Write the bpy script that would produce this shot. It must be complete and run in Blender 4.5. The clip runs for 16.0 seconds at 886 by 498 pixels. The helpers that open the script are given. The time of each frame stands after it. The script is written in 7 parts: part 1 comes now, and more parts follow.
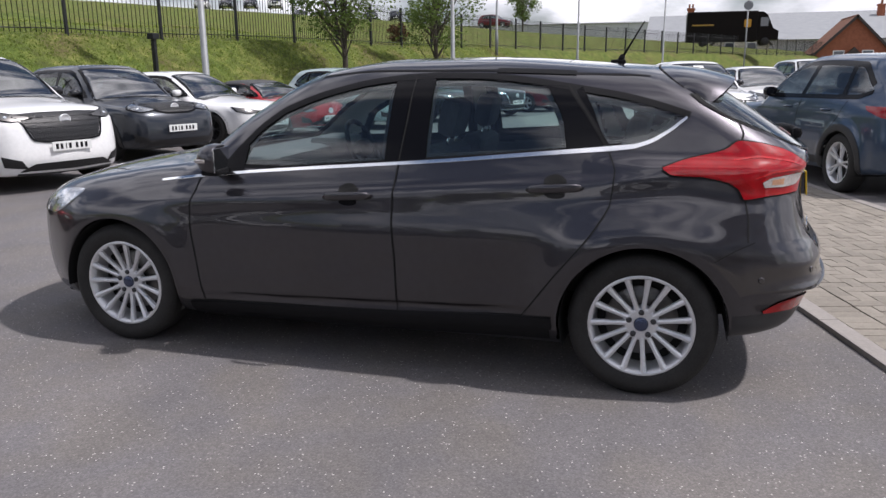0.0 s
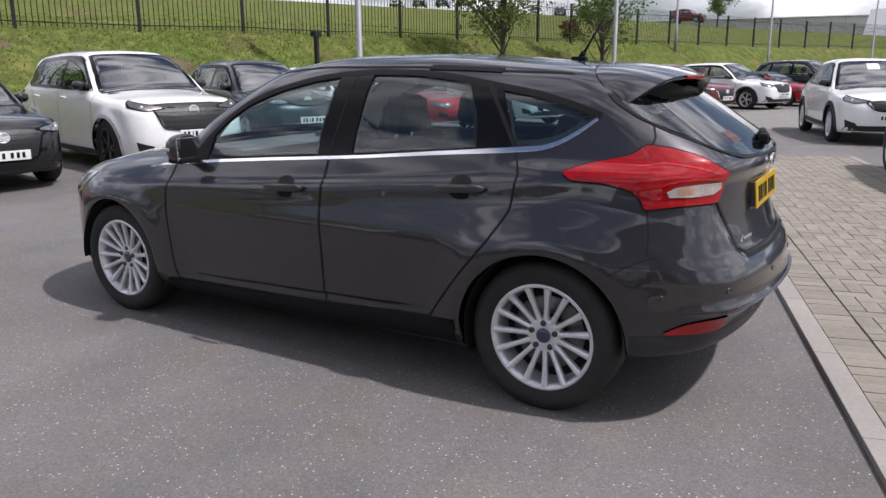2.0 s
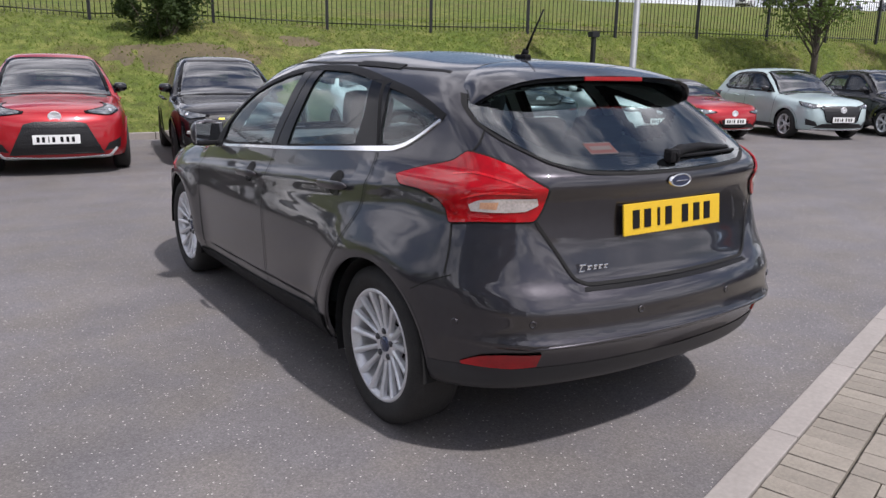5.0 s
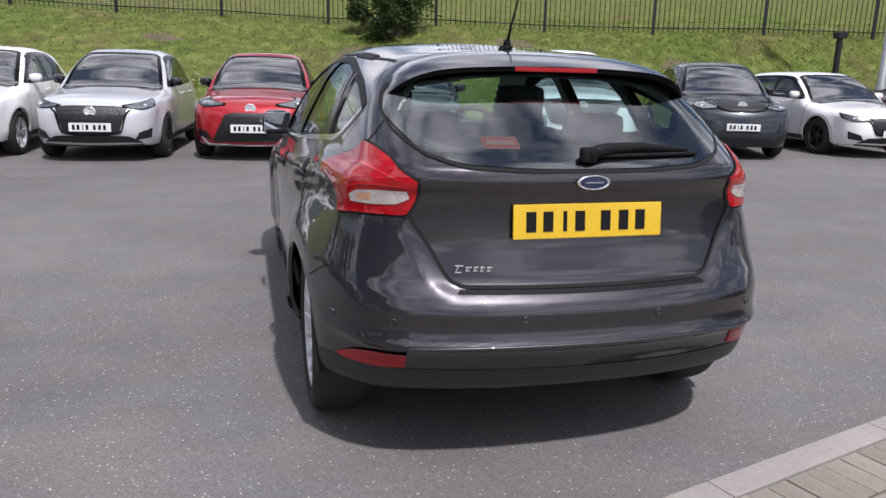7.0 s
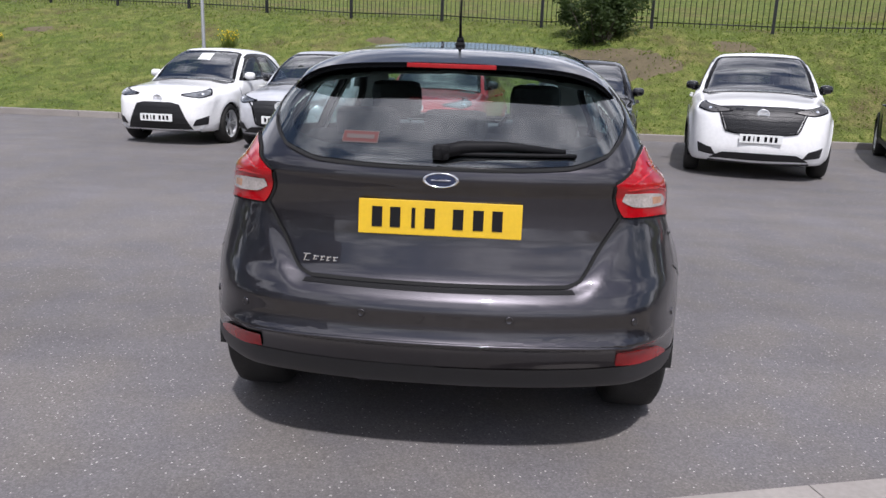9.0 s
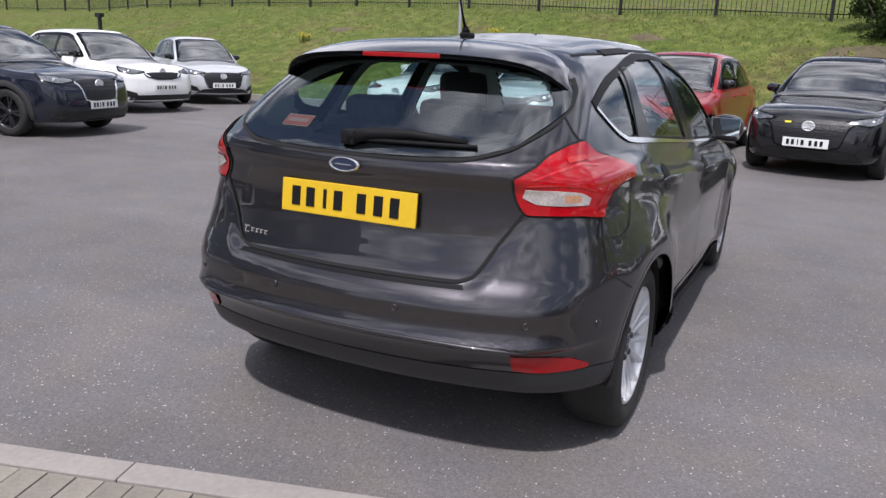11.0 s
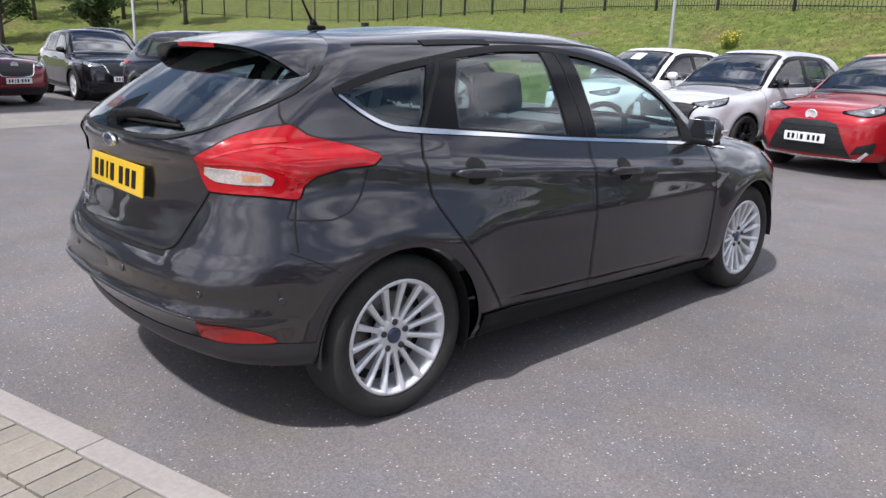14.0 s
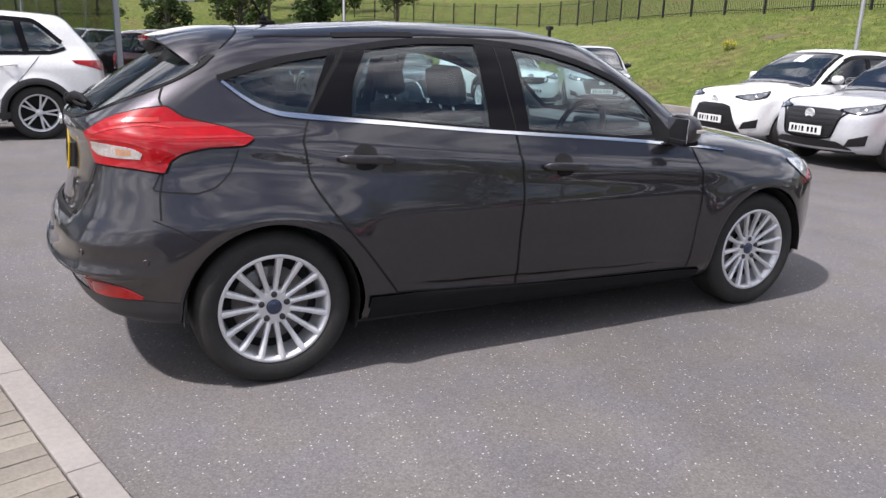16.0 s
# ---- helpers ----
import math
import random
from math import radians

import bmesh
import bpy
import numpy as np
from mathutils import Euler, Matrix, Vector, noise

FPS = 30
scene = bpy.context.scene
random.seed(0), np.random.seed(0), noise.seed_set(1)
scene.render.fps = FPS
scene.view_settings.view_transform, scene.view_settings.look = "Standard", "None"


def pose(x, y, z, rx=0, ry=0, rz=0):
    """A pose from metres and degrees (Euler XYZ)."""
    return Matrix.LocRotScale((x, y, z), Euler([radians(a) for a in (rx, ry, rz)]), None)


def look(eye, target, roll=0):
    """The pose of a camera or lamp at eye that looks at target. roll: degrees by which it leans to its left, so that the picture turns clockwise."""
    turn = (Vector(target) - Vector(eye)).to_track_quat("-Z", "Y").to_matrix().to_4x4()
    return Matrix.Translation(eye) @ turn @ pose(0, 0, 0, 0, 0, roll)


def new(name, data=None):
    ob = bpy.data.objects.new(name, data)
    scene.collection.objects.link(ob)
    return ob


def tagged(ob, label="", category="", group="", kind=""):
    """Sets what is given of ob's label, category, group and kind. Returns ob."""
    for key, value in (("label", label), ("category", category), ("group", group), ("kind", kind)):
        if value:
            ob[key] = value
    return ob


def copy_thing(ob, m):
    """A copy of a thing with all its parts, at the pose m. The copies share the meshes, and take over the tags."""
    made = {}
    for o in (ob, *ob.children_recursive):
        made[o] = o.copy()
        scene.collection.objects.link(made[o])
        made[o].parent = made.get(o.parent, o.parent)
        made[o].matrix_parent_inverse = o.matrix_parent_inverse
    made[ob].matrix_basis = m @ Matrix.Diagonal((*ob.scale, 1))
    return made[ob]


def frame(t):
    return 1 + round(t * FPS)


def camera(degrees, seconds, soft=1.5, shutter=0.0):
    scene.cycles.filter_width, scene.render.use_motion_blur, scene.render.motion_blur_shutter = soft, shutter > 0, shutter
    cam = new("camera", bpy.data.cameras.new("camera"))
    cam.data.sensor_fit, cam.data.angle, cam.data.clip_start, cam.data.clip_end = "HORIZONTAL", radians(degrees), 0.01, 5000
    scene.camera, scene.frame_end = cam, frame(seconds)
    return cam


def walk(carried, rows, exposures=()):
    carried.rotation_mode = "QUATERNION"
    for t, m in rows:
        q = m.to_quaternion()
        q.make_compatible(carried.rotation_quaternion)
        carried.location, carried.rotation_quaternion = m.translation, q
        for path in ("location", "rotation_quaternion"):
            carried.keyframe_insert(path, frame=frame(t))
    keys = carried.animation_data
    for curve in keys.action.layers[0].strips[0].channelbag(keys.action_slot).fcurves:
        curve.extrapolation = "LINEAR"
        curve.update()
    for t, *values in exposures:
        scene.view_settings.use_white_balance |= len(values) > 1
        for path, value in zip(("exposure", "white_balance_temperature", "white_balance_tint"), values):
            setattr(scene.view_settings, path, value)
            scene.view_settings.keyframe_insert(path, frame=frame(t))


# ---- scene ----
cam = camera(61.11, 16.0)
PATH = [
    (0.0, pose(-4.018, -1.402, 1.395, 76.63, 0.53, -73.26)),
    (0.5, pose(-3.889, -1.634, 1.377, 76.42, 0.45, -69.50)),
    (1.0, pose(-3.767, -1.902, 1.381, 76.52, 0.09, -66.12)),
    (1.5, pose(-3.693, -2.226, 1.390, 76.61, -0.08, -62.74)),
    (2.0, pose(-3.527, -2.479, 1.388, 76.47, 0.22, -58.99)),
    (2.5, pose(-3.323, -2.714, 1.403, 76.36, 0.06, -55.20)),
    (3.0, pose(-3.151, -2.993, 1.398, 76.48, -0.11, -51.09)),
    (3.5, pose(-2.950, -3.201, 1.382, 76.36, -0.13, -46.65)),
    (4.0, pose(-2.683, -3.377, 1.401, 76.22, -0.23, -42.42)),
    (6.5, pose(-1.400, -4.155, 1.336, 76.50, -1.61, -19.71)),
    (7.0, pose(-1.074, -4.193, 1.348, 76.36, -1.43, -14.72)),
    (7.5, pose(-0.776, -4.302, 1.347, 76.63, -1.59, -9.97)),
    (8.0, pose(-0.507, -4.354, 1.335, 76.36, -1.78, -5.39)),
    (8.5, pose(-0.175, -4.350, 1.349, 76.25, -1.86, -1.04)),
    (11.0, pose(1.344, -4.036, 1.363, 75.25, -1.99, 26.52)),
    (11.5, pose(1.610, -3.890, 1.373, 75.12, -2.04, 30.18)),
    (12.0, pose(1.896, -3.765, 1.381, 75.07, -2.06, 33.73)),
    (12.5, pose(2.132, -3.561, 1.373, 74.83, -2.02, 37.77)),
    (13.0, pose(2.373, -3.386, 1.374, 74.86, -2.00, 41.28)),
    (13.5, pose(2.672, -3.221, 1.376, 75.11, -1.76, 44.78)),
    (14.0, pose(2.869, -2.980, 1.360, 75.06, -1.74, 47.88)),
    (14.5, pose(3.057, -2.749, 1.359, 75.01, -1.82, 50.70)),
    (15.0, pose(3.250, -2.537, 1.356, 75.10, -1.80, 54.06)),
    (15.5, pose(3.424, -2.290, 1.346, 74.92, -1.76, 58.88)),
    (16.0, pose(3.659, -2.006, 1.345, 74.94, -1.68, 63.72)),
]
walk(cam, PATH, [(0.0, -0.10, 6300, 16), (4.0, -0.02, 6300, 17), (8.0, -0.03, 6130, 16), (11.0, -0.02, 6170, 16), (14.0, 0.26, 6170, 15), (16.0, 0.27, 6330, 16)])

# ---------------------------------------------------------------- light
SUN_DIR = Vector((0.10, -0.60, 1.0)).normalized()   # towards the sun
world = bpy.data.worlds.new("sky")
scene.world = world
world.use_nodes = True
wn, wl = world.node_tree.nodes, world.node_tree.links
wn.clear()
w_out = wn.new("ShaderNodeOutputWorld")
w_bg = wn.new("ShaderNodeBackground")
w_sky = wn.new("ShaderNodeTexSky")
w_sky.sky_type = "NISHITA"
w_sky.sun_disc = False
w_sky.sun_elevation = math.asin(SUN_DIR.z)
w_sky.sun_rotation = math.atan2(SUN_DIR.x, SUN_DIR.y)
w_sky.air_density, w_sky.dust_density = 1.0, 1.6
# broken white cloud over the blue
w_tc = wn.new("ShaderNodeTexCoord")
w_map = wn.new("ShaderNodeMapping")
w_map.inputs["Scale"].default_value = (1.0, 1.0, 2.4)
w_noise = wn.new("ShaderNodeTexNoise")
w_noise.inputs["Scale"].default_value = 2.6
w_noise.inputs["Detail"].default_value = 9.0
w_noise.inputs["Roughness"].default_value = 0.58
w_ramp = wn.new("ShaderNodeValToRGB")
w_ramp.color_ramp.elements[0].position, w_ramp.color_ramp.elements[1].position = 0.42, 0.57
w_shade = wn.new("ShaderNodeTexNoise")
w_shade.inputs["Scale"].default_value = 5.0
w_shade.inputs["Detail"].default_value = 6.0
w_cr = wn.new("ShaderNodeValToRGB")
w_cr.color_ramp.elements[0].position, w_cr.color_ramp.elements[1].position = 0.3, 0.7
w_cr.color_ramp.elements[0].color = (5.0, 5.2, 5.7, 1)
w_cr.color_ramp.elements[1].color = (20.0, 20.0, 20.2, 1)
w_mix = wn.new("ShaderNodeMixRGB")
wl.new(w_tc.outputs["Generated"], w_map.inputs["Vector"])
wl.new(w_map.outputs["Vector"], w_noise.inputs["Vector"])
wl.new(w_map.outputs["Vector"], w_shade.inputs["Vector"])
wl.new(w_noise.outputs["Fac"], w_ramp.inputs["Fac"])
wl.new(w_shade.outputs["Fac"], w_cr.inputs["Fac"])
wl.new(w_ramp.outputs["Color"], w_mix.inputs["Fac"])
wl.new(w_sky.outputs["Color"], w_mix.inputs["Color1"])
wl.new(w_cr.outputs["Color"], w_mix.inputs["Color2"])
wl.new(w_mix.outputs["Color"], w_bg.inputs["Color"])
w_bg.inputs["Strength"].default_value = 0.09
wl.new(w_bg.outputs["Background"], w_out.inputs["Surface"])
sun = new("sun", bpy.data.lights.new("sun", "SUN"))
sun.data.energy, sun.data.angle, sun.data.color = 4.3, radians(1.6), (1.0, 0.965, 0.92)
sun.matrix_world = look(SUN_DIR * 50, (0, 0, 0))

# ---------------------------------------------------------------- materials
def mat(name, color, rough=0.5, metal=0.0, noise_amt=0.0, noise_scale=8.0, bump=0.0, bump_scale=60.0, coat=0.0, spec=0.5, vary=0.0):
    """A principled surface with two scales of colour variation, a fine bump and, per object, a random shade."""
    m = bpy.data.materials.new(name)
    m.use_nodes = True
    n, l = m.node_tree.nodes, m.node_tree.links
    b = n["Principled BSDF"]
    b.inputs["Base Color"].default_value = (*color, 1)
    b.inputs["Roughness"].default_value = rough
    b.inputs["Metallic"].default_value = metal
    b.inputs["Coat Weight"].default_value = coat
    b.inputs["Coat Roughness"].default_value = 0.02
    b.inputs["Specular IOR Level"].default_value = spec
    tc = n.new("ShaderNodeTexCoord")
    if noise_amt > 0 or vary > 0:
        t1, t2 = n.new("ShaderNodeTexNoise"), n.new("ShaderNodeTexNoise")
        t1.inputs["Scale"].default_value, t2.inputs["Scale"].default_value = noise_scale, noise_scale * 9
        t1.inputs["Detail"].default_value = 5
        add = n.new("ShaderNodeMath")
        add.operation = "ADD"
        rng = n.new("ShaderNodeMapRange")
        rng.inputs["From Min"].default_value, rng.inputs["From Max"].default_value = 0.7, 1.3
        rng.inputs["To Min"].default_value, rng.inputs["To Max"].default_value = 1 - noise_amt, 1 + noise_amt
        hsv = n.new("ShaderNodeHueSaturation")
        hsv.inputs["Color"].default_value = (*color, 1)
        for t in (t1, t2):
            l.new(tc.outputs["Object"], t.inputs["Vector"])
        l.new(t1.outputs["Fac"], add.inputs[0])
        l.new(t2.outputs["Fac"], add.inputs[1])
        l.new(add.outputs[0], rng.inputs["Value"])
        last = rng.outputs["Result"]
        if vary > 0:
            oi = n.new("ShaderNodeObjectInfo")
            r2 = n.new("ShaderNodeMapRange")
            r2.inputs["To Min"].default_value, r2.inputs["To Max"].default_value = 1 - vary, 1 + vary
            mul = n.new("ShaderNodeMath")
            mul.operation = "MULTIPLY"
            l.new(oi.outputs["Random"], r2.inputs["Value"])
            l.new(last, mul.inputs[0])
            l.new(r2.outputs["Result"], mul.inputs[1])
            last = mul.outputs[0]
        l.new(last, hsv.inputs["Value"])
        l.new(hsv.outputs["Color"], b.inputs["Base Color"])
    if bump > 0:
        bt, bn = n.new("ShaderNodeTexNoise"), n.new("ShaderNodeBump")
        bt.inputs["Scale"].default_value = bump_scale
        bt.inputs["Detail"].default_value = 4
        bn.inputs["Strength"].default_value = bump
        bn.inputs["Distance"].default_value = 0.01
        l.new(tc.outputs["Object"], bt.inputs["Vector"])
        l.new(bt.outputs["Fac"], bn.inputs["Height"])
        l.new(bn.outputs["Normal"], b.inputs["Normal"])
    return m


def paint(name, color, metal=0.0, rough=0.35, flake=0.0):
    """Car paint under clear lacquer; flake: fine sparkle of a metallic paint."""
    m = mat(name, color, rough, metal, 0.05, 3.0, coat=1.0, spec=0.25)
    if flake:
        n, l = m.node_tree.nodes, m.node_tree.links
        tc, v, bn = n.new("ShaderNodeTexCoord"), n.new("ShaderNodeTexVoronoi"), n.new("ShaderNodeBump")
        v.inputs["Scale"].default_value = 900
        bn.inputs["Strength"].default_value = flake
        bn.inputs["Distance"].default_value = 0.002
        l.new(tc.outputs["Object"], v.inputs["Vector"])
        l.new(v.outputs["Distance"], bn.inputs["Height"])
        l.new(bn.outputs["Normal"], n["Principled BSDF"].inputs["Normal"])
    return m


def glass(name, tint, f0=0.08, rough=0.0):
    """A thin tinted pane: lets light straight through and mirrors more towards grazing views."""
    m = bpy.data.materials.new(name)
    m.use_nodes = True
    n, l = m.node_tree.nodes, m.node_tree.links
    n.remove(n["Principled BSDF"])
    tr, gl, lw, mx = n.new("ShaderNodeBsdfTransparent"), n.new("ShaderNodeBsdfGlossy"), n.new("ShaderNodeLayerWeight"), n.new("ShaderNodeMixShader")
    tr.inputs["Color"].default_value = (*tint, 1)
    gl.inputs["Roughness"].default_value = rough
    lw.inputs["Blend"].default_value = 0.5
    pw, ma = n.new("ShaderNodeMath"), n.new("ShaderNodeMath")
    pw.operation, pw.inputs[1].default_value = "POWER", 5.0
    ma.operation, ma.inputs[1].default_value, ma.inputs[2].default_value = "MULTIPLY_ADD", 1 - f0, f0
    l.new(lw.outputs["Facing"], pw.inputs[0])
    l.new(pw.outputs[0], ma.inputs[0])
    l.new(ma.outputs[0], mx.inputs["Fac"])
    l.new(tr.outputs["BSDF"], mx.inputs[1])
    l.new(gl.outputs["BSDF"], mx.inputs[2])
    l.new(mx.outputs["Shader"], n["Material Output"].inputs["Surface"])
    return m


GREY_PAINT = paint("magnetic_grey_paint", (0.053, 0.050, 0.056), 1.0, 0.37, 0.04)
GREY_PAINT.node_tree.nodes["Principled BSDF"].inputs["Coat IOR"].default_value = 1.54
BLACK_GLOSS = mat("gloss_black", (0.006, 0.006, 0.007), 0.14, spec=0.14)
BLACK_PLASTIC = mat("black_plastic", (0.010, 0.010, 0.011), 0.55, 0, 0.15, 20, 0.1, 300, spec=0.12)
RUBBER = mat("tyre_rubber", (0.026, 0.025, 0.024), 0.72, 0, 0.25, 14, 0.15, 120, spec=0.3)
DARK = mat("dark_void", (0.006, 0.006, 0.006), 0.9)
ALLOY = mat("silver_alloy", (0.70, 0.705, 0.72), 0.32, 0.45, 0.06, 10, coat=0.4)
ALLOY_DARK = mat("dark_alloy", (0.05, 0.05, 0.055), 0.35, 0.6, 0.1, 10, coat=0.3)
CHROME = mat("chrome", (0.86, 0.87, 0.88), 0.12, 1.0)
STEEL = mat("brake_steel", (0.17, 0.165, 0.16), 0.35, 1.0, 0.2, 30)
GLASS = glass("green_tint_glass", (0.74, 0.90, 0.90), 0.11)
GLASS_REAR = glass("rear_glass", (0.76, 0.89, 0.87), 0.19)
GLASS_FAR = glass("parked_car_glass", (0.50, 0.56, 0.57), 0.13)
GLASS_SCREEN = glass("parked_windscreen_glass", (0.16, 0.19, 0.20), 0.34)

# ---------------------------------------------------------------- building kit
def pchip(xs, ys):
    """A smooth curve without overshoot through a few control values."""
    xs, ys = np.array(xs, float), np.array(ys, float)
    h, d = np.diff(xs), np.diff(ys) / np.diff(xs)
    m = np.zeros_like(ys)
    for i in range(1, len(xs) - 1):
        if d[i - 1] * d[i] > 0:
            w1, w2 = 2 * h[i] + h[i - 1], h[i] + 2 * h[i - 1]
            m[i] = (w1 + w2) / (w1 / d[i - 1] + w2 / d[i])
    m[0], m[-1] = d[0], d[-1]

    def f(x):
        x = np.asarray(x, float)
        i = np.clip(np.searchsorted(xs, x) - 1, 0, len(xs) - 2)
        t = np.clip((x - xs[i]) / h[i], 0, 1)
        return ((1 + 2 * t) * (1 - t) ** 2 * ys[i] + t * (1 - t) ** 2 * h[i] * m[i]
                + t * t * (3 - 2 * t) * ys[i + 1] + t * t * (t - 1) * h[i] * m[i + 1])
    return f


def smax(a, b, k):
    """A rounded maximum of two fields."""
    d = np.maximum(k - np.abs(a - b), 0) / k
    return np.maximum(a, b) + d * d * k * 0.25


def mesh_of(name, verts, faces, material, smooth=True, normals=None):
    me = bpy.data.meshes.new(name)
    me.from_pydata([tuple(v) for v in verts], [], [tuple(int(i) for i in f) for f in faces])
    if material:
        me.materials.append(material)
    if smooth and len(me.polygons):
        me.polygons.foreach_set("use_smooth", [True] * len(me.polygons))
    if normals is not None:
        me.normals_split_custom_set_from_vertices([tuple(v) for v in normals])
    me.update()
    return me


def thing(name, label, category, group="", m=None, kind=""):
    ob = new(name)
    if m is not None:
        ob.matrix_world = m
    return tagged(ob, label, category, group, kind)


def part(name, data, material, parent, label="", m=None):
    """Links a mesh or a bmesh as one part under a thing or a part."""
    if isinstance(data, bmesh.types.BMesh):
        me = bpy.data.meshes.new(name)
        data.to_mesh(me)
        data.free()
        data = me
    if material and not data.materials:
        data.materials.append(material)
    ob = new(name, data)
    if parent is not None:
        ob.parent = parent
    if m is not None:
        ob.matrix_basis = m
    return tagged(ob, label)


def box(bm, cx, cy, cz, sx, sy, sz, bevel=0.0, m=None):
    """A box with its edges rounded off."""
    r = bmesh.ops.create_cube(bm, size=1, matrix=Matrix.Translation((cx, cy, cz)) @ Matrix.Diagonal((sx, sy, sz, 1)))
    vs = r["verts"]
    if bevel > 0:
        es = list({e for v in vs for e in v.link_edges})
        g = bmesh.ops.bevel(bm, geom=es, offset=bevel, segments=2, affect="EDGES", profile=0.6)
        vs = list({v for f in g["faces"] for v in f.verts} | {v for v in vs if v.is_valid})
    if m is not None:
        bmesh.ops.transform(bm, matrix=m, verts=[v for v in vs if v.is_valid])
    return bm


def tube(bm, pts, radius, sides=8, caps=True):
    """A round bar along a line of points; radius may be one number or one for each point."""
    pts = [Vector(p) for p in pts]
    rad = [radius] * len(pts) if not hasattr(radius, "__len__") else radius
    rings = []
    for i, p in enumerate(pts):
        d = (pts[min(i + 1, len(pts) - 1)] - pts[max(i - 1, 0)]).normalized()
        a = d.orthogonal().normalized() if abs(d.z) < 0.9 else Vector((1, 0, 0)).cross(d).normalized()
        b = d.cross(a)
        rings.append([bm.verts.new(p + (a * math.cos(2 * math.pi * k / sides) + b * math.sin(2 * math.pi * k / sides)) * rad[i]) for k in range(sides)])
    for r, s in zip(rings, rings[1:]):
        for k in range(sides):
            bm.faces.new((r[k], r[(k + 1) % sides], s[(k + 1) % sides], s[k])).smooth = True
    if caps:
        bm.faces.new(rings[0][::-1])
        bm.faces.new(rings[-1])
    return bm


def lathe(profile, n=48, axis="x"):
    """A turned body: profile of (along, radius) round the x axis."""
    v, f = [], []
    for a, r in profile:
        for k in range(n):
            t = 2 * math.pi * k / n
            v.append((a, r * math.cos(t), r * math.sin(t)))
    for i in range(len(profile) - 1):
        for k in range(n):
            k2 = (k + 1) % n
            f.append((i * n + k, i * n + k2, (i + 1) * n + k2, (i + 1) * n + k))
    return v, f


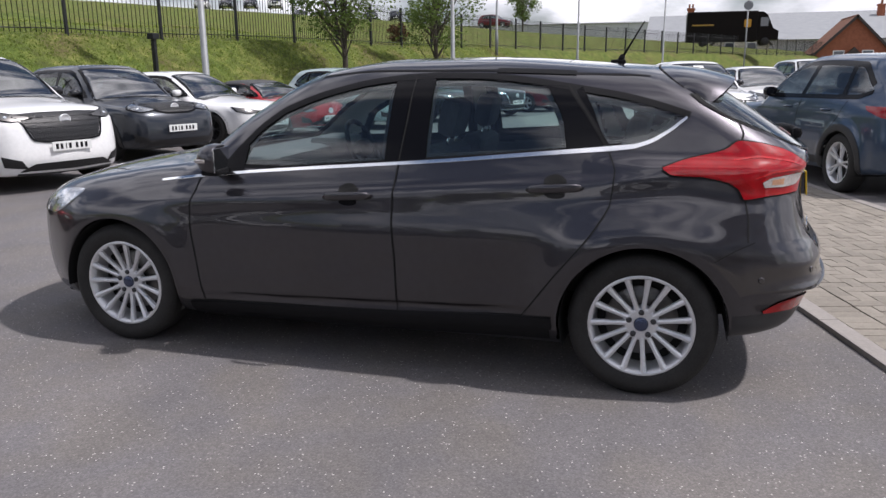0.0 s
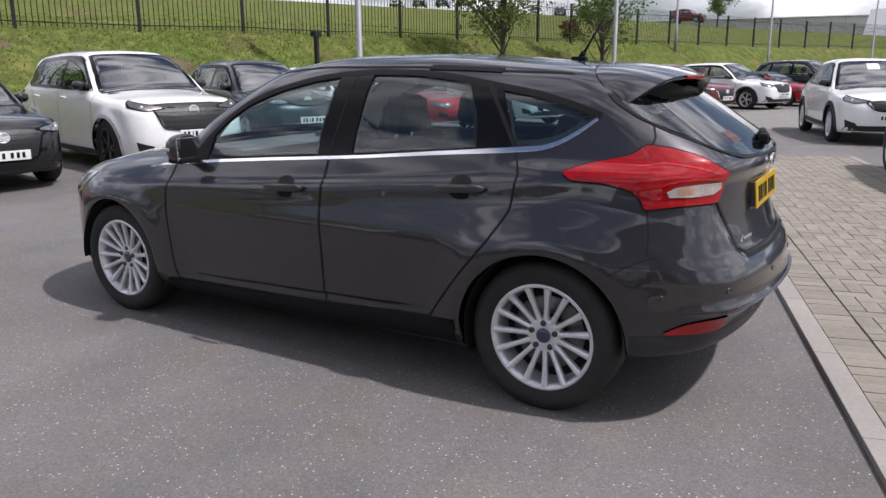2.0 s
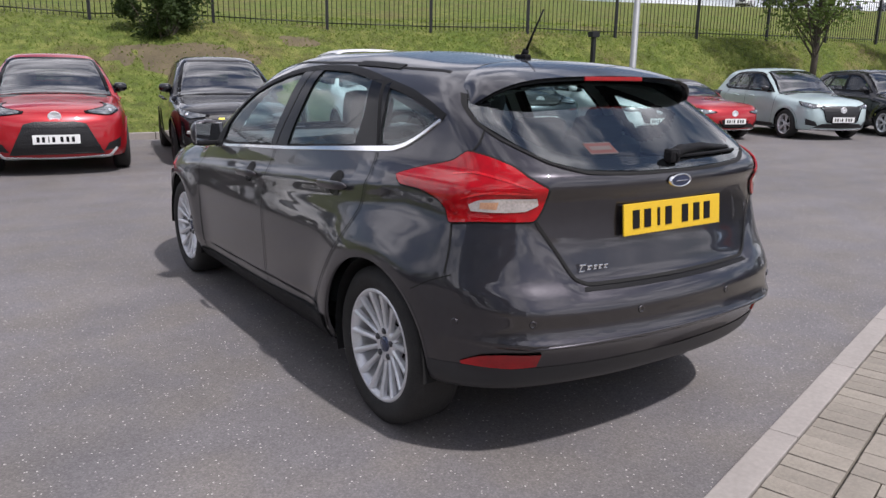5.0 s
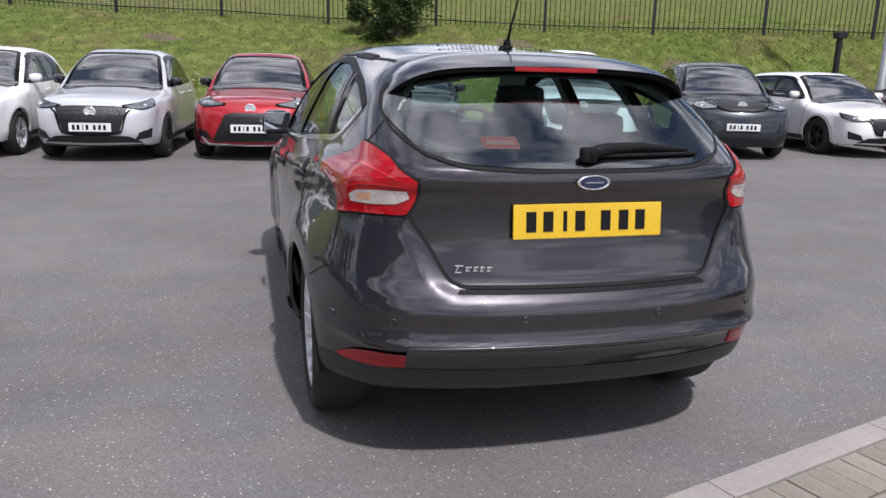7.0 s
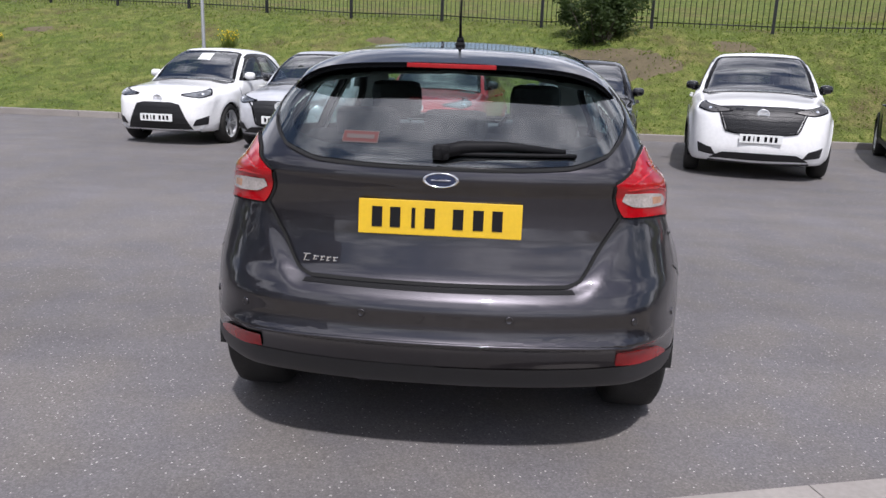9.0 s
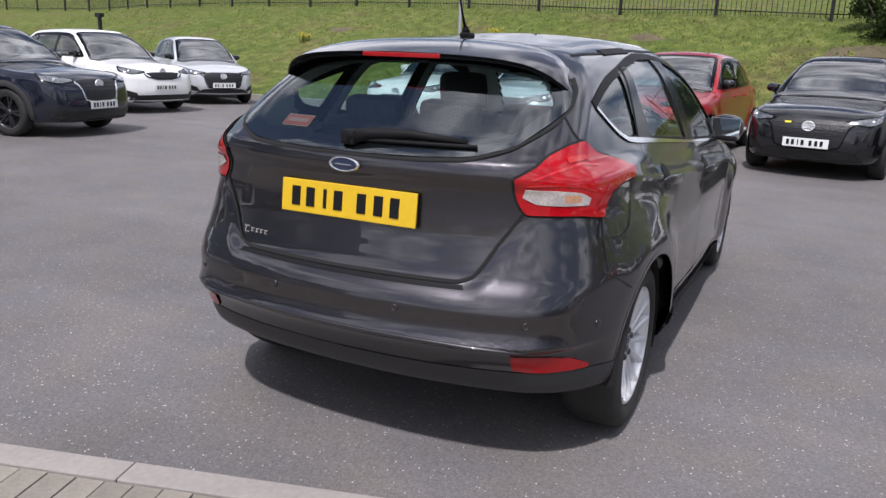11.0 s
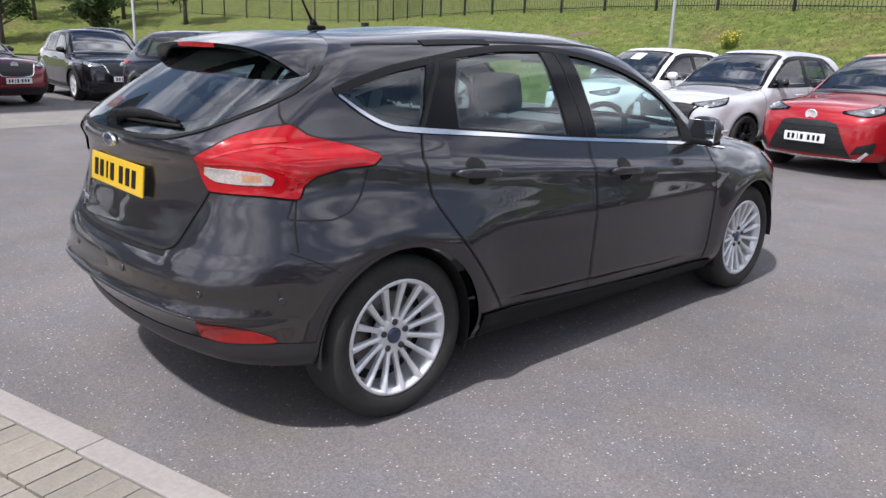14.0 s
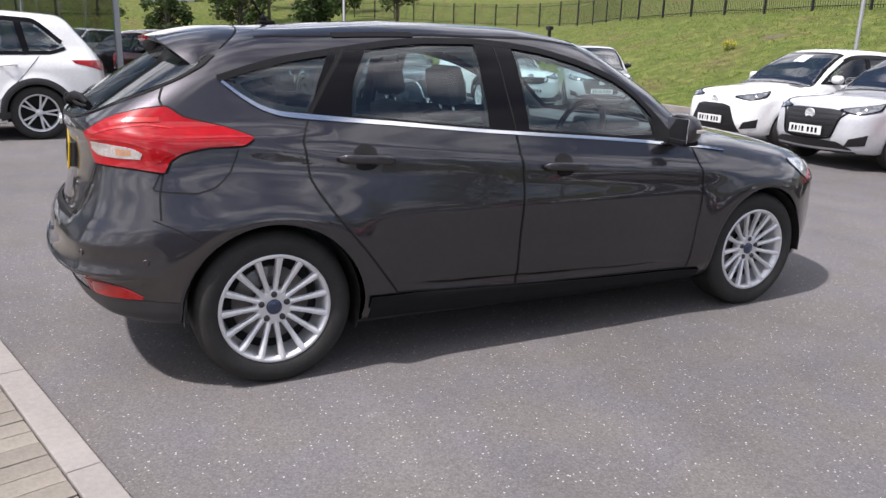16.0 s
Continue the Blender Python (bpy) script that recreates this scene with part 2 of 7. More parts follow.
class Shell:
    """A car body as the inside of a smooth field: side, roof and tail profiles met with rounded edges."""

    def __init__(self, p):
        self.p = p
        self.H, self.R, self.N = pchip(*zip(*p["top"])), pchip(*zip(*p["tail"])), pchip(*zip(*p["nose"]))
        self.W = pchip(*zip(*p["width"]))
        if "tail_side" in p:
            self.RS, self.gate = pchip(*zip(*p["tail_side"])), pchip(*zip(*p["gate_edge"]))
        self.floor = pchip(*zip(*p["floor"]))
        self.T1, self.T2 = pchip(*zip(*p["plan_low"])), pchip(*zip(*p["plan_high"]))

    def field(self, x, y, z):
        p = self.p
        ax = np.sqrt(x * x + 1e-6)
        g = np.clip((z - p["belt"] + 0.12) / 0.30, 0, 1)
        g = g * g * (3 - 2 * g)
        w = self.W(z) * (self.T1(y) * (1 - g) + self.T2(y) * g)
        for ya in (p["axles"][0], p["axles"][1]):
            r = np.hypot(y - ya, z - p["wheel_r"])
            dr = r - p["arch"] - 0.02
            w = w + p["flare"] * np.exp(-(dr / np.where(dr > 0, p.get("flare_w", 0.075), 0.075)) ** 2) * np.clip((z - 0.15) / 0.2, 0, 1)
        for z0, amp, wid, ya, yb in p.get("creases", ()):
            zz = z0[0] + (z0[1] - z0[0]) * (y - ya) / (yb - ya)
            fade = np.clip((y - ya) / 0.25, 0, 1) * np.clip((yb - y) / 0.25, 0, 1)
            d = (z - zz) / wid
            w = w + amp * fade * np.where(d > 0, np.exp(-d * d * 6), np.exp(-d * d))
        side = ax - w
        rz = self.R(z)
        if "tail_side" in p:
            k = np.clip((ax - self.gate(z)) / 0.085, 0, 1)
            k = k * k * (3 - 2 * k)
            rz = rz * (1 - k) + self.RS(z) * k
        tail = (rz + p["tail_bow"] * ax ** 2 + p.get("tail_bow4", 0) * ax ** 4) - y
        nose = y - (self.N(z) - p["nose_bow"] * ax ** 2)
        roof = z - (self.H(y) - p["crown"] * ax ** 2)
        f = smax(side, tail * 0.9, p["corner"])
        f = smax(f, nose * 0.9, p["corner"] * 1.6)
        f = smax(f, roof, p["edge"])
        return smax(f, self.floor(y) - z, 0.05)

    def grad(self, q, h=1e-3):
        g = np.stack([self.field(*(q + d).T) - self.field(*(q - d).T) for d in np.eye(3) * h], 1)
        return g / np.maximum(np.linalg.norm(g, axis=1, keepdims=True), 1e-9)

    def mesh(self, step):
        """Vertices, normals and quads of the skin (dual of a grid, then drawn onto the surface)."""
        p = self.p
        hx = int(0.98 / step) + 1
        xs = (np.arange(-hx, hx + 1)) * step
        ys = np.arange(p["box"][0], p["box"][1] + step, step)
        zs = np.arange(0.1, p["box"][2] + step, step)
        X, Y, Z = np.meshgrid(xs, ys, zs, indexing="ij")
        G = self.field(X.ravel(), Y.ravel(), Z.ravel()).reshape(X.shape)
        s = G < 0
        c = np.zeros(tuple(n - 1 for n in s.shape), int)
        for i in (0, 1):
            for j in (0, 1):
                for k in (0, 1):
                    c += s[i:s.shape[0] - 1 + i, j:s.shape[1] - 1 + j, k:s.shape[2] - 1 + k]
        live = (c > 0) & (c < 8)
        idx = -np.ones(c.shape, int)
        I = np.argwhere(live)
        idx[live] = np.arange(len(I))
        q = np.stack([xs[I[:, 0]], ys[I[:, 1]], zs[I[:, 2]]], 1) + step / 2
        for _ in range(4):
            g = np.stack([(self.field(*(q + d).T) - self.field(*(q - d).T)) / 2e-3 for d in np.eye(3) * 1e-3], 1)
            move = -self.field(*q.T)[:, None] * g / np.maximum((g * g).sum(1, keepdims=True), 0.05)
            q = q + np.clip(move, -step, step)
        faces = []
        for ax in range(3):
            a, b = [(1, 2), (2, 0), (0, 1)][ax]
            lo = [slice(None)] * 3
            hi = [slice(None)] * 3
            lo[ax], hi[ax] = slice(0, -1), slice(1, None)
            e = np.argwhere(s[tuple(lo)] != s[tuple(hi)])
            e = e[(e[:, a] > 0) & (e[:, b] > 0) & (e[:, a] < s.shape[a] - 1) & (e[:, b] < s.shape[b] - 1)]
            da, db = np.eye(3, dtype=int)[a], np.eye(3, dtype=int)[b]
            quad = np.stack([idx[tuple((e - da - db).T)], idx[tuple((e - db).T)], idx[tuple(e.T)], idx[tuple((e - da).T)]], 1)
            inner = s[tuple(e.T)]
            quad[~inner] = quad[~inner][:, ::-1]
            faces.append(quad)
        return q, self.grad(q), np.concatenate(faces)

    def _solve(self, at, lo, hi):
        lo, hi = np.array(lo, float), np.array(hi, float)
        for _ in range(24):
            m = (lo + hi) / 2
            inside = self.field(*at(m)) < 0
            lo, hi = np.where(inside, m, lo), np.where(inside, hi, m)
        return np.stack(at((lo + hi) / 2), 1)

    def side(self, sign):
        """From (y, z) to the skin of one flank."""
        return lambda u, v: self._solve(lambda m: (sign * m, u, v), np.full(len(u), 0.05), np.full(len(u), 1.15))

    def tail(self):
        """From (x, z) to the skin of the tail."""
        return lambda u, v: self._solve(lambda m: (u, m, v), np.full(len(u), 0.3), np.full(len(u), self.p["box"][0] - 0.1))

    def nose(self):
        return lambda u, v: self._solve(lambda m: (u, m, v), np.full(len(u), 0.3), np.full(len(u), self.p["box"][1] + 0.1))

    def roof(self):
        """From (x, y) to the skin seen from above."""
        return lambda u, v: self._solve(lambda m: (u, v, m), np.full(len(u), 0.5), np.full(len(u), 1.9))

    def corner(self, sign, y0, end=-1):
        """From (arc of radius 0.7 m round an upright axis at y0, z) to the skin: 0 looks straight back (or ahead)."""
        return lambda u, v: self._solve(lambda m: (sign * m * np.sin(u / 0.7), y0 + end * m * np.cos(u / 0.7), v), np.full(len(u), 0.05), np.full(len(u), 1.9))

    def patch(self, to, low, high, n=24, m=8, off=0.003, thick=0.0, left=None, right=None):
        """A sheet on the skin between a lower and an upper line, each a few (u, v) points."""
        a, b = resample(low, n), resample(high, n)
        t = np.linspace(0, 1, m)[:, None, None]
        g = a[None] * (1 - t) + b[None] * t
        if left is not None:
            l0, s = resample(left, m), np.linspace(1, 0, n)[None, :, None]
            g = g + (l0 - (a[0] * (1 - t[:, 0]) + b[0] * t[:, 0]))[:, None] * s
        if right is not None:
            r0, s = resample(right, m), np.linspace(0, 1, n)[None, :, None]
            g = g + (r0 - (a[-1] * (1 - t[:, 0]) + b[-1] * t[:, 0]))[:, None] * s
        return self.sheet(to, g, off, thick)

    def sheet(self, to, g, off, thick=0.0):
        m, n = g.shape[:2]
        q = to(g[..., 0].ravel(), g[..., 1].ravel())
        nr = self.grad(q)
        v = q + nr * off
        i = np.arange(m * n).reshape(m, n)
        f = np.stack([i[:-1, :-1], i[:-1, 1:], i[1:, 1:], i[1:, :-1]], -1).reshape(-1, 4)
        a, b, c = v[f[0][0]], v[f[0][1]], v[f[0][3]]
        if np.dot(np.cross(b - a, c - a), nr[f[0][0]]) < 0:
            f = f[:, ::-1]
        nrm = nr
        if thick > 0:
            rim = np.concatenate([i[0, :-1], i[:-1, -1], i[-1, :0:-1], i[:0:-1, 0]])
            k = len(v)
            j = np.arange(len(rim))
            along = v[np.roll(rim, -1)] - v[np.roll(rim, 1)]
            out = np.cross(along, nr[rim])
            out /= np.maximum(np.linalg.norm(out, axis=1, keepdims=True), 1e-9)
            if np.sum((v[rim] - v[i[m // 2, np.minimum(rim % n, n - 1)]]) * out) < 0:
                out = -out
            v = np.concatenate([v, v[rim] - nr[rim] * thick])
            nrm = np.concatenate([nr, out])
            w = np.stack([rim, rim[(j + 1) % len(rim)], k + (j + 1) % len(rim), k + j], 1)
            f = np.concatenate([f, w])
        return v, f, nrm

    def strip(self, to, line, width, off=0.0015, n=60, closed=False, thick=0.0, side=0.0):
        """A ribbon on the skin along a line of (u, v) points."""
        c = resample(line, n, closed)
        d = np.gradient(c, axis=0)
        if closed:
            d = np.roll(c, -1, 0) - np.roll(c, 1, 0)
        d /= np.maximum(np.linalg.norm(d, axis=1, keepdims=True), 1e-9)
        o = np.stack([-d[:, 1], d[:, 0]], 1)
        w = width if np.isscalar(width) else np.interp(np.linspace(0, 1, n), np.linspace(0, 1, len(width)), width)[:, None]
        g = np.stack([c + o * (side - w / 2), c + o * side, c + o * (side + w / 2)], 0)
        if closed:
            g = np.concatenate([g, g[:, :1]], 1)
        return self.sheet(to, g, off, thick)


def resample(pts, n, closed=False):
    """n points at even steps along a smooth line through pts."""
    p = np.array(pts, float)
    if closed:
        p = np.concatenate([p, p[:1]])
    if len(p) > 2:
        s = np.concatenate([[0], np.cumsum(np.linalg.norm(np.diff(p, axis=0), axis=1))])
        fx, fy = pchip(s, p[:, 0]), pchip(s, p[:, 1])
        k = np.linspace(0, s[-1], 400)
        # blend between the smooth curve and the polygon keeps corners near their points
        p = np.stack([0.5 * fx(k) + 0.5 * np.interp(k, s, p[:, 0]), 0.5 * fy(k) + 0.5 * np.interp(k, s, p[:, 1])], 1)
    s = np.concatenate([[0], np.cumsum(np.linalg.norm(np.diff(p, axis=0), axis=1))])
    k = np.linspace(0, s[-1], n + 1)[:-1] if closed else np.linspace(0, s[-1], n)
    return np.stack([np.interp(k, s, p[:, 0]), np.interp(k, s, p[:, 1])], 1)


def inside(poly, u, v):
    """Which points lie inside a polygon."""
    p = np.array(poly)
    c = np.zeros(len(u), bool)
    for (x1, y1), (x2, y2) in zip(p, np.roll(p, -1, 0)):
        hit = ((y1 > v) != (y2 > v)) & (u < (x2 - x1) * (v - y1) / (y2 - y1 + 1e-12) + x1)
        c ^= hit
    return c

# ---------------------------------------------------------------- cars: shared pieces
def sub_mesh(name, v, n, f, keep, material, inward=0.0, flip=False):
    """The faces of a skin that are kept, as a mesh of their own."""
    g = f[keep]
    used, inv = np.unique(g, return_inverse=True)
    g = inv.reshape(-1, 4)
    q, m = v[used] - n[used] * inward, n[used]
    if flip:
        g, m = g[:, ::-1], -m
    return mesh_of(name, q, g, material, normals=m)


CHARS = []


def plate(parent, m, yellow=False):
    """A number plate with plain bars for its characters."""
    bm = bmesh.new()
    box(bm, 0, 0, 0, 0.52, 0.008, 0.111, 0.003)
    ob = part("number_plate", bm, PLATE_Y if yellow else PLATE_W, parent, "yellow number plate with black bars" if yellow else "white number plate with black bars", m)
    if not CHARS:
        for w in (0.033, 0.012):
            me = bpy.data.meshes.new("character_bar")
            bx = box(bmesh.new(), 0, -0.0055, 0, w, 0.003, 0.064)
            bx.to_mesh(me)
            bx.free()
            me.materials.append(BLACK_PLASTIC)
            CHARS.append(me)
    for x in (-0.2, -0.142, -0.084, -0.032, 0.058, 0.122, 0.182):
        part("character_bar", CHARS[x == -0.084], None, ob, m=pose(x, 0, 0))
    return ob


def make_wheel(parent, m, r, rim_r, width, spokes, metal, thin, cap, five=False):
    """Tyre, rim with spokes, hub cap and wheel nuts; the outer face looks along +x."""
    h = width / 2
    hub = new("wheel")
    hub.parent, hub.matrix_basis = parent, m
    prof = ((-h * 0.7, rim_r - 0.01), (-h, rim_r + 0.02), (-h * 0.98, r - 0.03), (-h * 0.8, r - 0.006), (-h * 0.5, r), (h * 0.5, r), (h * 0.8, r - 0.006),
            (h * 0.97, r - 0.03), (h, rim_r + 0.045), (h * 0.97, rim_r + 0.02), (h * 0.88, rim_r + 0.004), (h * 0.80, rim_r - 0.004))
    v, f = lathe(prof, 56)
    part("tyre", mesh_of("tyre", v, f, RUBBER), None, hub)
    v, f = lathe(((h * 0.84, rim_r + 0.003), (h * 0.90, rim_r - 0.002), (h * 0.88, rim_r - 0.013), (h * 0.5, rim_r - 0.022), (-h * 0.6, rim_r - 0.03)), 56)
    rim = part("rim", mesh_of("rim", v, f, metal), None, hub)
    # near-black disc puts the shade behind the spokes into colour
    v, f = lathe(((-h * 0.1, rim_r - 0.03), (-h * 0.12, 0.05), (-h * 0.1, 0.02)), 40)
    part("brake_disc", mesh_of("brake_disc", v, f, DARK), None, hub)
    v, f = lathe(((-h * 0.02, rim_r * 0.70), (h * 0.02, rim_r * 0.68), (h * 0.02, 0.07)), 40)
    part("brake_ring", mesh_of("brake_ring", v, f, STEEL), None, hub)
    bm = bmesh.new()
    for k in range(spokes):
        a = 2 * math.pi * (k + 0.5) / spokes
        if five:
            a += (0.16 if k % 2 else -0.16)
        w0, w1 = thin
        secs = ((0.045, w0, 0.52, 0.16), (rim_r * 0.55, w0 * 0.9, 0.66, 0.13), (rim_r - 0.012, w1, 0.86, 0.16))
        rings = []
        for rr, w, out, deep in secs:
            ring = []
            for dw, dx in ((-0.5, -deep), (-0.42, 0.0), (-0.12, 0.05), (0.12, 0.05), (0.42, 0.0), (0.5, -deep)):
                t = Vector((h * (out + dx), rr * math.cos(a) - w * dw * math.sin(a), rr * math.sin(a) + w * dw * math.cos(a)))
                ring.append(bm.verts.new(t))
            rings.append(ring)
        for p, q in zip(rings, rings[1:]):
            for i in range(5):
                bm.faces.new((p[i], q[i], q[i + 1], p[i + 1]))
    bmesh.ops.recalc_face_normals(bm, faces=bm.faces)
    part("spokes", bm, metal, rim)
    v, f = lathe(((h * 0.2, 0.078), (h * 0.56, 0.072), (h * 0.60, 0.060), (h * 0.56, 0.034), (h * 0.56, 0.03)), 32)
    part("hub", mesh_of("hub", v, f, metal), None, rim)
    v, f = lathe(((h * 0.5, 0.032), (h * 0.61, 0.031), (h * 0.65, 0.024), (h * 0.66, 0.0)), 24)
    part("centre_cap", mesh_of("centre_cap", v, f, cap), None, rim)
    for k in range(5):
        a = 2 * math.pi * (k + 0.25) / 5
        v, f = lathe(((h * 0.50, 0.0135), (h * 0.64, 0.0125), (h * 0.67, 0.008), (h * 0.67, 0.0)), 10)
        part("wheel_nut", mesh_of("wheel_nut", v, f, ALLOY_DARK), None, rim, m=pose(0, 0.054 * math.cos(a), 0.054 * math.sin(a)))
    return hub


def seat(parent, x, y, cloth, width=0.50, z=0.0):
    """Front seat with cushion, backrest and headrest."""
    ob = new("front_seat")
    ob.parent, ob.matrix_basis = parent, pose(x, y, z)
    bm = bmesh.new()
    box(bm, 0, 0.08, 0.42, width, 0.52, 0.16, 0.05)
    part("seat_cushion", bm, cloth, ob)
    bm = bmesh.new()
    box(bm, 0, 0, 0, width, 0.13, 0.62, 0.05, pose(0, -0.27, 0.74, 16, 0, 0))
    box(bm, -width * 0.42, 0.05, -0.05, 0.07, 0.10, 0.46, 0.03, pose(0, -0.27, 0.74, 16, 0, 0))
    box(bm, width * 0.42, 0.05, -0.05, 0.07, 0.10, 0.46, 0.03, pose(0, -0.27, 0.74, 16, 0, 0))
    part("backrest", bm, cloth, ob)
    bm = bmesh.new()
    box(bm, 0, 0, 0, 0.26, 0.11, 0.19, 0.052, pose(0, -0.38, 1.17, 12, 0, 0))
    part("headrest", bm, cloth, ob)
    for s in (-0.07, 0.07):
        part("headrest_post", tube(bmesh.new(), ((s, -0.355, 1.0), (s, -0.375, 1.1)), 0.007, 6), CHROME, ob)
    return ob


def ang(pts, y0):
    """Points (x, y, z) of a corner as (arc, height)."""
    return [(0.7 * math.atan2(abs(x), abs(y - y0)), z) for x, y, z in pts]


# ---------------------------------------------------------------- the grey hatchback
PLATE_Y = mat("yellow_plate", (0.64, 0.41, 0.01), 0.35, 0, 0.05, 9, coat=0.4)
PLATE_W = mat("white_plate", (0.75, 0.76, 0.74), 0.35, 0, 0.05, 9, coat=0.4)
RED_LENS = mat("red_lens", (0.33, 0.002, 0.005), 0.28, 0, 0.22, 3, coat=1.0, spec=0.08)
RED_BRIGHT = mat("bright_red_lens", (0.50, 0.008, 0.010), 0.2, 0, 0.3, 9, coat=1.0)
RED_DARK = mat("dark_red_reflector", (0.30, 0.003, 0.005), 0.25, 0, 0.2, 40, coat=0.6, spec=0.3)
CLEAR_LENS = mat("clear_lens", (0.55, 0.50, 0.47), 0.12, 0.35, 0.25, 14, coat=1.0)
AMBER = mat("amber_bulb", (0.48, 0.26, 0.15), 0.25, 0, 0.2, 20, coat=1.0)
AMBER_DEEP = mat("deep_amber", (0.48, 0.014, 0.005), 0.25, 0, 0.1, 30, coat=1.0)
SATIN_TRIM = mat("satin_black_trim", (0.020, 0.020, 0.022), 0.42, 0, 0.1, 15, 0.05, 200)
CLOTH = mat("charcoal_seat_cloth", (0.060, 0.061, 0.064), 0.9, 0, 0.25, 30, 0.2, 400)
LINER = mat("pale_headliner", (0.46, 0.47, 0.45), 0.95, 0, 0.06, 20)
DASH = mat("dashboard_plastic", (0.075, 0.078, 0.080), 0.6, 0, 0.15, 30, 0.1, 500)
HEADLAMP = mat("headlamp_inner", (0.55, 0.57, 0.60), 0.15, 0.7, 0.35, 18, coat=1.0)
BLUE_BADGE = mat("blue_badge", (0.03, 0.045, 0.10), 0.2, 0.5, coat=1.0)
MIRROR = mat("mirror_glass", (0.75, 0.78, 0.80), 0.03, 1.0)
STICKER_RED = mat("sticker_red", (0.085, 0.022, 0.020), 0.6)
STICKER_PALE = mat("sticker_pale", (0.080, 0.062, 0.058), 0.6)

FOCUS = dict(
    top=((-2.3, 1.20), (-1.9, 1.325), (-1.6, 1.385), (-1.1, 1.428), (-0.5, 1.462), (-0.1, 1.460), (0.25, 1.420), (0.6, 1.250), (0.98, 1.005), (1.3, 0.957), (1.7, 0.892), (2.0, 0.80), (2.2, 0.69), (2.4, 0.5)),
    tail=((0.1, -1.87), (0.25, -1.985), (0.36, -2.042), (0.45, -2.078), (0.472, -2.096), (0.492, -2.126), (0.515, -2.114), (0.55, -2.106), (0.59, -2.106), (0.625, -2.094), (0.650, -2.074), (0.668, -2.054), (0.69, -2.040), (0.74, -2.024), (0.82, -2.005), (0.90, -1.998), (0.95, -2.000), (1.00, -2.018), (1.035, -2.010), (1.07, -1.968), (1.16, -1.835), (1.24, -1.712), (1.32, -1.597), (1.40, -1.490), (1.5, -1.40)),
    tail_side=((0.1, -1.87), (0.25, -1.985), (0.36, -2.042), (0.45, -2.078), (0.472, -2.096), (0.492, -2.126), (0.515, -2.114), (0.55, -2.106), (0.59, -2.107), (0.64, -2.088), (0.70, -2.052), (0.80, -2.018), (0.90, -2.000), (0.95, -2.003), (1.00, -2.018), (1.035, -2.010), (1.07, -1.968), (1.16, -1.835), (1.24, -1.712), (1.32, -1.597), (1.40, -1.490), (1.5, -1.40)),
    gate_edge=((0.1, 0.42), (0.66, 0.425), (0.69, 0.452), (0.79, 0.514), (0.894, 0.573), (1.0, 0.60), (1.5, 0.62)),
    nose=((0.1, 2.06), (0.25, 2.22), (0.45, 2.255), (0.65, 2.24), (0.9, 2.2), (1.5, 2.2)),
    width=((0.1, 0.76), (0.17, 0.80), (0.25, 0.855), (0.30, 0.872), (0.45, 0.880), (0.65, 0.884), (0.78, 0.862), (0.86, 0.838), (0.95, 0.812), (1.05, 0.775), (1.20, 0.70), (1.35, 0.612), (1.48, 0.52)),
    plan_low=((-2.3, 0.79), (-2.0, 0.862), (-1.75, 0.914), (-1.5, 0.955), (-1.0, 0.99), (0, 1.0), (0.9, 0.99), (1.4, 0.965), (1.9, 0.885), (2.3, 0.76)),
    plan_high=((-2.3, 0.78), (-1.9, 0.86), (-1.4, 0.935), (-0.8, 0.985), (-0.2, 1.0), (0.5, 0.985), (1.1, 0.95), (1.8, 0.87), (2.3, 0.72)),
    belt=0.93, axles=(-1.324, 1.324), wheel_r=0.315, arch=0.352, flare=0.034, flare_w=0.135, tail_bow=0.17, tail_bow4=0.20, nose_bow=0.58, crown=0.13, corner=0.16, edge=0.15,
    floor=((-2.4, 0.305), (-1.6, 0.285), (-1.2, 0.19), (1.2, 0.17), (1.7, 0.19), (2.4, 0.20)), box=(-2.25, 2.4, 1.55),
    creases=(((0.955, 0.755), 0.014, 0.06, -1.45, 1.25), ((0.985, 0.992), 0.026, 0.075, -2.0, -1.05), ((0.36, 0.30), -0.012, 0.035, -0.9, 0.9)),
)
FL = ((0.60, 0.957), (0.585, 1.02), (0.50, 1.15), (0.403, 1.202), (0.206, 1.275), (0.011, 1.322), (-0.155, 1.343), (-0.155, 0.987))
RL = ((-0.335, 1.005), (-0.330, 1.355), (-0.562, 1.352), (-0.763, 1.333), (-0.865, 1.313), (-0.945, 1.197), (-0.985, 1.06))
QL = ((-1.035, 1.297), (-1.225, 1.256), (-1.435, 1.197), (-1.39, 1.145), (-1.315, 1.103), (-1.225, 1.083), (-1.14, 1.074))
CHROME_LINE = ((1.063, 0.866), (0.817, 0.899), (0.514, 0.929), (0.139, 0.959), (-0.219, 0.985), (-0.418, 1.000), (-0.799, 1.034), (-1.147, 1.063), (-1.255, 1.074), (-1.326, 1.097), (-1.396, 1.140), (-1.462, 1.193))
FRONT_DOOR = ((0.817, 0.895), (0.863, 0.76), (0.865, 0.66), (0.842, 0.48), (0.818, 0.272), (-0.221, 0.302), (-0.216, 0.553), (-0.202, 0.75), (-0.205, 0.871), (-0.219, 0.984))
REAR_DOOR = ((-0.219, 0.984), (-0.205, 0.871), (-0.202, 0.75), (-0.216, 0.553), (-0.221, 0.302), (-0.811, 0.335), (-0.96, 0.538), (-1.099, 0.712), (-1.172, 0.838), (-1.184, 0.974), (-1.147, 1.060))
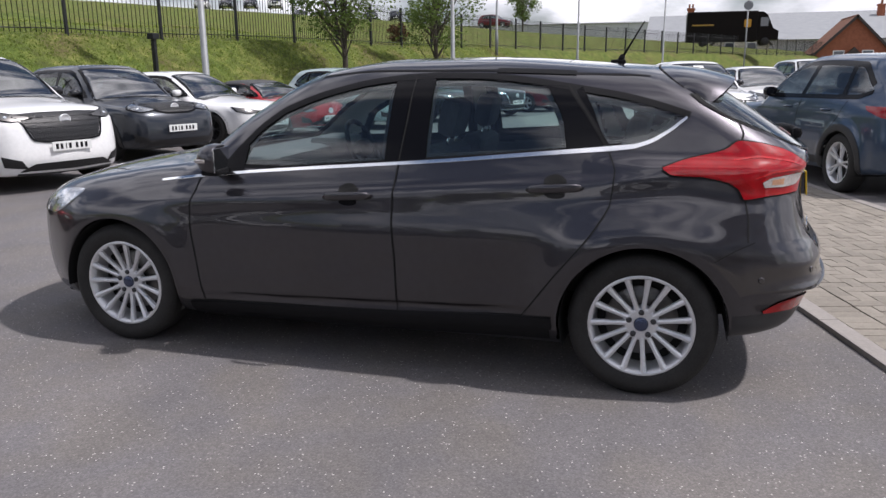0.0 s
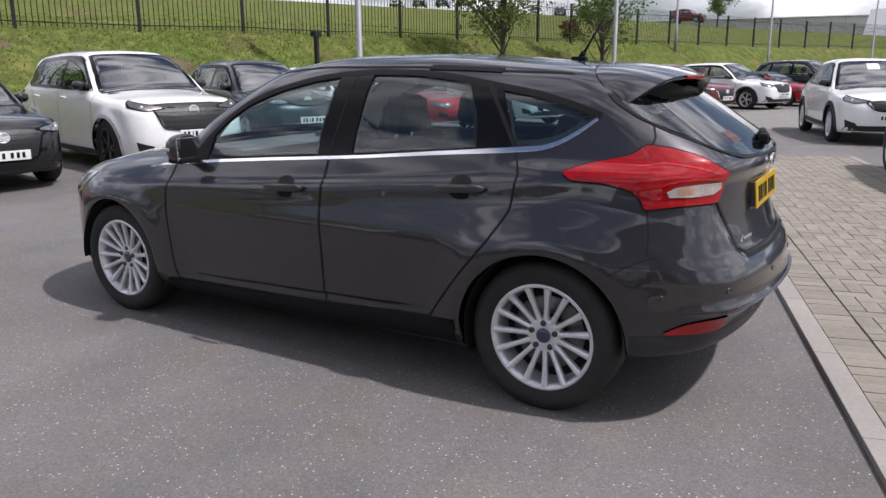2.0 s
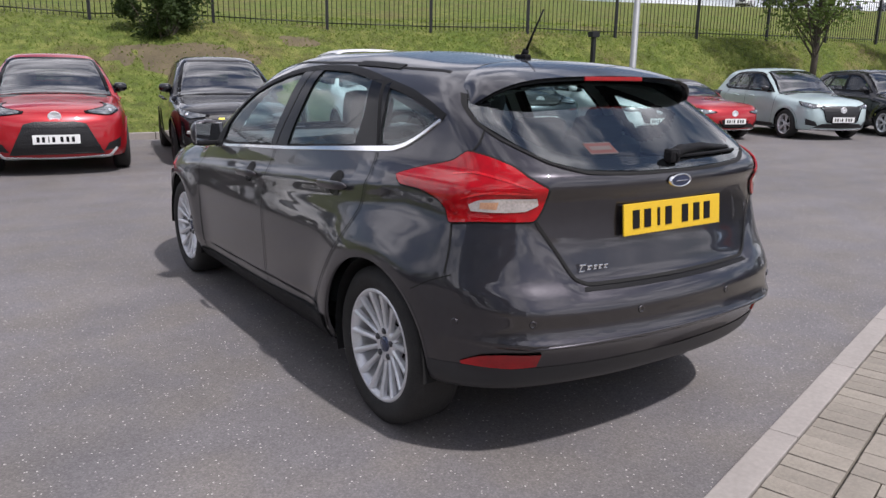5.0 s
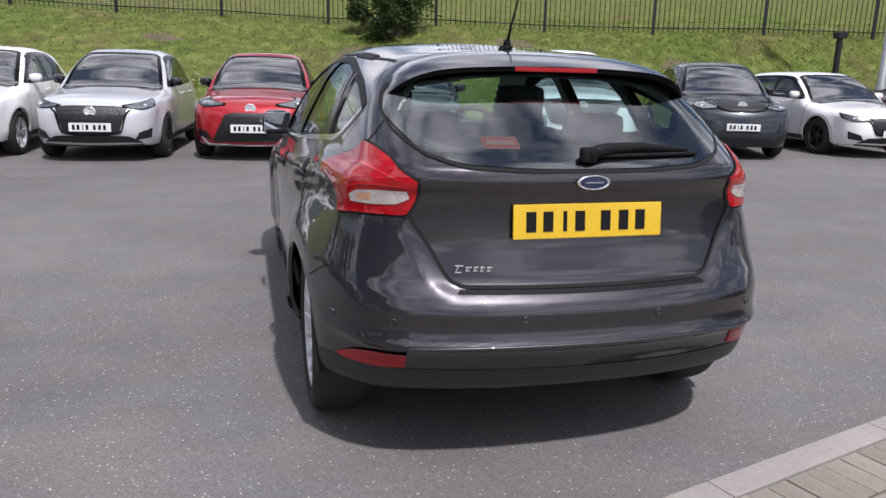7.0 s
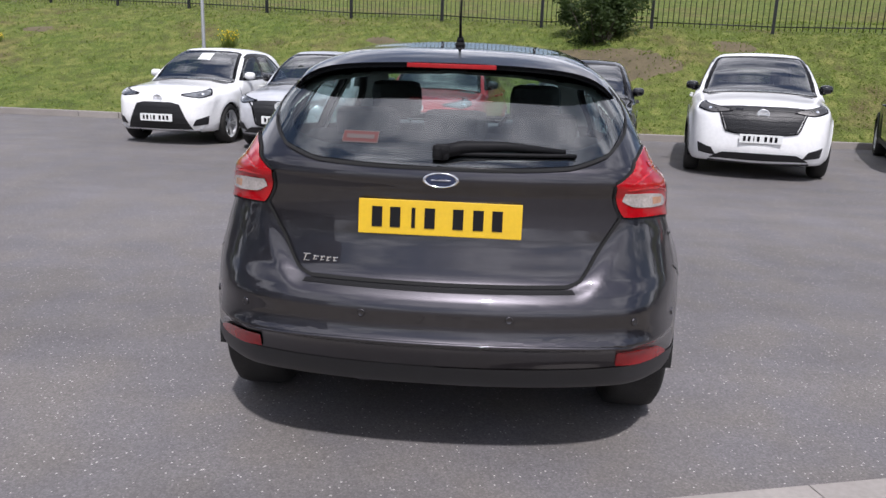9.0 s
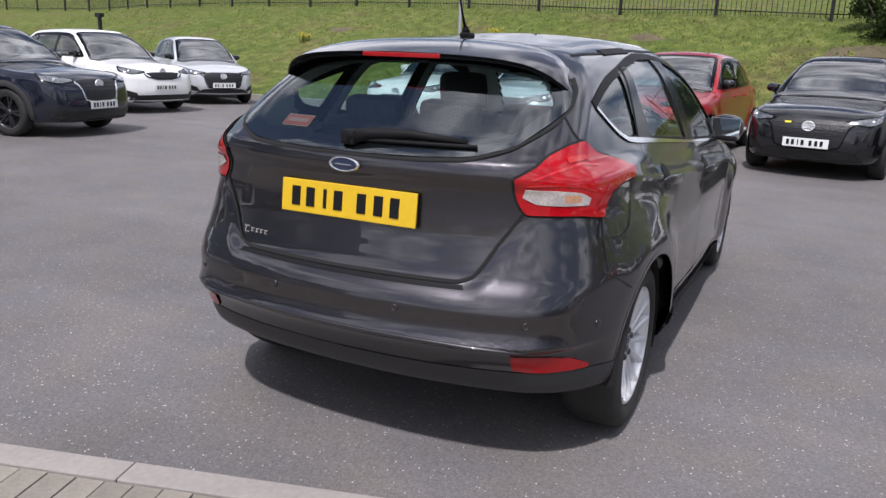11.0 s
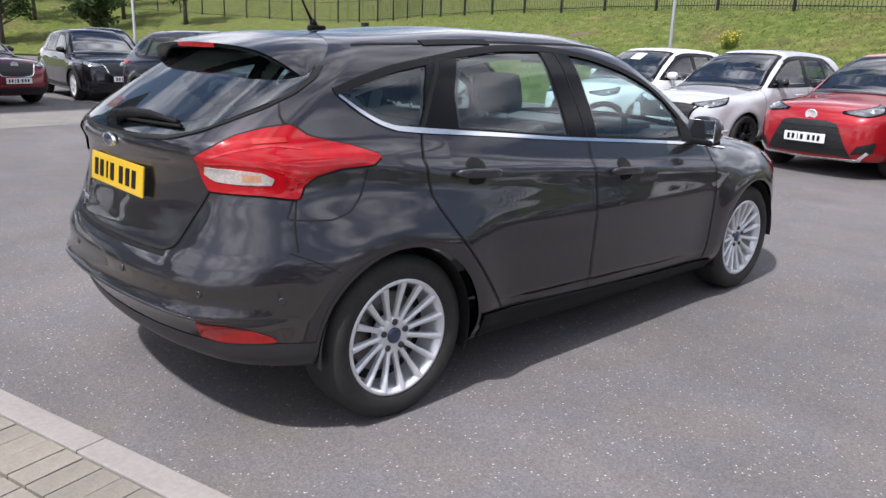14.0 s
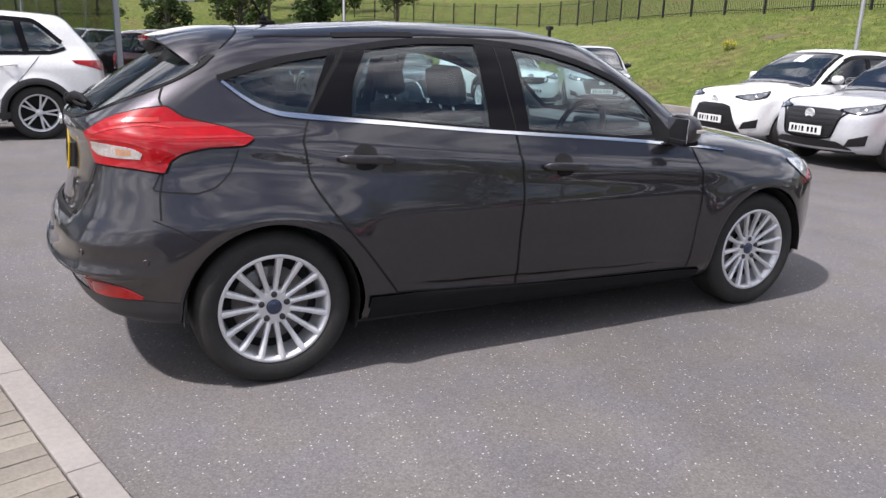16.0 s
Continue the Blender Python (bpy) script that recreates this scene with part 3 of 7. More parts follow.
TAIL_UP = ((0.80, -1.380, 0.992), (0.737, -1.469, 1.024), (0.701, -1.617, 1.062), (0.677, -1.675, 1.098), (0.659, -1.755, 1.088), (0.625, -1.847, 1.062), (0.595, -1.905, 1.029), (0.546, -1.934, 1.000))
TAIL_LOW = ((0.80, -1.380, 0.986), (0.774, -1.409, 0.964), (0.767, -1.53, 0.959), (0.769, -1.637, 0.938), (0.778, -1.687, 0.910), (0.789, -1.715, 0.869), (0.728, -1.81, 0.884), (0.647, -1.87, 0.889), (0.573, -1.897, 0.891), (0.545, -1.907, 0.935), (0.545, -1.934, 0.995))
LENS_UP = ((0.74, -1.77, 0.938), (0.712, -1.796, 0.956), (0.649, -1.867, 0.968), (0.572, -1.912, 0.973))
LENS_LOW = ((0.74, -1.781, 0.917), (0.68, -1.83, 0.918), (0.600, -1.887, 0.925), (0.559, -1.902, 0.945))
REFL_UP = ((0.815, -1.825, 0.410), (0.776, -1.899, 0.442), (0.704, -1.965, 0.455), (0.60, -2.005, 0.455))
REFL_LOW = ((0.815, -1.832, 0.400), (0.722, -1.948, 0.398), (0.68, -1.97, 0.399), (0.615, -2.00, 0.405))
AX = -1.2


def build_focus():
    car = thing("hatchback", "dark grey metallic five-door hatchback with silver multi-spoke wheels, parked on asphalt", "car")
    S = Shell(FOCUS)
    v, n, f = S.mesh(0.0145)
    c = v[f].mean(1)
    cn = n[f].mean(1)
    ax = np.abs(c[:, 0])
    flank = np.abs(cn[:, 0]) > 0.35
    # openings
    hole = np.zeros(len(f), bool)
    for poly in (FL, RL, QL):
        pc = np.array(poly).mean(0)
        big = pc + (np.array(poly) - pc) * (1 + 0.009 / np.abs(np.array(poly) - pc).max(0))
        hole |= flank & inside(big, c[:, 1], c[:, 2]) & (c[:, 2] > 0.9)
    rear_win = [(-0.585, 1.20), (-0.565, 1.15), (-0.48, 1.092), (-0.3, 1.066), (0, 1.058), (0.3, 1.066), (0.48, 1.092), (0.565, 1.15), (0.585, 1.20), (0.50, 1.29), (0.28, 1.32), (0, 1.332), (-0.28, 1.32), (-0.50, 1.29)]
    hole |= (c[:, 1] < -1.42) & (cn[:, 1] < -0.3) & inside(rear_win, c[:, 0], c[:, 2])
    screen = [(-0.62, 0.90), (-0.50, 0.33), (0.50, 0.33), (0.62, 0.90), (0, 0.95)]
    hole |= (c[:, 2] > 0.98) & (cn[:, 2] > 0.2) & (c[:, 1] > 0.25) & inside(screen, c[:, 0], c[:, 1]) & (ax < S.W(c[:, 2]) - 0.06)
    for ya in FOCUS["axles"]:
        hole |= (np.hypot(c[:, 1] - ya, c[:, 2] - 0.315) < 0.362) & (ax > 0.42)
    live = ~hole
    wide = hole.copy()
    for poly in (FL, RL, QL):
        pc = np.array(poly).mean(0)
        big = pc + (np.array(poly) - pc) * (1 + 0.05 / np.abs(np.array(poly) - pc).max(0))
        wide |= flank & inside(big, c[:, 1], c[:, 2]) & (c[:, 2] > 0.9)
    wide |= (c[:, 1] < -1.38) & (cn[:, 1] < -0.25) & inside([(x * 0.97, 1.19 + (z - 1.19) * 1.10) for x, z in rear_win], c[:, 0], c[:, 2])
    solid = live & (c[:, 2] > 0)
    tail = (c[:, 1] < -1.40) & (cn[:, 1] < -0.25)
    gate_poly = [(-0.60, 1.17), (-0.55, 1.0), (-0.573, 0.894), (-0.514, 0.79), (-0.455, 0.69), (-0.42, 0.672), (0.42, 0.672), (0.455, 0.69), (0.514, 0.79), (0.573, 0.894), (0.55, 1.0), (0.60, 1.17), (0.50, 1.36), (-0.50, 1.36)]
    masks = {}
    masks["tailgate"] = tail & inside(gate_poly, c[:, 0], c[:, 2])
    masks["front_door"] = [flank & (np.sign(c[:, 0]) == s) & inside(FRONT_DOOR, c[:, 1], c[:, 2]) for s in (-1, 1)]
    masks["rear_door"] = [flank & (np.sign(c[:, 0]) == s) & inside(REAR_DOOR, c[:, 1], c[:, 2]) for s in (-1, 1)]
    masks["rear_bumper"] = (c[:, 1] < -1.60) & (c[:, 2] < 0.66 + 0.12 * np.clip((ax - 0.45) / 0.4, 0, 1)) & ~masks["tailgate"]
    masks["front_bumper"] = (c[:, 1] > 1.70) & (c[:, 2] < 0.66)
    masks["bonnet"] = (c[:, 1] > 0.98) & (cn[:, 2] > 0.6) & (c[:, 2] > 0.6) & ~((c[:, 1] > 1.70) & (c[:, 2] < 0.66))
    used = np.zeros(len(f), bool)
    for name, mm in masks.items():
        for mk in (mm if isinstance(mm, list) else [mm]):
            k = solid & mk & ~used
            used |= k
            part(name, sub_mesh(name, v, n, f, k, GREY_PAINT), None, car)
    part("body", sub_mesh("body", v, n, f, solid & ~used, GREY_PAINT), None, car)
    # pale lining of the cabin, dark lower trim
    part("headliner", sub_mesh("headliner", v, n, f, live & ~wide & (c[:, 2] > 1.0) & (c[:, 1] < 0.95), LINER, 0.028, True), None, car)
    part("interior_trim", sub_mesh("interior_trim", v, n, f, live & ~wide & (c[:, 2] <= 1.0) & (c[:, 2] > 0.3) & (c[:, 1] < 1.0) & (np.hypot(c[:, 1] + 1.324, c[:, 2] - 0.315) > 0.45), DASH, 0.05, True), None, car)

    def lay(name, data, material, label="", parent=car):
        vv, ff, nn = data
        return part(name, mesh_of(name, vv, ff, material, normals=nn), None, parent, label)

    for s in (-1, 1):
        to = S.side(s)
        cor = S.corner(s, AX)
        # panes
        pane = (((0.63, 0.945), (0.40, 0.938), (-0.16, 0.981)), ((0.63, 0.955), (0.57, 1.045), (0.403, 1.206), (0.206, 1.279), (0.011, 1.326), (-0.16, 1.347)))
        lay("side_window", S.patch(to, *pane, n=24, m=12, off=-0.004), GLASS).visible_shadow = False
        lay("side_window", S.patch(to, ((-0.325, 0.993), (-0.70, 1.022), (-0.99, 1.046)), ((-0.325, 1.36), (-0.562, 1.357), (-0.763, 1.338), (-0.875, 1.318)), n=20, m=12, off=-0.004, right=((-0.99, 1.046), (-0.965, 1.18), (-0.875, 1.318))), GLASS).visible_shadow = False
        lay("side_window", S.patch(to, ((-1.12, 1.066), (-1.225, 1.074), (-1.32, 1.096), (-1.40, 1.142), (-1.452, 1.197)), ((-1.01, 1.303), (-1.225, 1.263), (-1.34, 1.232), (-1.452, 1.203)), n=20, m=10, off=-0.004), GLASS).visible_shadow = False
        # black pillars, seals
        for poly in (FL, RL, QL):
            lay("pane_edge", S.strip(to, poly, 0.050, -0.0062, 90, closed=True), DARK)
        lay("door_pillar", S.patch(to, ((-0.148, 0.982), (-0.222, 0.988)), ((-0.150, 1.352), (-0.240, 1.372)), n=4, m=12, off=0.003, thick=0.006), BLACK_GLOSS)
        lay("door_pillar", S.patch(to, ((-0.224, 0.988), (-0.345, 0.998)), ((-0.242, 1.372), (-0.338, 1.370)), n=4, m=12, off=0.003, thick=0.006), BLACK_GLOSS)
        lay("door_pillar", S.patch(to, ((-0.975, 1.046), (-1.143, 1.062)), ((-0.862, 1.325), (-0.952, 1.322)), n=5, m=12, off=0.003, thick=0.006, left=((-0.975, 1.046), (-0.945, 1.19), (-0.862, 1.325)), right=((-1.143, 1.062), (-1.05, 1.20), (-0.952, 1.322))), BLACK_GLOSS)
        lay("window_seal", S.strip(to, ((-0.958, 1.325), (-1.055, 1.20), (-1.15, 1.066)), 0.020, 0.0035, 30, thick=0.006), BLACK_PLASTIC)
        lay("quarter_seal", S.strip(to, ((-1.005, 1.312), (-1.07, 1.20), (-1.125, 1.068)), 0.030, 0.003, 30, thick=0.006), BLACK_GLOSS)
        lay("window_seal", S.strip(to, ((0.70, 0.925), (0.62, 1.02), (0.50, 1.145), (0.40, 1.215), (0.206, 1.290), (0.0, 1.340), (-0.16, 1.361), (-0.35, 1.372), (-0.58, 1.368), (-0.78, 1.348), (-0.95, 1.322), (-1.20, 1.281), (-1.34, 1.246), (-1.475, 1.203)), (0.032, 0.029, 0.027, 0.026, 0.026, 0.026), 0.003, 110, thick=0.006), BLACK_PLASTIC)
        lay("mirror_base", S.patch(to, ((0.72, 0.914), (0.58, 0.929)), ((0.66, 0.985), (0.565, 1.045)), n=5, m=5, off=0.004, thick=0.008), BLACK_PLASTIC)
        lay("inner_seal", S.strip(to, ((0.62, 0.953), (0.40, 0.950), (0.139, 0.969), (-0.219, 0.995), (-0.5, 1.016), (-1.0, 1.060), (-1.2, 1.078)), 0.018, 0.0025, 80, thick=0.006), BLACK_PLASTIC)
        lay("chrome_strip", S.strip(to, CHROME_LINE, (0.008, 0.012, 0.014, 0.014, 0.014, 0.014, 0.016, 0.020, 0.010), 0.006, 120, thick=0.008), CHROME, "bright chrome strip under the windows")
        # door gaps
        for line in ((FRONT_DOOR[0],) + FRONT_DOOR[1:5], FRONT_DOOR[4:6], FRONT_DOOR[5:] + ((-0.237, 1.178), (-0.244, 1.369)), REAR_DOOR[4:6], REAR_DOOR[5:] + ((-1.054, 1.20), (-0.956, 1.326))):
            lay("panel_gap", S.strip(to, line, 0.0065, 0.0022 if line[-1][1] < 1.2 else 0.0045, 60), DARK)
        lay("sill", S.strip(to, ((0.90, 0.234), (0.355, 0.250), (-0.22, 0.272), (-0.80, 0.299), (-0.945, 0.312)), 0.052, 0.012, 60, thick=0.03, side=-0.004), BLACK_PLASTIC, "black plastic sill")
        lay("sill_lower", S.strip(to, ((0.91, 0.206), (0.0, 0.225), (-0.935, 0.262)), 0.06, 0.006, 40, thick=0.03), BLACK_PLASTIC)
        # handles
        for y0, z0 in ((0.015, 0.832), (-0.938, 0.897)):
            # body-coloured hollow behind the handle: its shade painted as flat dark ribbons
            lay("handle_cup", S.strip(to, [(y0 - 0.048, z0 + 0.020), (y0 + 0.048, z0 + 0.024)], (0.034, 0.060, 0.074, 0.074, 0.060, 0.034), 0.0025, 16), DARK)
            lay("handle_scoop", S.strip(to, [(y0 - 0.044, z0 - 0.022), (y0 + 0.044, z0 - 0.018)], (0.018, 0.036, 0.042, 0.042, 0.036, 0.018), 0.0022, 16), BLACK_GLOSS)
            u = np.linspace(-1, 1, 15)
            hp = to(y0 - 0.122 * u, z0 + 0.007 * u)
            g = S.grad(hp)
            bm, rings = bmesh.new(), []
            for t, q, nn in zip(u, hp, g):
                end = max(1 - abs(t) ** 6, 0.06)
                c0 = Vector(q + nn * (0.012 + 0.026 * (1 - abs(t) ** 4)))
                rings.append([bm.verts.new(c0 + Vector(nn) * (0.012 * end ** 0.5 * abs(math.cos(a)) ** 0.7 * math.copysign(1, math.cos(a))) + Vector((0, 0, 0.0185 * end ** 0.5 * abs(math.sin(a)) ** 0.7 * math.copysign(1, math.sin(a))))) for a in np.linspace(0, 2 * math.pi, 15)[:-1]])
            for r0, r1 in zip(rings, rings[1:]):
                for k in range(14):
                    bm.faces.new((r0[k], r0[(k + 1) % 14], r1[(k + 1) % 14], r1[k])).smooth = True
            bm.faces.new(rings[0]), bm.faces.new(rings[-1][::-1])
            bmesh.ops.recalc_face_normals(bm, faces=bm.faces)
            part("door_handle", bm, GREY_PAINT, car)
        # wheel arch lips and liners
        for ya in FOCUS["axles"]:
            a = np.radians(np.linspace(-14, 194, 50))
            if ya < 0:
                a = np.radians(np.linspace(-10, 188, 50))
            lay("arch_lip", S.strip(to, [(ya + 0.365 * math.cos(t), 0.315 + 0.365 * math.sin(t)) for t in a], 0.014, 0.0012, 70, thick=0.02), GREY_PAINT)
            lv, lf = [], []
            for i, t in enumerate(np.radians(np.linspace(-20 if ya < 0 else -5, 185 if ya < 0 else 200, 30))):
                for xx in (0.47, 0.855):
                    lv.append((s * xx, ya + 0.352 * math.cos(t), 0.315 + 0.352 * math.sin(t)))
            lf = [(2 * i, 2 * i + 1, 2 * i + 3, 2 * i + 2) for i in range(29)]
            lf.append(tuple(range(0, 60, 2)))
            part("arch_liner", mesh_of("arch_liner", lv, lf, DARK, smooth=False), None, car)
            make_wheel(car, pose(s * 0.750, ya, 0.316, 0, 0, 0 if s > 0 else 180), 0.318, 0.225, 0.215, 15, ALLOY, (0.024, 0.030), BLUE_BADGE)
        # tail lamps
        lamp = lay("tail_lamp", S.patch(cor, ang(TAIL_LOW, AX), ang(TAIL_UP, AX), n=70, m=14, off=0.009, thick=0.014), RED_LENS, "red tail lamp with a clear reversing lens")
        lay("clear_lens", S.patch(cor, ang(LENS_LOW, AX), ang(LENS_UP, AX), n=24, m=5, off=0.012, thick=0.004), CLEAR_LENS, "", lamp)
        lay("lamp_band", S.strip(cor, ang(((0.70, -1.64, 1.02), (0.68, -1.74, 1.035), (0.64, -1.83, 1.022), (0.585, -1.905, 0.998)), AX), (0.004, 0.008, 0.008, 0.005), 0.0108, 30), RED_BRIGHT, "", lamp)
        lay("lamp_shade_band", S.strip(cor, ang(((0.785, -1.43, 0.976), (0.77, -1.55, 0.972), (0.765, -1.66, 0.952), (0.76, -1.74, 0.905)), AX), (0.004, 0.020, 0.026, 0.016), 0.0106, 30), RED_DARK, "", lamp)
        lay("lamp_band", S.strip(cor, ang(((0.735, -1.73, 0.955), (0.70, -1.80, 0.978), (0.645, -1.87, 0.985), (0.575, -1.912, 0.985)), AX), (0.004, 0.007, 0.007, 0.004), 0.0110, 30), RED_BRIGHT, "", lamp)
        if s > 0:
            # orange reflection inside the right lamp, painted on as a coloured patch
            lay("amber_reflector", S.patch(cor, ang(((0.70, -1.70, 1.045), (0.66, -1.80, 1.040)), AX), ang(((0.69, -1.70, 1.060), (0.655, -1.80, 1.056)), AX), n=10, m=4, off=0.0118), AMBER_DEEP, "", lamp)
        lay("amber_bulb", S.patch(cor, ang(((0.715, -1.80, 0.928), (0.675, -1.84, 0.928)), AX), ang(((0.712, -1.80, 0.948), (0.672, -1.845, 0.953)), AX), n=8, m=4, off=0.0128), AMBER, "", lamp)
        lay("lamp_seal", S.strip(cor, ang(TAIL_UP, AX), 0.014, 0.0035, 60), DARK)
        lay("lamp_seal", S.strip(cor, ang(TAIL_LOW, AX), 0.014, 0.0035, 60), DARK)
        lay("rear_reflector", S.patch(cor, ang(REFL_LOW, AX), ang(REFL_UP, AX), n=24, m=6, off=0.006, thick=0.01), RED_DARK, "red bumper reflector")
        # bumper seam, sensors
        lay("panel_gap", S.strip(to, ((-1.60, 0.622), (-1.68, 0.668), (-1.755, 0.700)), 0.005, 0.0018, 24), DARK)
        lay("panel_gap", S.strip(cor, ang(((0.835, -1.745, 0.700), (0.81, -1.74, 0.79), (0.79, -1.722, 0.868)), AX), 0.005, 0.0016, 24), DARK)
        for x, z in ((0.639, 0.566), (0.234, 0.580)):
            q = S.tail()(np.array([s * x]), np.array([z]))[0]
            g = S.grad(q[None])[0]
            vv, ff = lathe(((0.0, 0.013), (0.0035, 0.0125), (0.004, 0.010), (0.0032, 0.009), (0.0032, 0.0)), 18)
            part("parking_sensor", mesh_of("parking_sensor", vv, ff, GREY_PAINT), None, car, m=Matrix.Translation(q) @ Vector(g).to_track_quat("X", "Z").to_matrix().to_4x4())
        q = to(np.array([-1.79]), np.array([0.545]))[0]
        g = S.grad(q[None])[0]
        vv, ff = lathe(((0.0, 0.013), (0.0035, 0.0125), (0.004, 0.010), (0.0032, 0.0)), 18)
        part("parking_sensor", mesh_of("parking_sensor", vv, ff, GREY_PAINT), None, car, m=Matrix.Translation(q) @ Vector(g).to_track_quat("X", "Z").to_matrix().to_4x4())
        # headlamp
        fc = S.corner(s, 1.1, 1)
        lay("headlamp", S.patch(fc, ang(((0.80, 1.57, 0.785), (0.80, 1.66, 0.715), (0.78, 1.80, 0.665), (0.60, 2.0, 0.655)), 1.1), ang(((0.77, 1.56, 0.803), (0.75, 1.70, 0.795), (0.72, 1.80, 0.780), (0.58, 2.0, 0.715)), 1.1), n=30, m=8, off=0.006, thick=0.01), HEADLAMP, "clear headlamp")
        # door mirror
        mir = new("door_mirror")
        mir.parent, mir.matrix_basis = car, pose(s * 0.862, 0.700, 0.988, 0, 0, -s * 8)
        bm = bmesh.new()
        bmesh.ops.create_uvsphere(bm, u_segments=24, v_segments=14, radius=1)
        for w in bm.verts:
            x, y, z = w.co
            y = y if y > -0.35 else -0.35
            k = (abs(x) ** 2.6 + abs(z) ** 2.6) ** (1 / 2.6) / max((x * x + z * z) ** 0.5, 1e-6)
            w.co = (0.096 * x / max(k, 0.8) ** 0.9 * 1.0, 0.085 * y, 0.076 * z / max(k, 0.8) ** 0.9)
        for fc2 in bm.faces:
            fc2.smooth = True
        part("mirror_shell", bm, GREY_PAINT, mir)
        bm = bmesh.new()
        box(bm, 0, -0.031, 0, 0.168, 0.006, 0.116, 0.003)
        part("mirror_glass", bm, MIRROR, mir)
        bm = bmesh.new()
        box(bm, 0, 0.0, -0.058, 0.15, 0.09, 0.03, 0.012)
        tube(bm, ((-s * 0.06, 0.0, -0.06), (-s * 0.11, 0.01, -0.07)), 0.02, 8)
        part("mirror_foot", bm, BLACK_PLASTIC, mir)
        bm = bmesh.new()
        box(bm, s * 0.088, 0.035, 0.0, 0.02, 0.05, 0.018, 0.005)
        part("mirror_indicator", bm, CLEAR_LENS, mir)
    # roof ditches, windscreen
    rf = S.roof()
    for s in (-1, 1):
        lay("roof_ditch", S.strip(rf, ((s * 0.52, 0.28), (s * 0.535, -0.3), (s * 0.53, -0.9), (s * 0.50, -1.30)), 0.014, 0.002, 50), BLACK_PLASTIC)
        lay("channel_cover", S.strip(rf, ((s * 0.533, -0.62), (s * 0.528, -0.80), (s * 0.522, -0.98)), 0.034, 0.004, 16, thick=0.006), BLACK_PLASTIC)
    ws = S.patch(rf, ((-0.70, 0.93), (0, 1.0), (0.70, 0.93)), ((-0.53, 0.26), (0, 0.30), (0.53, 0.26)), n=26, m=12, off=0.004)
    lay("windscreen", ws, GLASS).visible_shadow = False
    # tailgate: glass, frit, gaps
    tl = S.tail()
    low = ((-0.560, 1.285), (-0.592, 1.245), (-0.608, 1.195), (-0.525, 1.088), (-0.40, 1.053), (-0.17, 1.043), (0.0, 1.041), (0.17, 1.043), (0.40, 1.053), (0.525, 1.088), (0.608, 1.195), (0.592, 1.245), (0.560, 1.285))
    lay("rear_frit", S.strip(tl, low, 0.044, 0.002, 110, side=0.018), BLACK_GLOSS)
    lay("rear_window", S.patch(tl, low, ((-0.553, 1.290), (-0.46, 1.318), (-0.3, 1.34), (0, 1.352), (0.3, 1.34), (0.46, 1.318), (0.553, 1.290)), n=60, m=16, off=0.0035), GLASS_REAR, "tinted rear window with a dealer sticker").visible_shadow = False
    lay("panel_gap", S.strip(tl, ((-0.566, 1.287), (-0.598, 1.245), (-0.612, 1.195), (-0.60, 1.150), (-0.52, 1.080), (-0.40, 1.045), (-0.17, 1.035), (0.17, 1.035), (0.40, 1.045), (0.52, 1.080), (0.60, 1.150), (0.612, 1.195), (0.598, 1.245), (0.566, 1.287)), 0.009, 0.0040, 110), DARK)
    lay("panel_gap", S.strip(tl, ((-0.578, 0.889), (-0.514, 0.79), (-0.455, 0.692), (-0.41, 0.674), (0, 0.671), (0.41, 0.674), (0.455, 0.692), (0.514, 0.79), (0.578, 0.889)), 0.011, 0.0042, 120), DARK)
    for s in (-1, 1):
        q = tl(s * np.array([0.672, 0.645, 0.612]), np.array([1.098, 1.13, 1.170]))
        lay("panel_gap", S.strip(S.corner(s, AX), ang([tuple(p) for p in q], AX), 0.006, 0.002, 16), DARK)
    # black strip paints the shadowed gap under the tailgate; no separate part
    lay("bumper_ledge", S.patch(tl, ((-0.44, 0.655), (0, 0.652), (0.44, 0.655)), ((-0.43, 0.667), (0, 0.664), (0.43, 0.667)), n=30, m=3, off=0.0015), BLACK_PLASTIC)
    for s in (-1, 1):
        cor = S.corner(s, AX)
        lay("rear_valance", S.patch(cor, ang(((0.0, -2.06, 0.318), (0.5, -2.0, 0.315), (0.80, -1.80, 0.300), (0.83, -1.69, 0.292)), AX), ang(((0.0, -2.09, 0.394), (0.53, -2.02, 0.396), (0.80, -1.83, 0.396), (0.85, -1.69, 0.39)), AX), n=34, m=7, off=0.003, thick=0.02), SATIN_TRIM, "black lower bumper valance")
    bx = np.linspace(-0.66, 0.66, 45)
    q = tl(bx, 0.497 - 0.018 * (bx / 0.66) ** 4)
    part("bumper_crease", tube(bmesh.new(), [tuple(p) for p in q], [0.001] + [0.0065] * 43 + [0.001], 10), GREY_PAINT, car)
    bm = bmesh.new()
    box(bm, -0.25, -1.87, 0.290, 0.06, 0.12, 0.04, 0.018)
    part("exhaust_tip", bm, ALLOY_DARK, car)
    # spoiler
    nx, ny = 41, 9
    sv, sn = np.linspace(-1, 1, nx), []
    front_y = -1.335 - 0.20 * np.abs(sv) ** 6
    fx = 0.600 * sv
    fp = rf(np.clip(fx, -0.585, 0.585), front_y)
    fz = np.where(np.abs(sv) > 0.9, fp[:, 2] - (np.abs(sv) - 0.9) * 0.55, fp[:, 2])
    lip = np.stack([0.596 * sv, -1.675 + 0.035 * sv ** 2 + 0.105 * np.abs(sv) ** 9, 1.358 - 0.030 * sv ** 2 - 0.095 * np.abs(sv) ** 8], 1)
    frontp = np.stack([fx, front_y, fz + 0.004], 1)
    rows = []
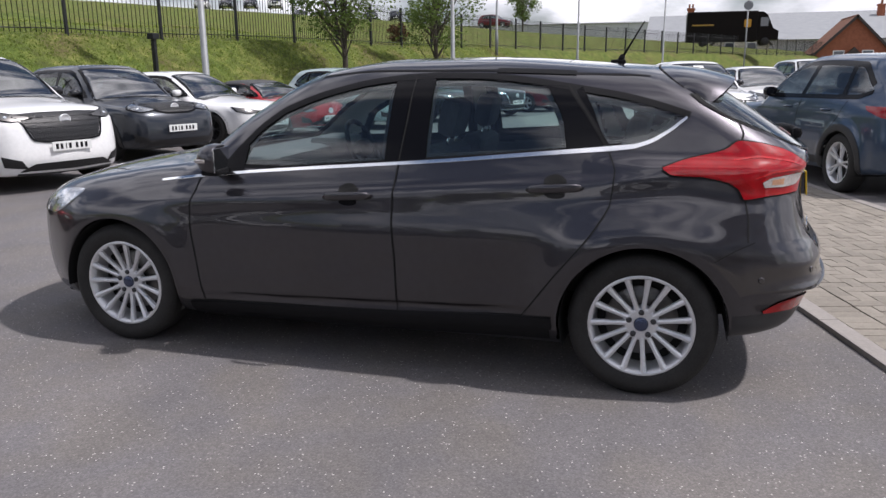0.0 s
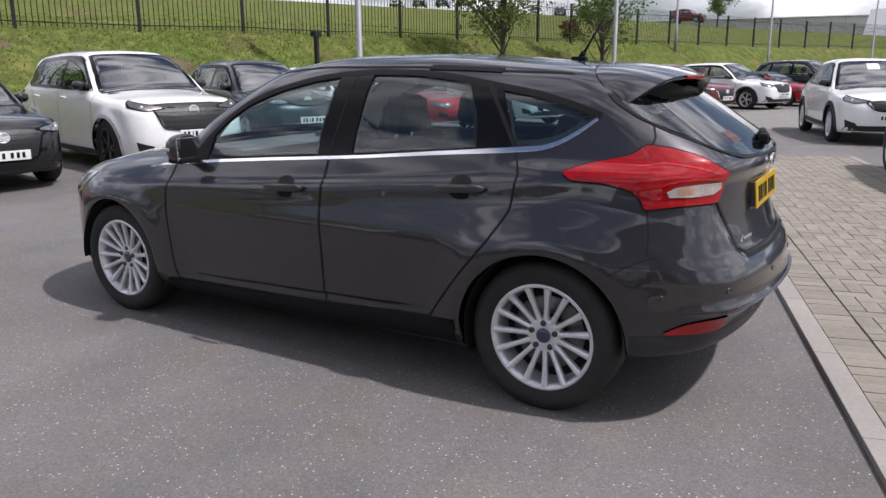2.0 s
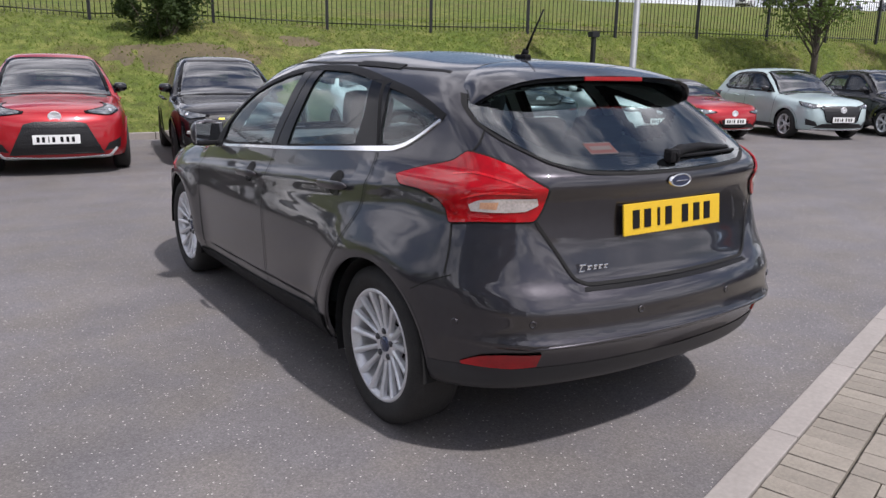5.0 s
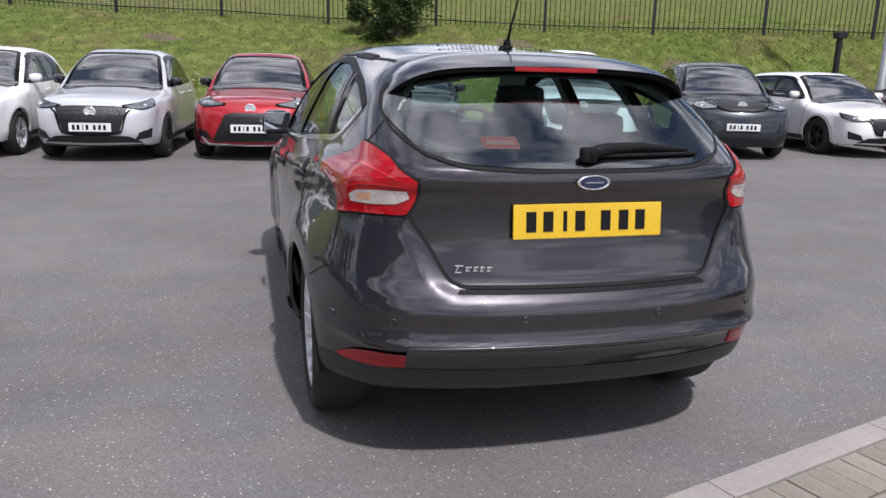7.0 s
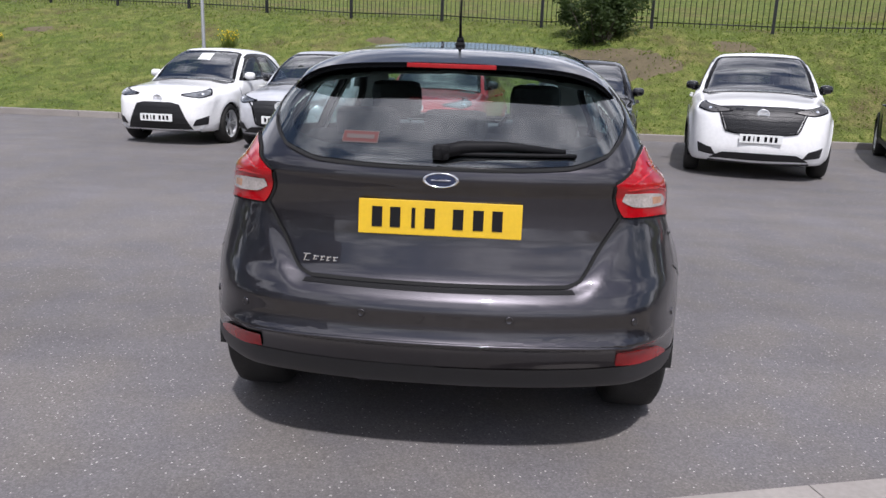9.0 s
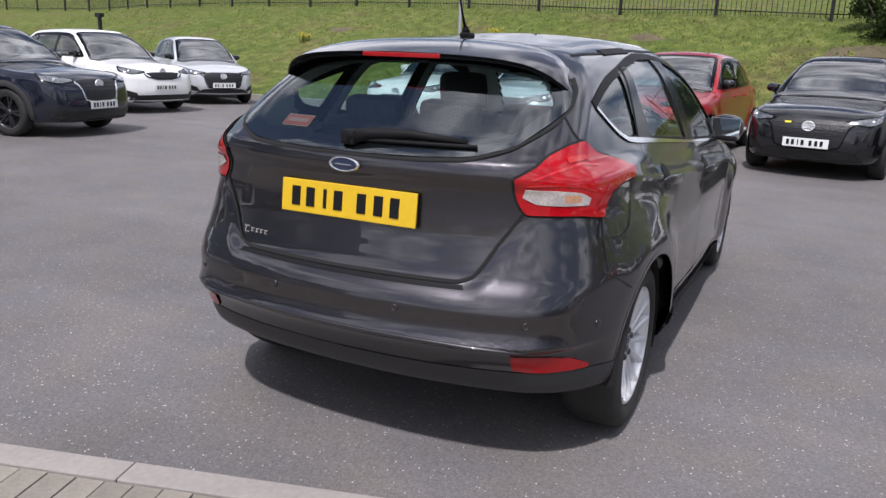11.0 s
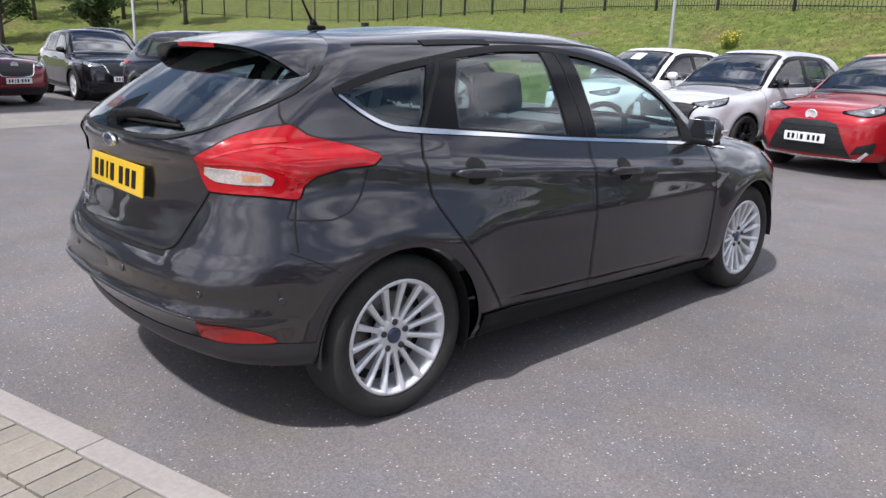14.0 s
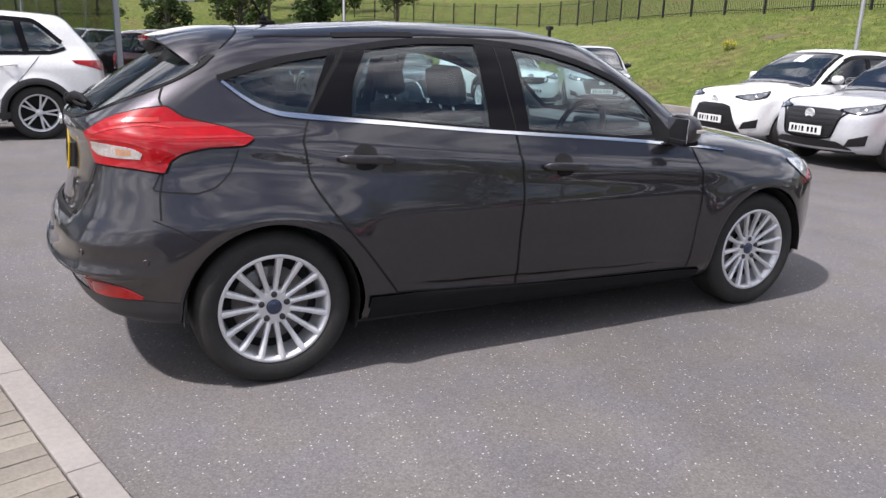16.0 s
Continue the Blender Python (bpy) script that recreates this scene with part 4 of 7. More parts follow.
    for t in np.linspace(0, 1, ny):
        r = frontp * (1 - t) + lip * t
        r[:, 2] += 0.014 * t * (1 - t) * 4
        rows.append(r)
    rows.append(lip + np.array([0, 0.006, -0.016]))
    under = np.stack([0.588 * sv, -1.535 + 0.02 * sv ** 2, 1.338 - 0.03 * sv ** 2 - 0.085 * np.abs(sv) ** 8], 1)
    rows.append(under)
    g = np.array(rows)
    i = np.arange(g.shape[0] * nx).reshape(g.shape[0], nx)
    ff = np.stack([i[:-1, :-1], i[1:, :-1], i[1:, 1:], i[:-1, 1:]], -1).reshape(-1, 4)
    top = ff[: (ny - 1) * (nx - 1)]
    part("spoiler", mesh_of("spoiler", g.reshape(-1, 3), top, GREY_PAINT), None, car, "roof spoiler over the rear window")
    part("spoiler_underside", mesh_of("spoiler_underside", g.reshape(-1, 3), ff[(ny - 1) * (nx - 1):], BLACK_GLOSS), None, car)
    part("spoiler_gap", mesh_of("spoiler_gap", *S.strip(rf, [(x, y) for x, y in zip(0.575 * sv, front_y + 0.004)], 0.007, 0.0045, 60)[:2], DARK), None, car)
    bm = bmesh.new()
    box(bm, 0, -1.674, 1.347, 0.31, 0.008, 0.016, 0.003)
    part("brake_light", bm, RED_DARK, car, "red high-level brake light")
    # wiper
    bm = bmesh.new()
    wq = tl(np.array([-0.01, 0.06, 0.20, 0.385]), np.array([1.064, 1.082, 1.090, 1.084]))
    wq = wq + S.grad(wq) * np.array([[0.022], [0.024], [0.020], [0.012]])
    tube(bm, [tuple(q) for q in wq], (0.024, 0.021, 0.016, 0.009), 8)
    box(bm, -0.005, wq[0][1] + 0.004, wq[0][2] + 0.004, 0.055, 0.04, 0.05, 0.014)
    bx2 = tl(np.linspace(0.02, 0.42, 9), np.linspace(1.072, 1.076, 9))
    tube(bm, [tuple(q) for q in bx2 + S.grad(bx2) * 0.010], 0.007, 6)
    part("rear_wiper", bm, BLACK_PLASTIC, car)
    # plate, badge, script bar, sticker
    part("plate_plinth", box(bmesh.new(), 0, 0, 0, 0.508, 0.022, 0.100, 0.004, pose(0, -1.995, 0.877, -6, 0, 0)), GREY_PAINT, car)
    plate(car, pose(0, -2.009, 0.877, -6, 0, 0), True)
    vv, ff = lathe(((0, 0.058), (0.008, 0.057), (0.011, 0.052), (0.008, 0.048), (0.008, 0.0)), 32)
    bd = part("badge", mesh_of("badge", vv, ff, CHROME), None, car, "oval blue badge with chrome rim", Matrix.Translation((0, -2.022, 1.003)) @ Matrix.Diagonal((1, 1, 0.42, 1)) @ pose(0, 0, 0, 0, 0, -90))
    vv, ff = lathe(((0.0085, 0.047), (0.0095, 0.0)), 32)
    part("badge_face", mesh_of("badge_face", vv, ff, BLUE_BADGE), None, bd)
    bm = bmesh.new()
    box(bm, 0, -0.0015, 0.0, 0.062, 0.003, 0.008, 0.001)
    part("badge_script", bm, CHROME, bd, m=pose(0.0102, 0, 0, 0, 0, 90))
    script = new("model_script")
    script.parent, script.matrix_basis = car, pose(-0.37, -2.008, 0.727, 0, 0, -9)
    for dx, w, hz in ((-0.060, 0.026, 0.026), (-0.030, 0.020, 0.015), (-0.006, 0.017, 0.015), (0.015, 0.017, 0.015), (0.037, 0.017, 0.015)):
        bm = bmesh.new()
        box(bm, 0, 0, 0, w, 0.005, 0.005, 0.0015, pose(0, 0, hz / 2))
        box(bm, 0, 0, 0, w * 0.8, 0.005, 0.004, 0.0015, pose(-0.003, 0, -hz / 2 + 0.004))
        box(bm, 0, 0, 0, 0.005, 0.005, hz, 0.0015, pose(-w * 0.3, 0, 0, 0, 22, 0))
        part("script_bar", bm, CHROME, script, m=pose(dx, 0, 0))
    sx, sz = -0.275, 1.112
    for nm, a, b, c0, c1, off, mt in (("sticker", -0.060, 0.060, -0.017, 0.017, 0.0045, STICKER_PALE), ("sticker_bar", -0.057, 0.057, -0.014, 0.014, 0.0052, STICKER_RED), ("sticker_word", -0.046, 0.046, -0.006, 0.006, 0.006, STICKER_PALE)):
        lay(nm, S.patch(tl, ((sx + a, sz + c0), (sx + b, sz + c0)), ((sx + a, sz + c1), (sx + b, sz + c1)), n=8, m=3, off=off), mt, "dealer sticker as a plain bar" if nm == "sticker" else "")
    # aerial
    bm = bmesh.new()
    box(bm, 0, -1.125, 1.432, 0.040, 0.075, 0.020, 0.009)
    tube(bm, ((0, -1.135, 1.435), (0, -1.145, 1.462), (0.0, -1.15, 1.468)), (0.018, 0.013, 0.007), 10)
    aer = part("aerial_base", bm, BLACK_PLASTIC, car)
    bm = bmesh.new()
    tube(bm, ((0, -1.148, 1.46), (0, -1.18, 1.515), (0.005, -1.243, 1.625)), (0.0065, 0.005, 0.0035), 8)
    part("aerial_rod", bm, BLACK_PLASTIC, aer)
    # fuel flap
    lay("panel_gap", S.strip(S.side(1), ((-1.435, 0.95), (-1.47, 0.87), (-1.53, 0.815), (-1.60, 0.795), (-1.745, 0.808), (-1.712, 0.872), (-1.655, 0.925)), 0.006, 0.0018, 60), DARK)
    # under body and cabin
    bm = bmesh.new()
    box(bm, 0, 0.2, 0.24, 1.40, 3.3, 0.10, 0.04)
    part("underbody", bm, DARK, car)
    for x in (-0.36, 0.36):
        seat(car, x, 0.02, CLOTH)
    bm = bmesh.new()
    box(bm, 0, -0.86, 0.46, 1.24, 0.50, 0.18, 0.06)
    box(bm, 0, 0, 0, 1.24, 0.15, 0.62, 0.06, pose(0, -1.16, 0.78, 18, 0, 0))
    part("rear_bench", bm, CLOTH, car)
    for x in (-0.36, 0.0, 0.36):
        bm = bmesh.new()
        box(bm, 0, 0, 0, 0.26, 0.10, 0.13, 0.04, pose(x, -1.25, 1.11, 10, 0, 0))
        part("rear_headrest", bm, CLOTH, car)
    bm = bmesh.new()
    box(bm, 0, 0.78, 0.86, 1.36, 0.42, 0.22, 0.08)
    box(bm, 0.36, 0.62, 0.96, 0.34, 0.22, 0.10, 0.04)
    box(bm, 0, 0.35, 0.50, 0.22, 0.8, 0.26, 0.05)
    part("dashboard", bm, DASH, car)
    bm = bmesh.new()
    box(bm, 0, -1.50, 0.96, 1.0, 0.42, 0.03, 0.01)
    part("parcel_shelf", bm, DASH, car)
    wheel_m = pose(0.36, 0.44, 0.93, 66, 0, 0)
    bm = bmesh.new()
    ring = [(0.18 * math.cos(a), 0.18 * math.sin(a), 0) for a in np.linspace(0, 2 * math.pi, 33)]
    tube(bm, ring, 0.016, 8, False)
    box(bm, 0, 0, -0.01, 0.34, 0.04, 0.02, 0.006)
    box(bm, 0, -0.08, -0.01, 0.05, 0.16, 0.02, 0.006)
    bmesh.ops.create_uvsphere(bm, u_segments=12, v_segments=8, radius=0.06)
    part("steering_wheel", bm, BLACK_PLASTIC, car, m=wheel_m)
    bm = bmesh.new()
    box(bm, 0, 0.32, 1.335, 0.22, 0.03, 0.07, 0.012)
    tube(bm, ((0, 0.33, 1.36), (0, 0.36, 1.41)), 0.01, 6)
    part("inside_mirror", bm, BLACK_PLASTIC, car)
    return car


build_focus()

# ---------------------------------------------------------------- parked cars
def car_shape(L, W, H, wb, foh, bonnet, belt, slant, wheel_r, flare=0.02, cowl=0.42, rake=0.72):
    """Profiles of a parked car from its length, width, height, wheelbase and a few heights."""
    yF = wb / 2 + foh
    yR, yc, w = yF - L, wb / 2 - cowl, W / 2 - 0.02
    return dict(
        top=((yR - 0.2, H * 0.80), (yR + 0.10, H - 0.17), (yR + 0.42, H - 0.07), (-0.35, H), (yc - rake - 0.2, H - 0.012), (yc - rake, H - 0.06), (yc - rake * 0.5, (H + bonnet) / 2 + 0.03),
             (yc, bonnet + 0.015), (yc + 0.3, bonnet - 0.03), (yF - 0.38, bonnet - 0.09), (yF - 0.14, bonnet - 0.17), (yF + 0.2, bonnet - 0.5)),
        tail=((0.1, yR + 0.15), (0.3, yR + 0.03), (0.55, yR), (0.75, yR + 0.03), (0.95, yR + 0.05), (1.06, yR + 0.10), (H - 0.1, yR + slant), (H + 0.1, yR + slant + 0.1)),
        nose=((0.1, yF - 0.2), (0.25, yF - 0.05), (0.42, yF), (0.62, yF - 0.015), (0.8, yF - 0.05), (1.0, yF - 0.12), (1.5, yF - 0.2)),
        width=((0.1, w * 0.86), (0.22, w * 0.95), (0.35, w * 0.985), (0.6, w), (belt - 0.16, w * 0.985), (belt - 0.03, w * 0.95), (belt + 0.05, w * 0.91), (H - 0.2, w * 0.75), (H, w * 0.63)),
        plan_low=((yR, 0.86), (yR + 0.3, 0.94), (yR + 0.9, 0.985), (0, 1.0), (yF - 0.9, 0.98), (yF - 0.4, 0.92), (yF, 0.80)),
        plan_high=((yR, 0.76), (yR + 0.35, 0.87), (yR + 1.0, 0.96), (-0.2, 1.0), (yF - 1.2, 0.96), (yF - 0.5, 0.88), (yF, 0.74)),
        belt=belt, axles=(-wb / 2, wb / 2), wheel_r=wheel_r, arch=wheel_r + 0.035, flare=flare, tail_bow=0.22, nose_bow=0.25, crown=0.10, corner=0.115, edge=0.13,
        floor=((yR, 0.30), (-wb / 2, 0.22), (wb / 2, 0.20), (yF, 0.22)), box=(yR - 0.1, yF + 0.1, H + 0.06), H=H, yF=yF, yR=yR, yc=yc, W=W, bonnet=bonnet, rake=rake)


SMALL_HATCH = car_shape(4.02, 1.70, 1.50, 2.57, 0.80, 0.955, 0.96, 0.42, 0.305)
ROUND_HATCH = car_shape(3.94, 1.745, 1.50, 2.56, 0.78, 0.965, 0.97, 0.40, 0.310)
LONG_HATCH = car_shape(4.46, 1.795, 1.44, 2.725, 0.90, 0.925, 0.94, 0.62, 0.320)
COUPE_SUV = car_shape(4.40, 1.795, 1.56, 2.655, 0.90, 1.005, 1.01, 0.62, 0.335, 0.03)
COMPACT_SUV = car_shape(4.40, 1.795, 1.55, 2.655, 0.88, 1.00, 1.00, 0.55, 0.335, 0.03)
BIG_SUV = car_shape(4.74, 1.89, 1.68, 2.87, 0.86, 1.11, 1.10, 0.50, 0.365, 0.03, 0.40, 0.74)
MID_SUV = car_shape(4.55, 1.84, 1.67, 2.70, 0.90, 1.06, 1.06, 0.48, 0.350, 0.03)
ROADSTER = car_shape(3.92, 1.735, 1.23, 2.31, 0.80, 0.86, 0.86, 0.95, 0.305, 0.02, 0.55, 0.55)

LAMP_SMOKE = mat("smoked_headlamp", (0.20, 0.21, 0.22), 0.14, 0.6, 0.75, 11, coat=1.0)
BADGE_SILVER = mat("bright_badge_silver", (0.80, 0.81, 0.82), 0.28, 0.5)
GRILLE = mat("black_grille", (0.010, 0.010, 0.011), 0.4, 0, 0.3, 60, 0.6, 55)
CLADDING = mat("grey_black_cladding", (0.026, 0.026, 0.027), 0.6, 0, 0.15, 20, 0.1, 300)
WHITE = paint("pearl_white_paint", (0.80, 0.80, 0.79))
SILVER = paint("ceramic_silver_paint", (0.55, 0.56, 0.58), 0.25, 0.35)
RED = paint("soul_red_paint", (0.36, 0.010, 0.016), 0.25, 0.30)
DEEP_RED = paint("deep_red_paint", (0.16, 0.008, 0.013), 0.3, 0.30)
JET = paint("jet_black_paint", (0.005, 0.005, 0.007), 0.0, 0.25)
NAVY = paint("navy_blue_paint", (0.005, 0.007, 0.016), 0.0, 0.25)
SLATE = paint("slate_grey_paint", (0.020, 0.024, 0.032), 0.3, 0.3)
STEEL_BLUE = paint("steel_blue_paint", (0.035, 0.060, 0.105), 0.45, 0.3)
PALE_TEAL = paint("pale_aqua_paint", (0.42, 0.52, 0.52), 0.2, 0.35)


def parked_car(kind, name, label, P, colour, x, y, heading, roof=None, clad=False, silver_wheels=True, step=0.045, badge_z=0.64, plate_z=0.44, grille=(0.45, 0.38, 0.72), lamp_z=0.725, group="parked cars", card=False, accent=None, low=False, dark_lamps=False):
    """A parked car; heading: degrees of its nose, anticlockwise from +y. grille: half width, lower and upper height."""
    m = pose(x, y, 0, 0, 0, heading)
    car = thing(name, label, "car", group, m)
    S = Shell(P)
    v, n, f = S.mesh(step)
    c, cn = v[f].mean(1), n[f].mean(1)
    H, yF, yR, yc, belt, wr = P["H"], P["yF"], P["yR"], P["yc"], P["belt"], P["wheel_r"]
    flank = np.abs(cn[:, 0]) > 0.35
    rk = P["rake"]
    za = H - 0.135
    glass_poly = ((yc - 0.20, belt + 0.05), (yc - rk * 0.62, (H + belt) / 2 + 0.05), (yc - rk - 0.12, za), (-0.4, za + 0.005), (yR + 0.95, za - 0.03), (yR + 0.62, belt + 0.15), (yR + 0.72, belt + 0.09))
    hole = flank & inside(glass_poly, c[:, 1], c[:, 2])
    hole |= (np.abs(c[:, 0]) < P["W"] / 2 * 0.80 - 0.05 * (c[:, 2] - belt)) & (cn[:, 2] > 0.25) & (c[:, 1] > yc - rk + 0.06) & (c[:, 1] < yc - 0.04) & (c[:, 2] < H - 0.06) & (np.abs(cn[:, 0]) < 0.45)
    tw = [(-0.46, belt + 0.12), (0.46, belt + 0.12), (0.40, H - 0.20), (-0.40, H - 0.20)]
    hole |= (c[:, 1] < yR + 0.9) & (cn[:, 1] < -0.3) & inside(tw, c[:, 0], c[:, 2])
    for ya in P["axles"]:
        hole |= (np.hypot(c[:, 1] - ya, c[:, 2] - wr) < wr + 0.045) & (np.abs(c[:, 0]) > 0.42)
    top = (c[:, 2] > H - 0.16) & (cn[:, 2] > 0.7)
    part("body", sub_mesh("body", v, n, f, ~hole & ~(top if roof else np.zeros(len(f), bool)), colour), None, car)
    if roof:
        part("roof", sub_mesh("roof", v, n, f, ~hole & top, roof), None, car)
    part("cabin_lining", sub_mesh("cabin_lining", v, n, f, ~hole & (c[:, 2] > 0.5) & (c[:, 1] < yc), DASH, 0.04, True), None, car)

    def lay(nm, data, material, lab="", parent=car):
        vv, ff, nn = data
        return part(nm, mesh_of(nm, vv, ff, material, normals=nn), None, parent, lab)

    rf, ns, tl = S.roof(), S.nose(), S.tail()
    hw = P["W"] / 2
    lay("windscreen", S.patch(rf, ((-hw * 0.80, yc - 0.03), (0, yc + 0.03), (hw * 0.80, yc - 0.03)), ((-hw * 0.62, yc - rk + 0.02), (0, yc - rk + 0.05), (hw * 0.62, yc - rk + 0.02)), n=18, m=9, off=0.005), GLASS_SCREEN).visible_shadow = False
    for s in (-1, 1):
        lay("screen_edge", S.strip(rf, ((s * hw * 0.785, yc - 0.03), (s * hw * 0.61, yc - rk + 0.02)), 0.05, 0.0055, 16), BLACK_GLOSS)
        lay("front_pillar", S.strip(rf, ((s * hw * 0.845, yc - 0.03), (s * hw * 0.765, yc - rk * 0.5), (s * hw * 0.675, yc - rk + 0.06)), 0.052, 0.0060, 20), colour)
    lay("screen_edge", S.strip(rf, ((-hw * 0.63, yc - rk + 0.01), (0, yc - rk + 0.04), (hw * 0.63, yc - rk + 0.01)), 0.07, 0.0055, 20), BLACK_GLOSS)
    lay("wiper_cowl", S.patch(rf, ((-hw * 0.80, yc - 0.02), (0, yc + 0.04), (hw * 0.80, yc - 0.02)), ((-hw * 0.80, yc + 0.03), (0, yc + 0.09), (hw * 0.80, yc + 0.03)), n=18, m=3, off=0.006), BLACK_PLASTIC)
    lay("rear_window", S.patch(tl, ((-0.50, belt + 0.07), (0.50, belt + 0.07)), ((-0.44, H - 0.15), (0.44, H - 0.15)), n=14, m=7, off=0.005), GLASS_FAR).visible_shadow = False
    for s in (-1, 1):
        to = S.side(s)
        lo = ((yc - 0.13, belt + 0.02), (-0.2, belt + 0.035), (yR + 0.75, belt + 0.06), (yR + 0.56, belt + 0.12))
        hi = ((yc - 0.16, belt + 0.045), (yc - rk * 0.60, (H + belt) / 2 + 0.08), (yc - rk - 0.1, za + 0.03), (-0.4, za + 0.035), (yR + 0.95, za), (yR + 0.60, belt + 0.19))
        hi = [(a, min(b, max(float(S.H(a)) - 0.115, belt + 0.045))) for a, b in resample(hi, 40)]
        lay("side_window", S.patch(to, lo, hi, n=30, m=8, off=0.004), GLASS_FAR).visible_shadow = False
        lay("window_frame", S.strip(to, hi, 0.058, 0.005, 50), BLACK_GLOSS)
        lay("window_frame", S.strip(to, lo, 0.048, 0.005, 40), BLACK_GLOSS)
        lay("door_pillar", S.strip(to, ((-0.25, belt + 0.02), (-0.29, za + 0.02)), 0.10, 0.0062, 10), BLACK_GLOSS)
        lay("door_pillar", S.strip(to, ((yR + 1.02, belt + 0.03), (yR + 1.10, za)), 0.08, 0.0062, 10), BLACK_GLOSS)
        for line in (((wbx := P["axles"][1]) - 0.42, belt - 0.02), (wbx - 0.44, 0.6), (wbx - 0.50, 0.3)), ((-0.27, belt), (-0.24, 0.6), (-0.25, 0.3)), ((yR + 0.88, belt + 0.02), (P["axles"][0] + 0.12, wr + 0.50), (P["axles"][0] + 0.46, wr + 0.12), (P["axles"][0] + 0.50, 0.30)):
            lay("panel_gap", S.strip(to, line, 0.008, 0.003, 24), DARK)
        for y0 in (0.0, yR + 1.25):
            q = to(np.array([y0 + 0.1, y0 - 0.1]), np.array([belt - 0.11, belt - 0.10]))
            g = S.grad(q)
            bm = bmesh.new()
            tube(bm, (q[0], q[0] * 0.7 + q[1] * 0.3 + g[0] * 0.035, q[1] * 0.7 + q[0] * 0.3 + g[1] * 0.035, q[1]), 0.012, 6)
            part("door_handle", bm, colour, car)
        lay("sill", S.strip(to, ((P["axles"][1] - 0.33, 0.27), (0, 0.27), (P["axles"][0] + 0.33, 0.29)), 0.16 if clad else 0.07, 0.012, 30, thick=0.02), CLADDING)
        for ya in P["axles"]:
            a = np.radians(np.linspace(-12, 192, 36))
            rr = wr + (0.062 if clad else 0.050)
            lay("arch_lip", S.strip(to, [(ya + rr * math.cos(t), wr + rr * math.sin(t)) for t in a], 0.075 if clad else 0.035, 0.010, 44, thick=0.03), CLADDING if clad else colour)
            lv = []
            for t in np.radians(np.linspace(-18, 198, 20)):
                for xx in (0.42, hw - 0.06):
                    lv.append((s * xx, ya + (wr + 0.035) * math.cos(t), wr + (wr + 0.035) * math.sin(t)))
            lf = [(2 * i, 2 * i + 1, 2 * i + 3, 2 * i + 2) for i in range(19)] + [tuple(range(0, 40, 2))]
            part("arch_liner", mesh_of("arch_liner", lv, lf, DARK, smooth=False), None, car)
            parked_wheel(car, pose(s * (hw - 0.125), ya, wr, 0, 0, 0 if s > 0 else 180), wr, silver_wheels)
        # lamps
        fc = S.corner(s, yF - 0.9, 1)
        arc = lambda d: 0.7 * math.radians(d)
        h0, h1 = (24, 59) if low else (26, 61)
        lamp = lay("headlamp", S.patch(fc, ((arc(h0), lamp_z - 0.030), (arc(40), lamp_z - 0.058), (arc(h1 - 6), lamp_z - 0.010)), ((arc(h0), lamp_z - 0.004), (arc(42), lamp_z + 0.038), (arc(h1), lamp_z + 0.085)), n=22, m=7, off=0.008, thick=0.012), BLACK_GLOSS, "clear headlamp with a bright lens")
        lay("lamp_lens", S.patch(fc, ((arc(h0 + 3), lamp_z - 0.027), (arc(40), lamp_z - 0.050), (arc(h1 - 8), lamp_z - 0.002)), ((arc(h0 + 3), lamp_z - 0.006), (arc(42), lamp_z + 0.028), (arc(h1 - 3), lamp_z + 0.068)), n=16, m=5, off=0.012), STEEL if dark_lamps else LAMP_SMOKE, "", lamp)
        bm = bmesh.new()
        q = fc(np.array([arc(44)]), np.array([lamp_z - 0.006]))[0]
        bmesh.ops.create_uvsphere(bm, u_segments=12, v_segments=8, radius=0.030)
        for fa in bm.faces:
            fa.smooth = True
        part("lamp_projector", bm, CHROME, lamp, m=Matrix.Translation(q) @ Matrix.Diagonal((1, 0.7, 1, 1)))
        lay("fog_recess", S.patch(fc, ((arc(33), 0.30), (arc(47), 0.33)), ((arc(36), 0.40), (arc(48), 0.46)), n=8, m=5, off=0.005), GRILLE)
        rc = S.corner(s, yR + 0.9)
        lay("tail_lamp", S.patch(rc, ((arc(24), belt - 0.14), (arc(40), belt - 0.17), (arc(62), belt - 0.07)), ((arc(24), belt - 0.05), (arc(40), belt - 0.03), (arc(64), belt - 0.03)), n=18, m=5, off=0.008, thick=0.01), RED_DARK, "dark red tail lamp")
        bm = bmesh.new()
        bmesh.ops.create_uvsphere(bm, u_segments=16, v_segments=10, radius=1)
        for w in bm.verts:
            ux, uy, uz = w.co
            w.co = (0.090 * math.copysign(abs(ux) ** 0.7, ux), 0.075 * max(math.copysign(abs(uy) ** 0.8, uy), -0.30), 0.062 * math.copysign(abs(uz) ** 0.7, uz))
        for fa in bm.faces:
            fa.smooth = True
        mir = part("door_mirror", bm, colour if colour is WHITE and not (accent or clad) else JET, car, m=pose(s * (hw - 0.03), yc - 0.36, belt + 0.075, 0, 0, -s * 10))
        bm = bmesh.new()
        box(bm, -s * 0.07, 0.0, -0.055, 0.14, 0.06, 0.035, 0.010)
        part("mirror_foot", bm, BLACK_PLASTIC, mir)
    # face
    gw, g0, g1 = grille
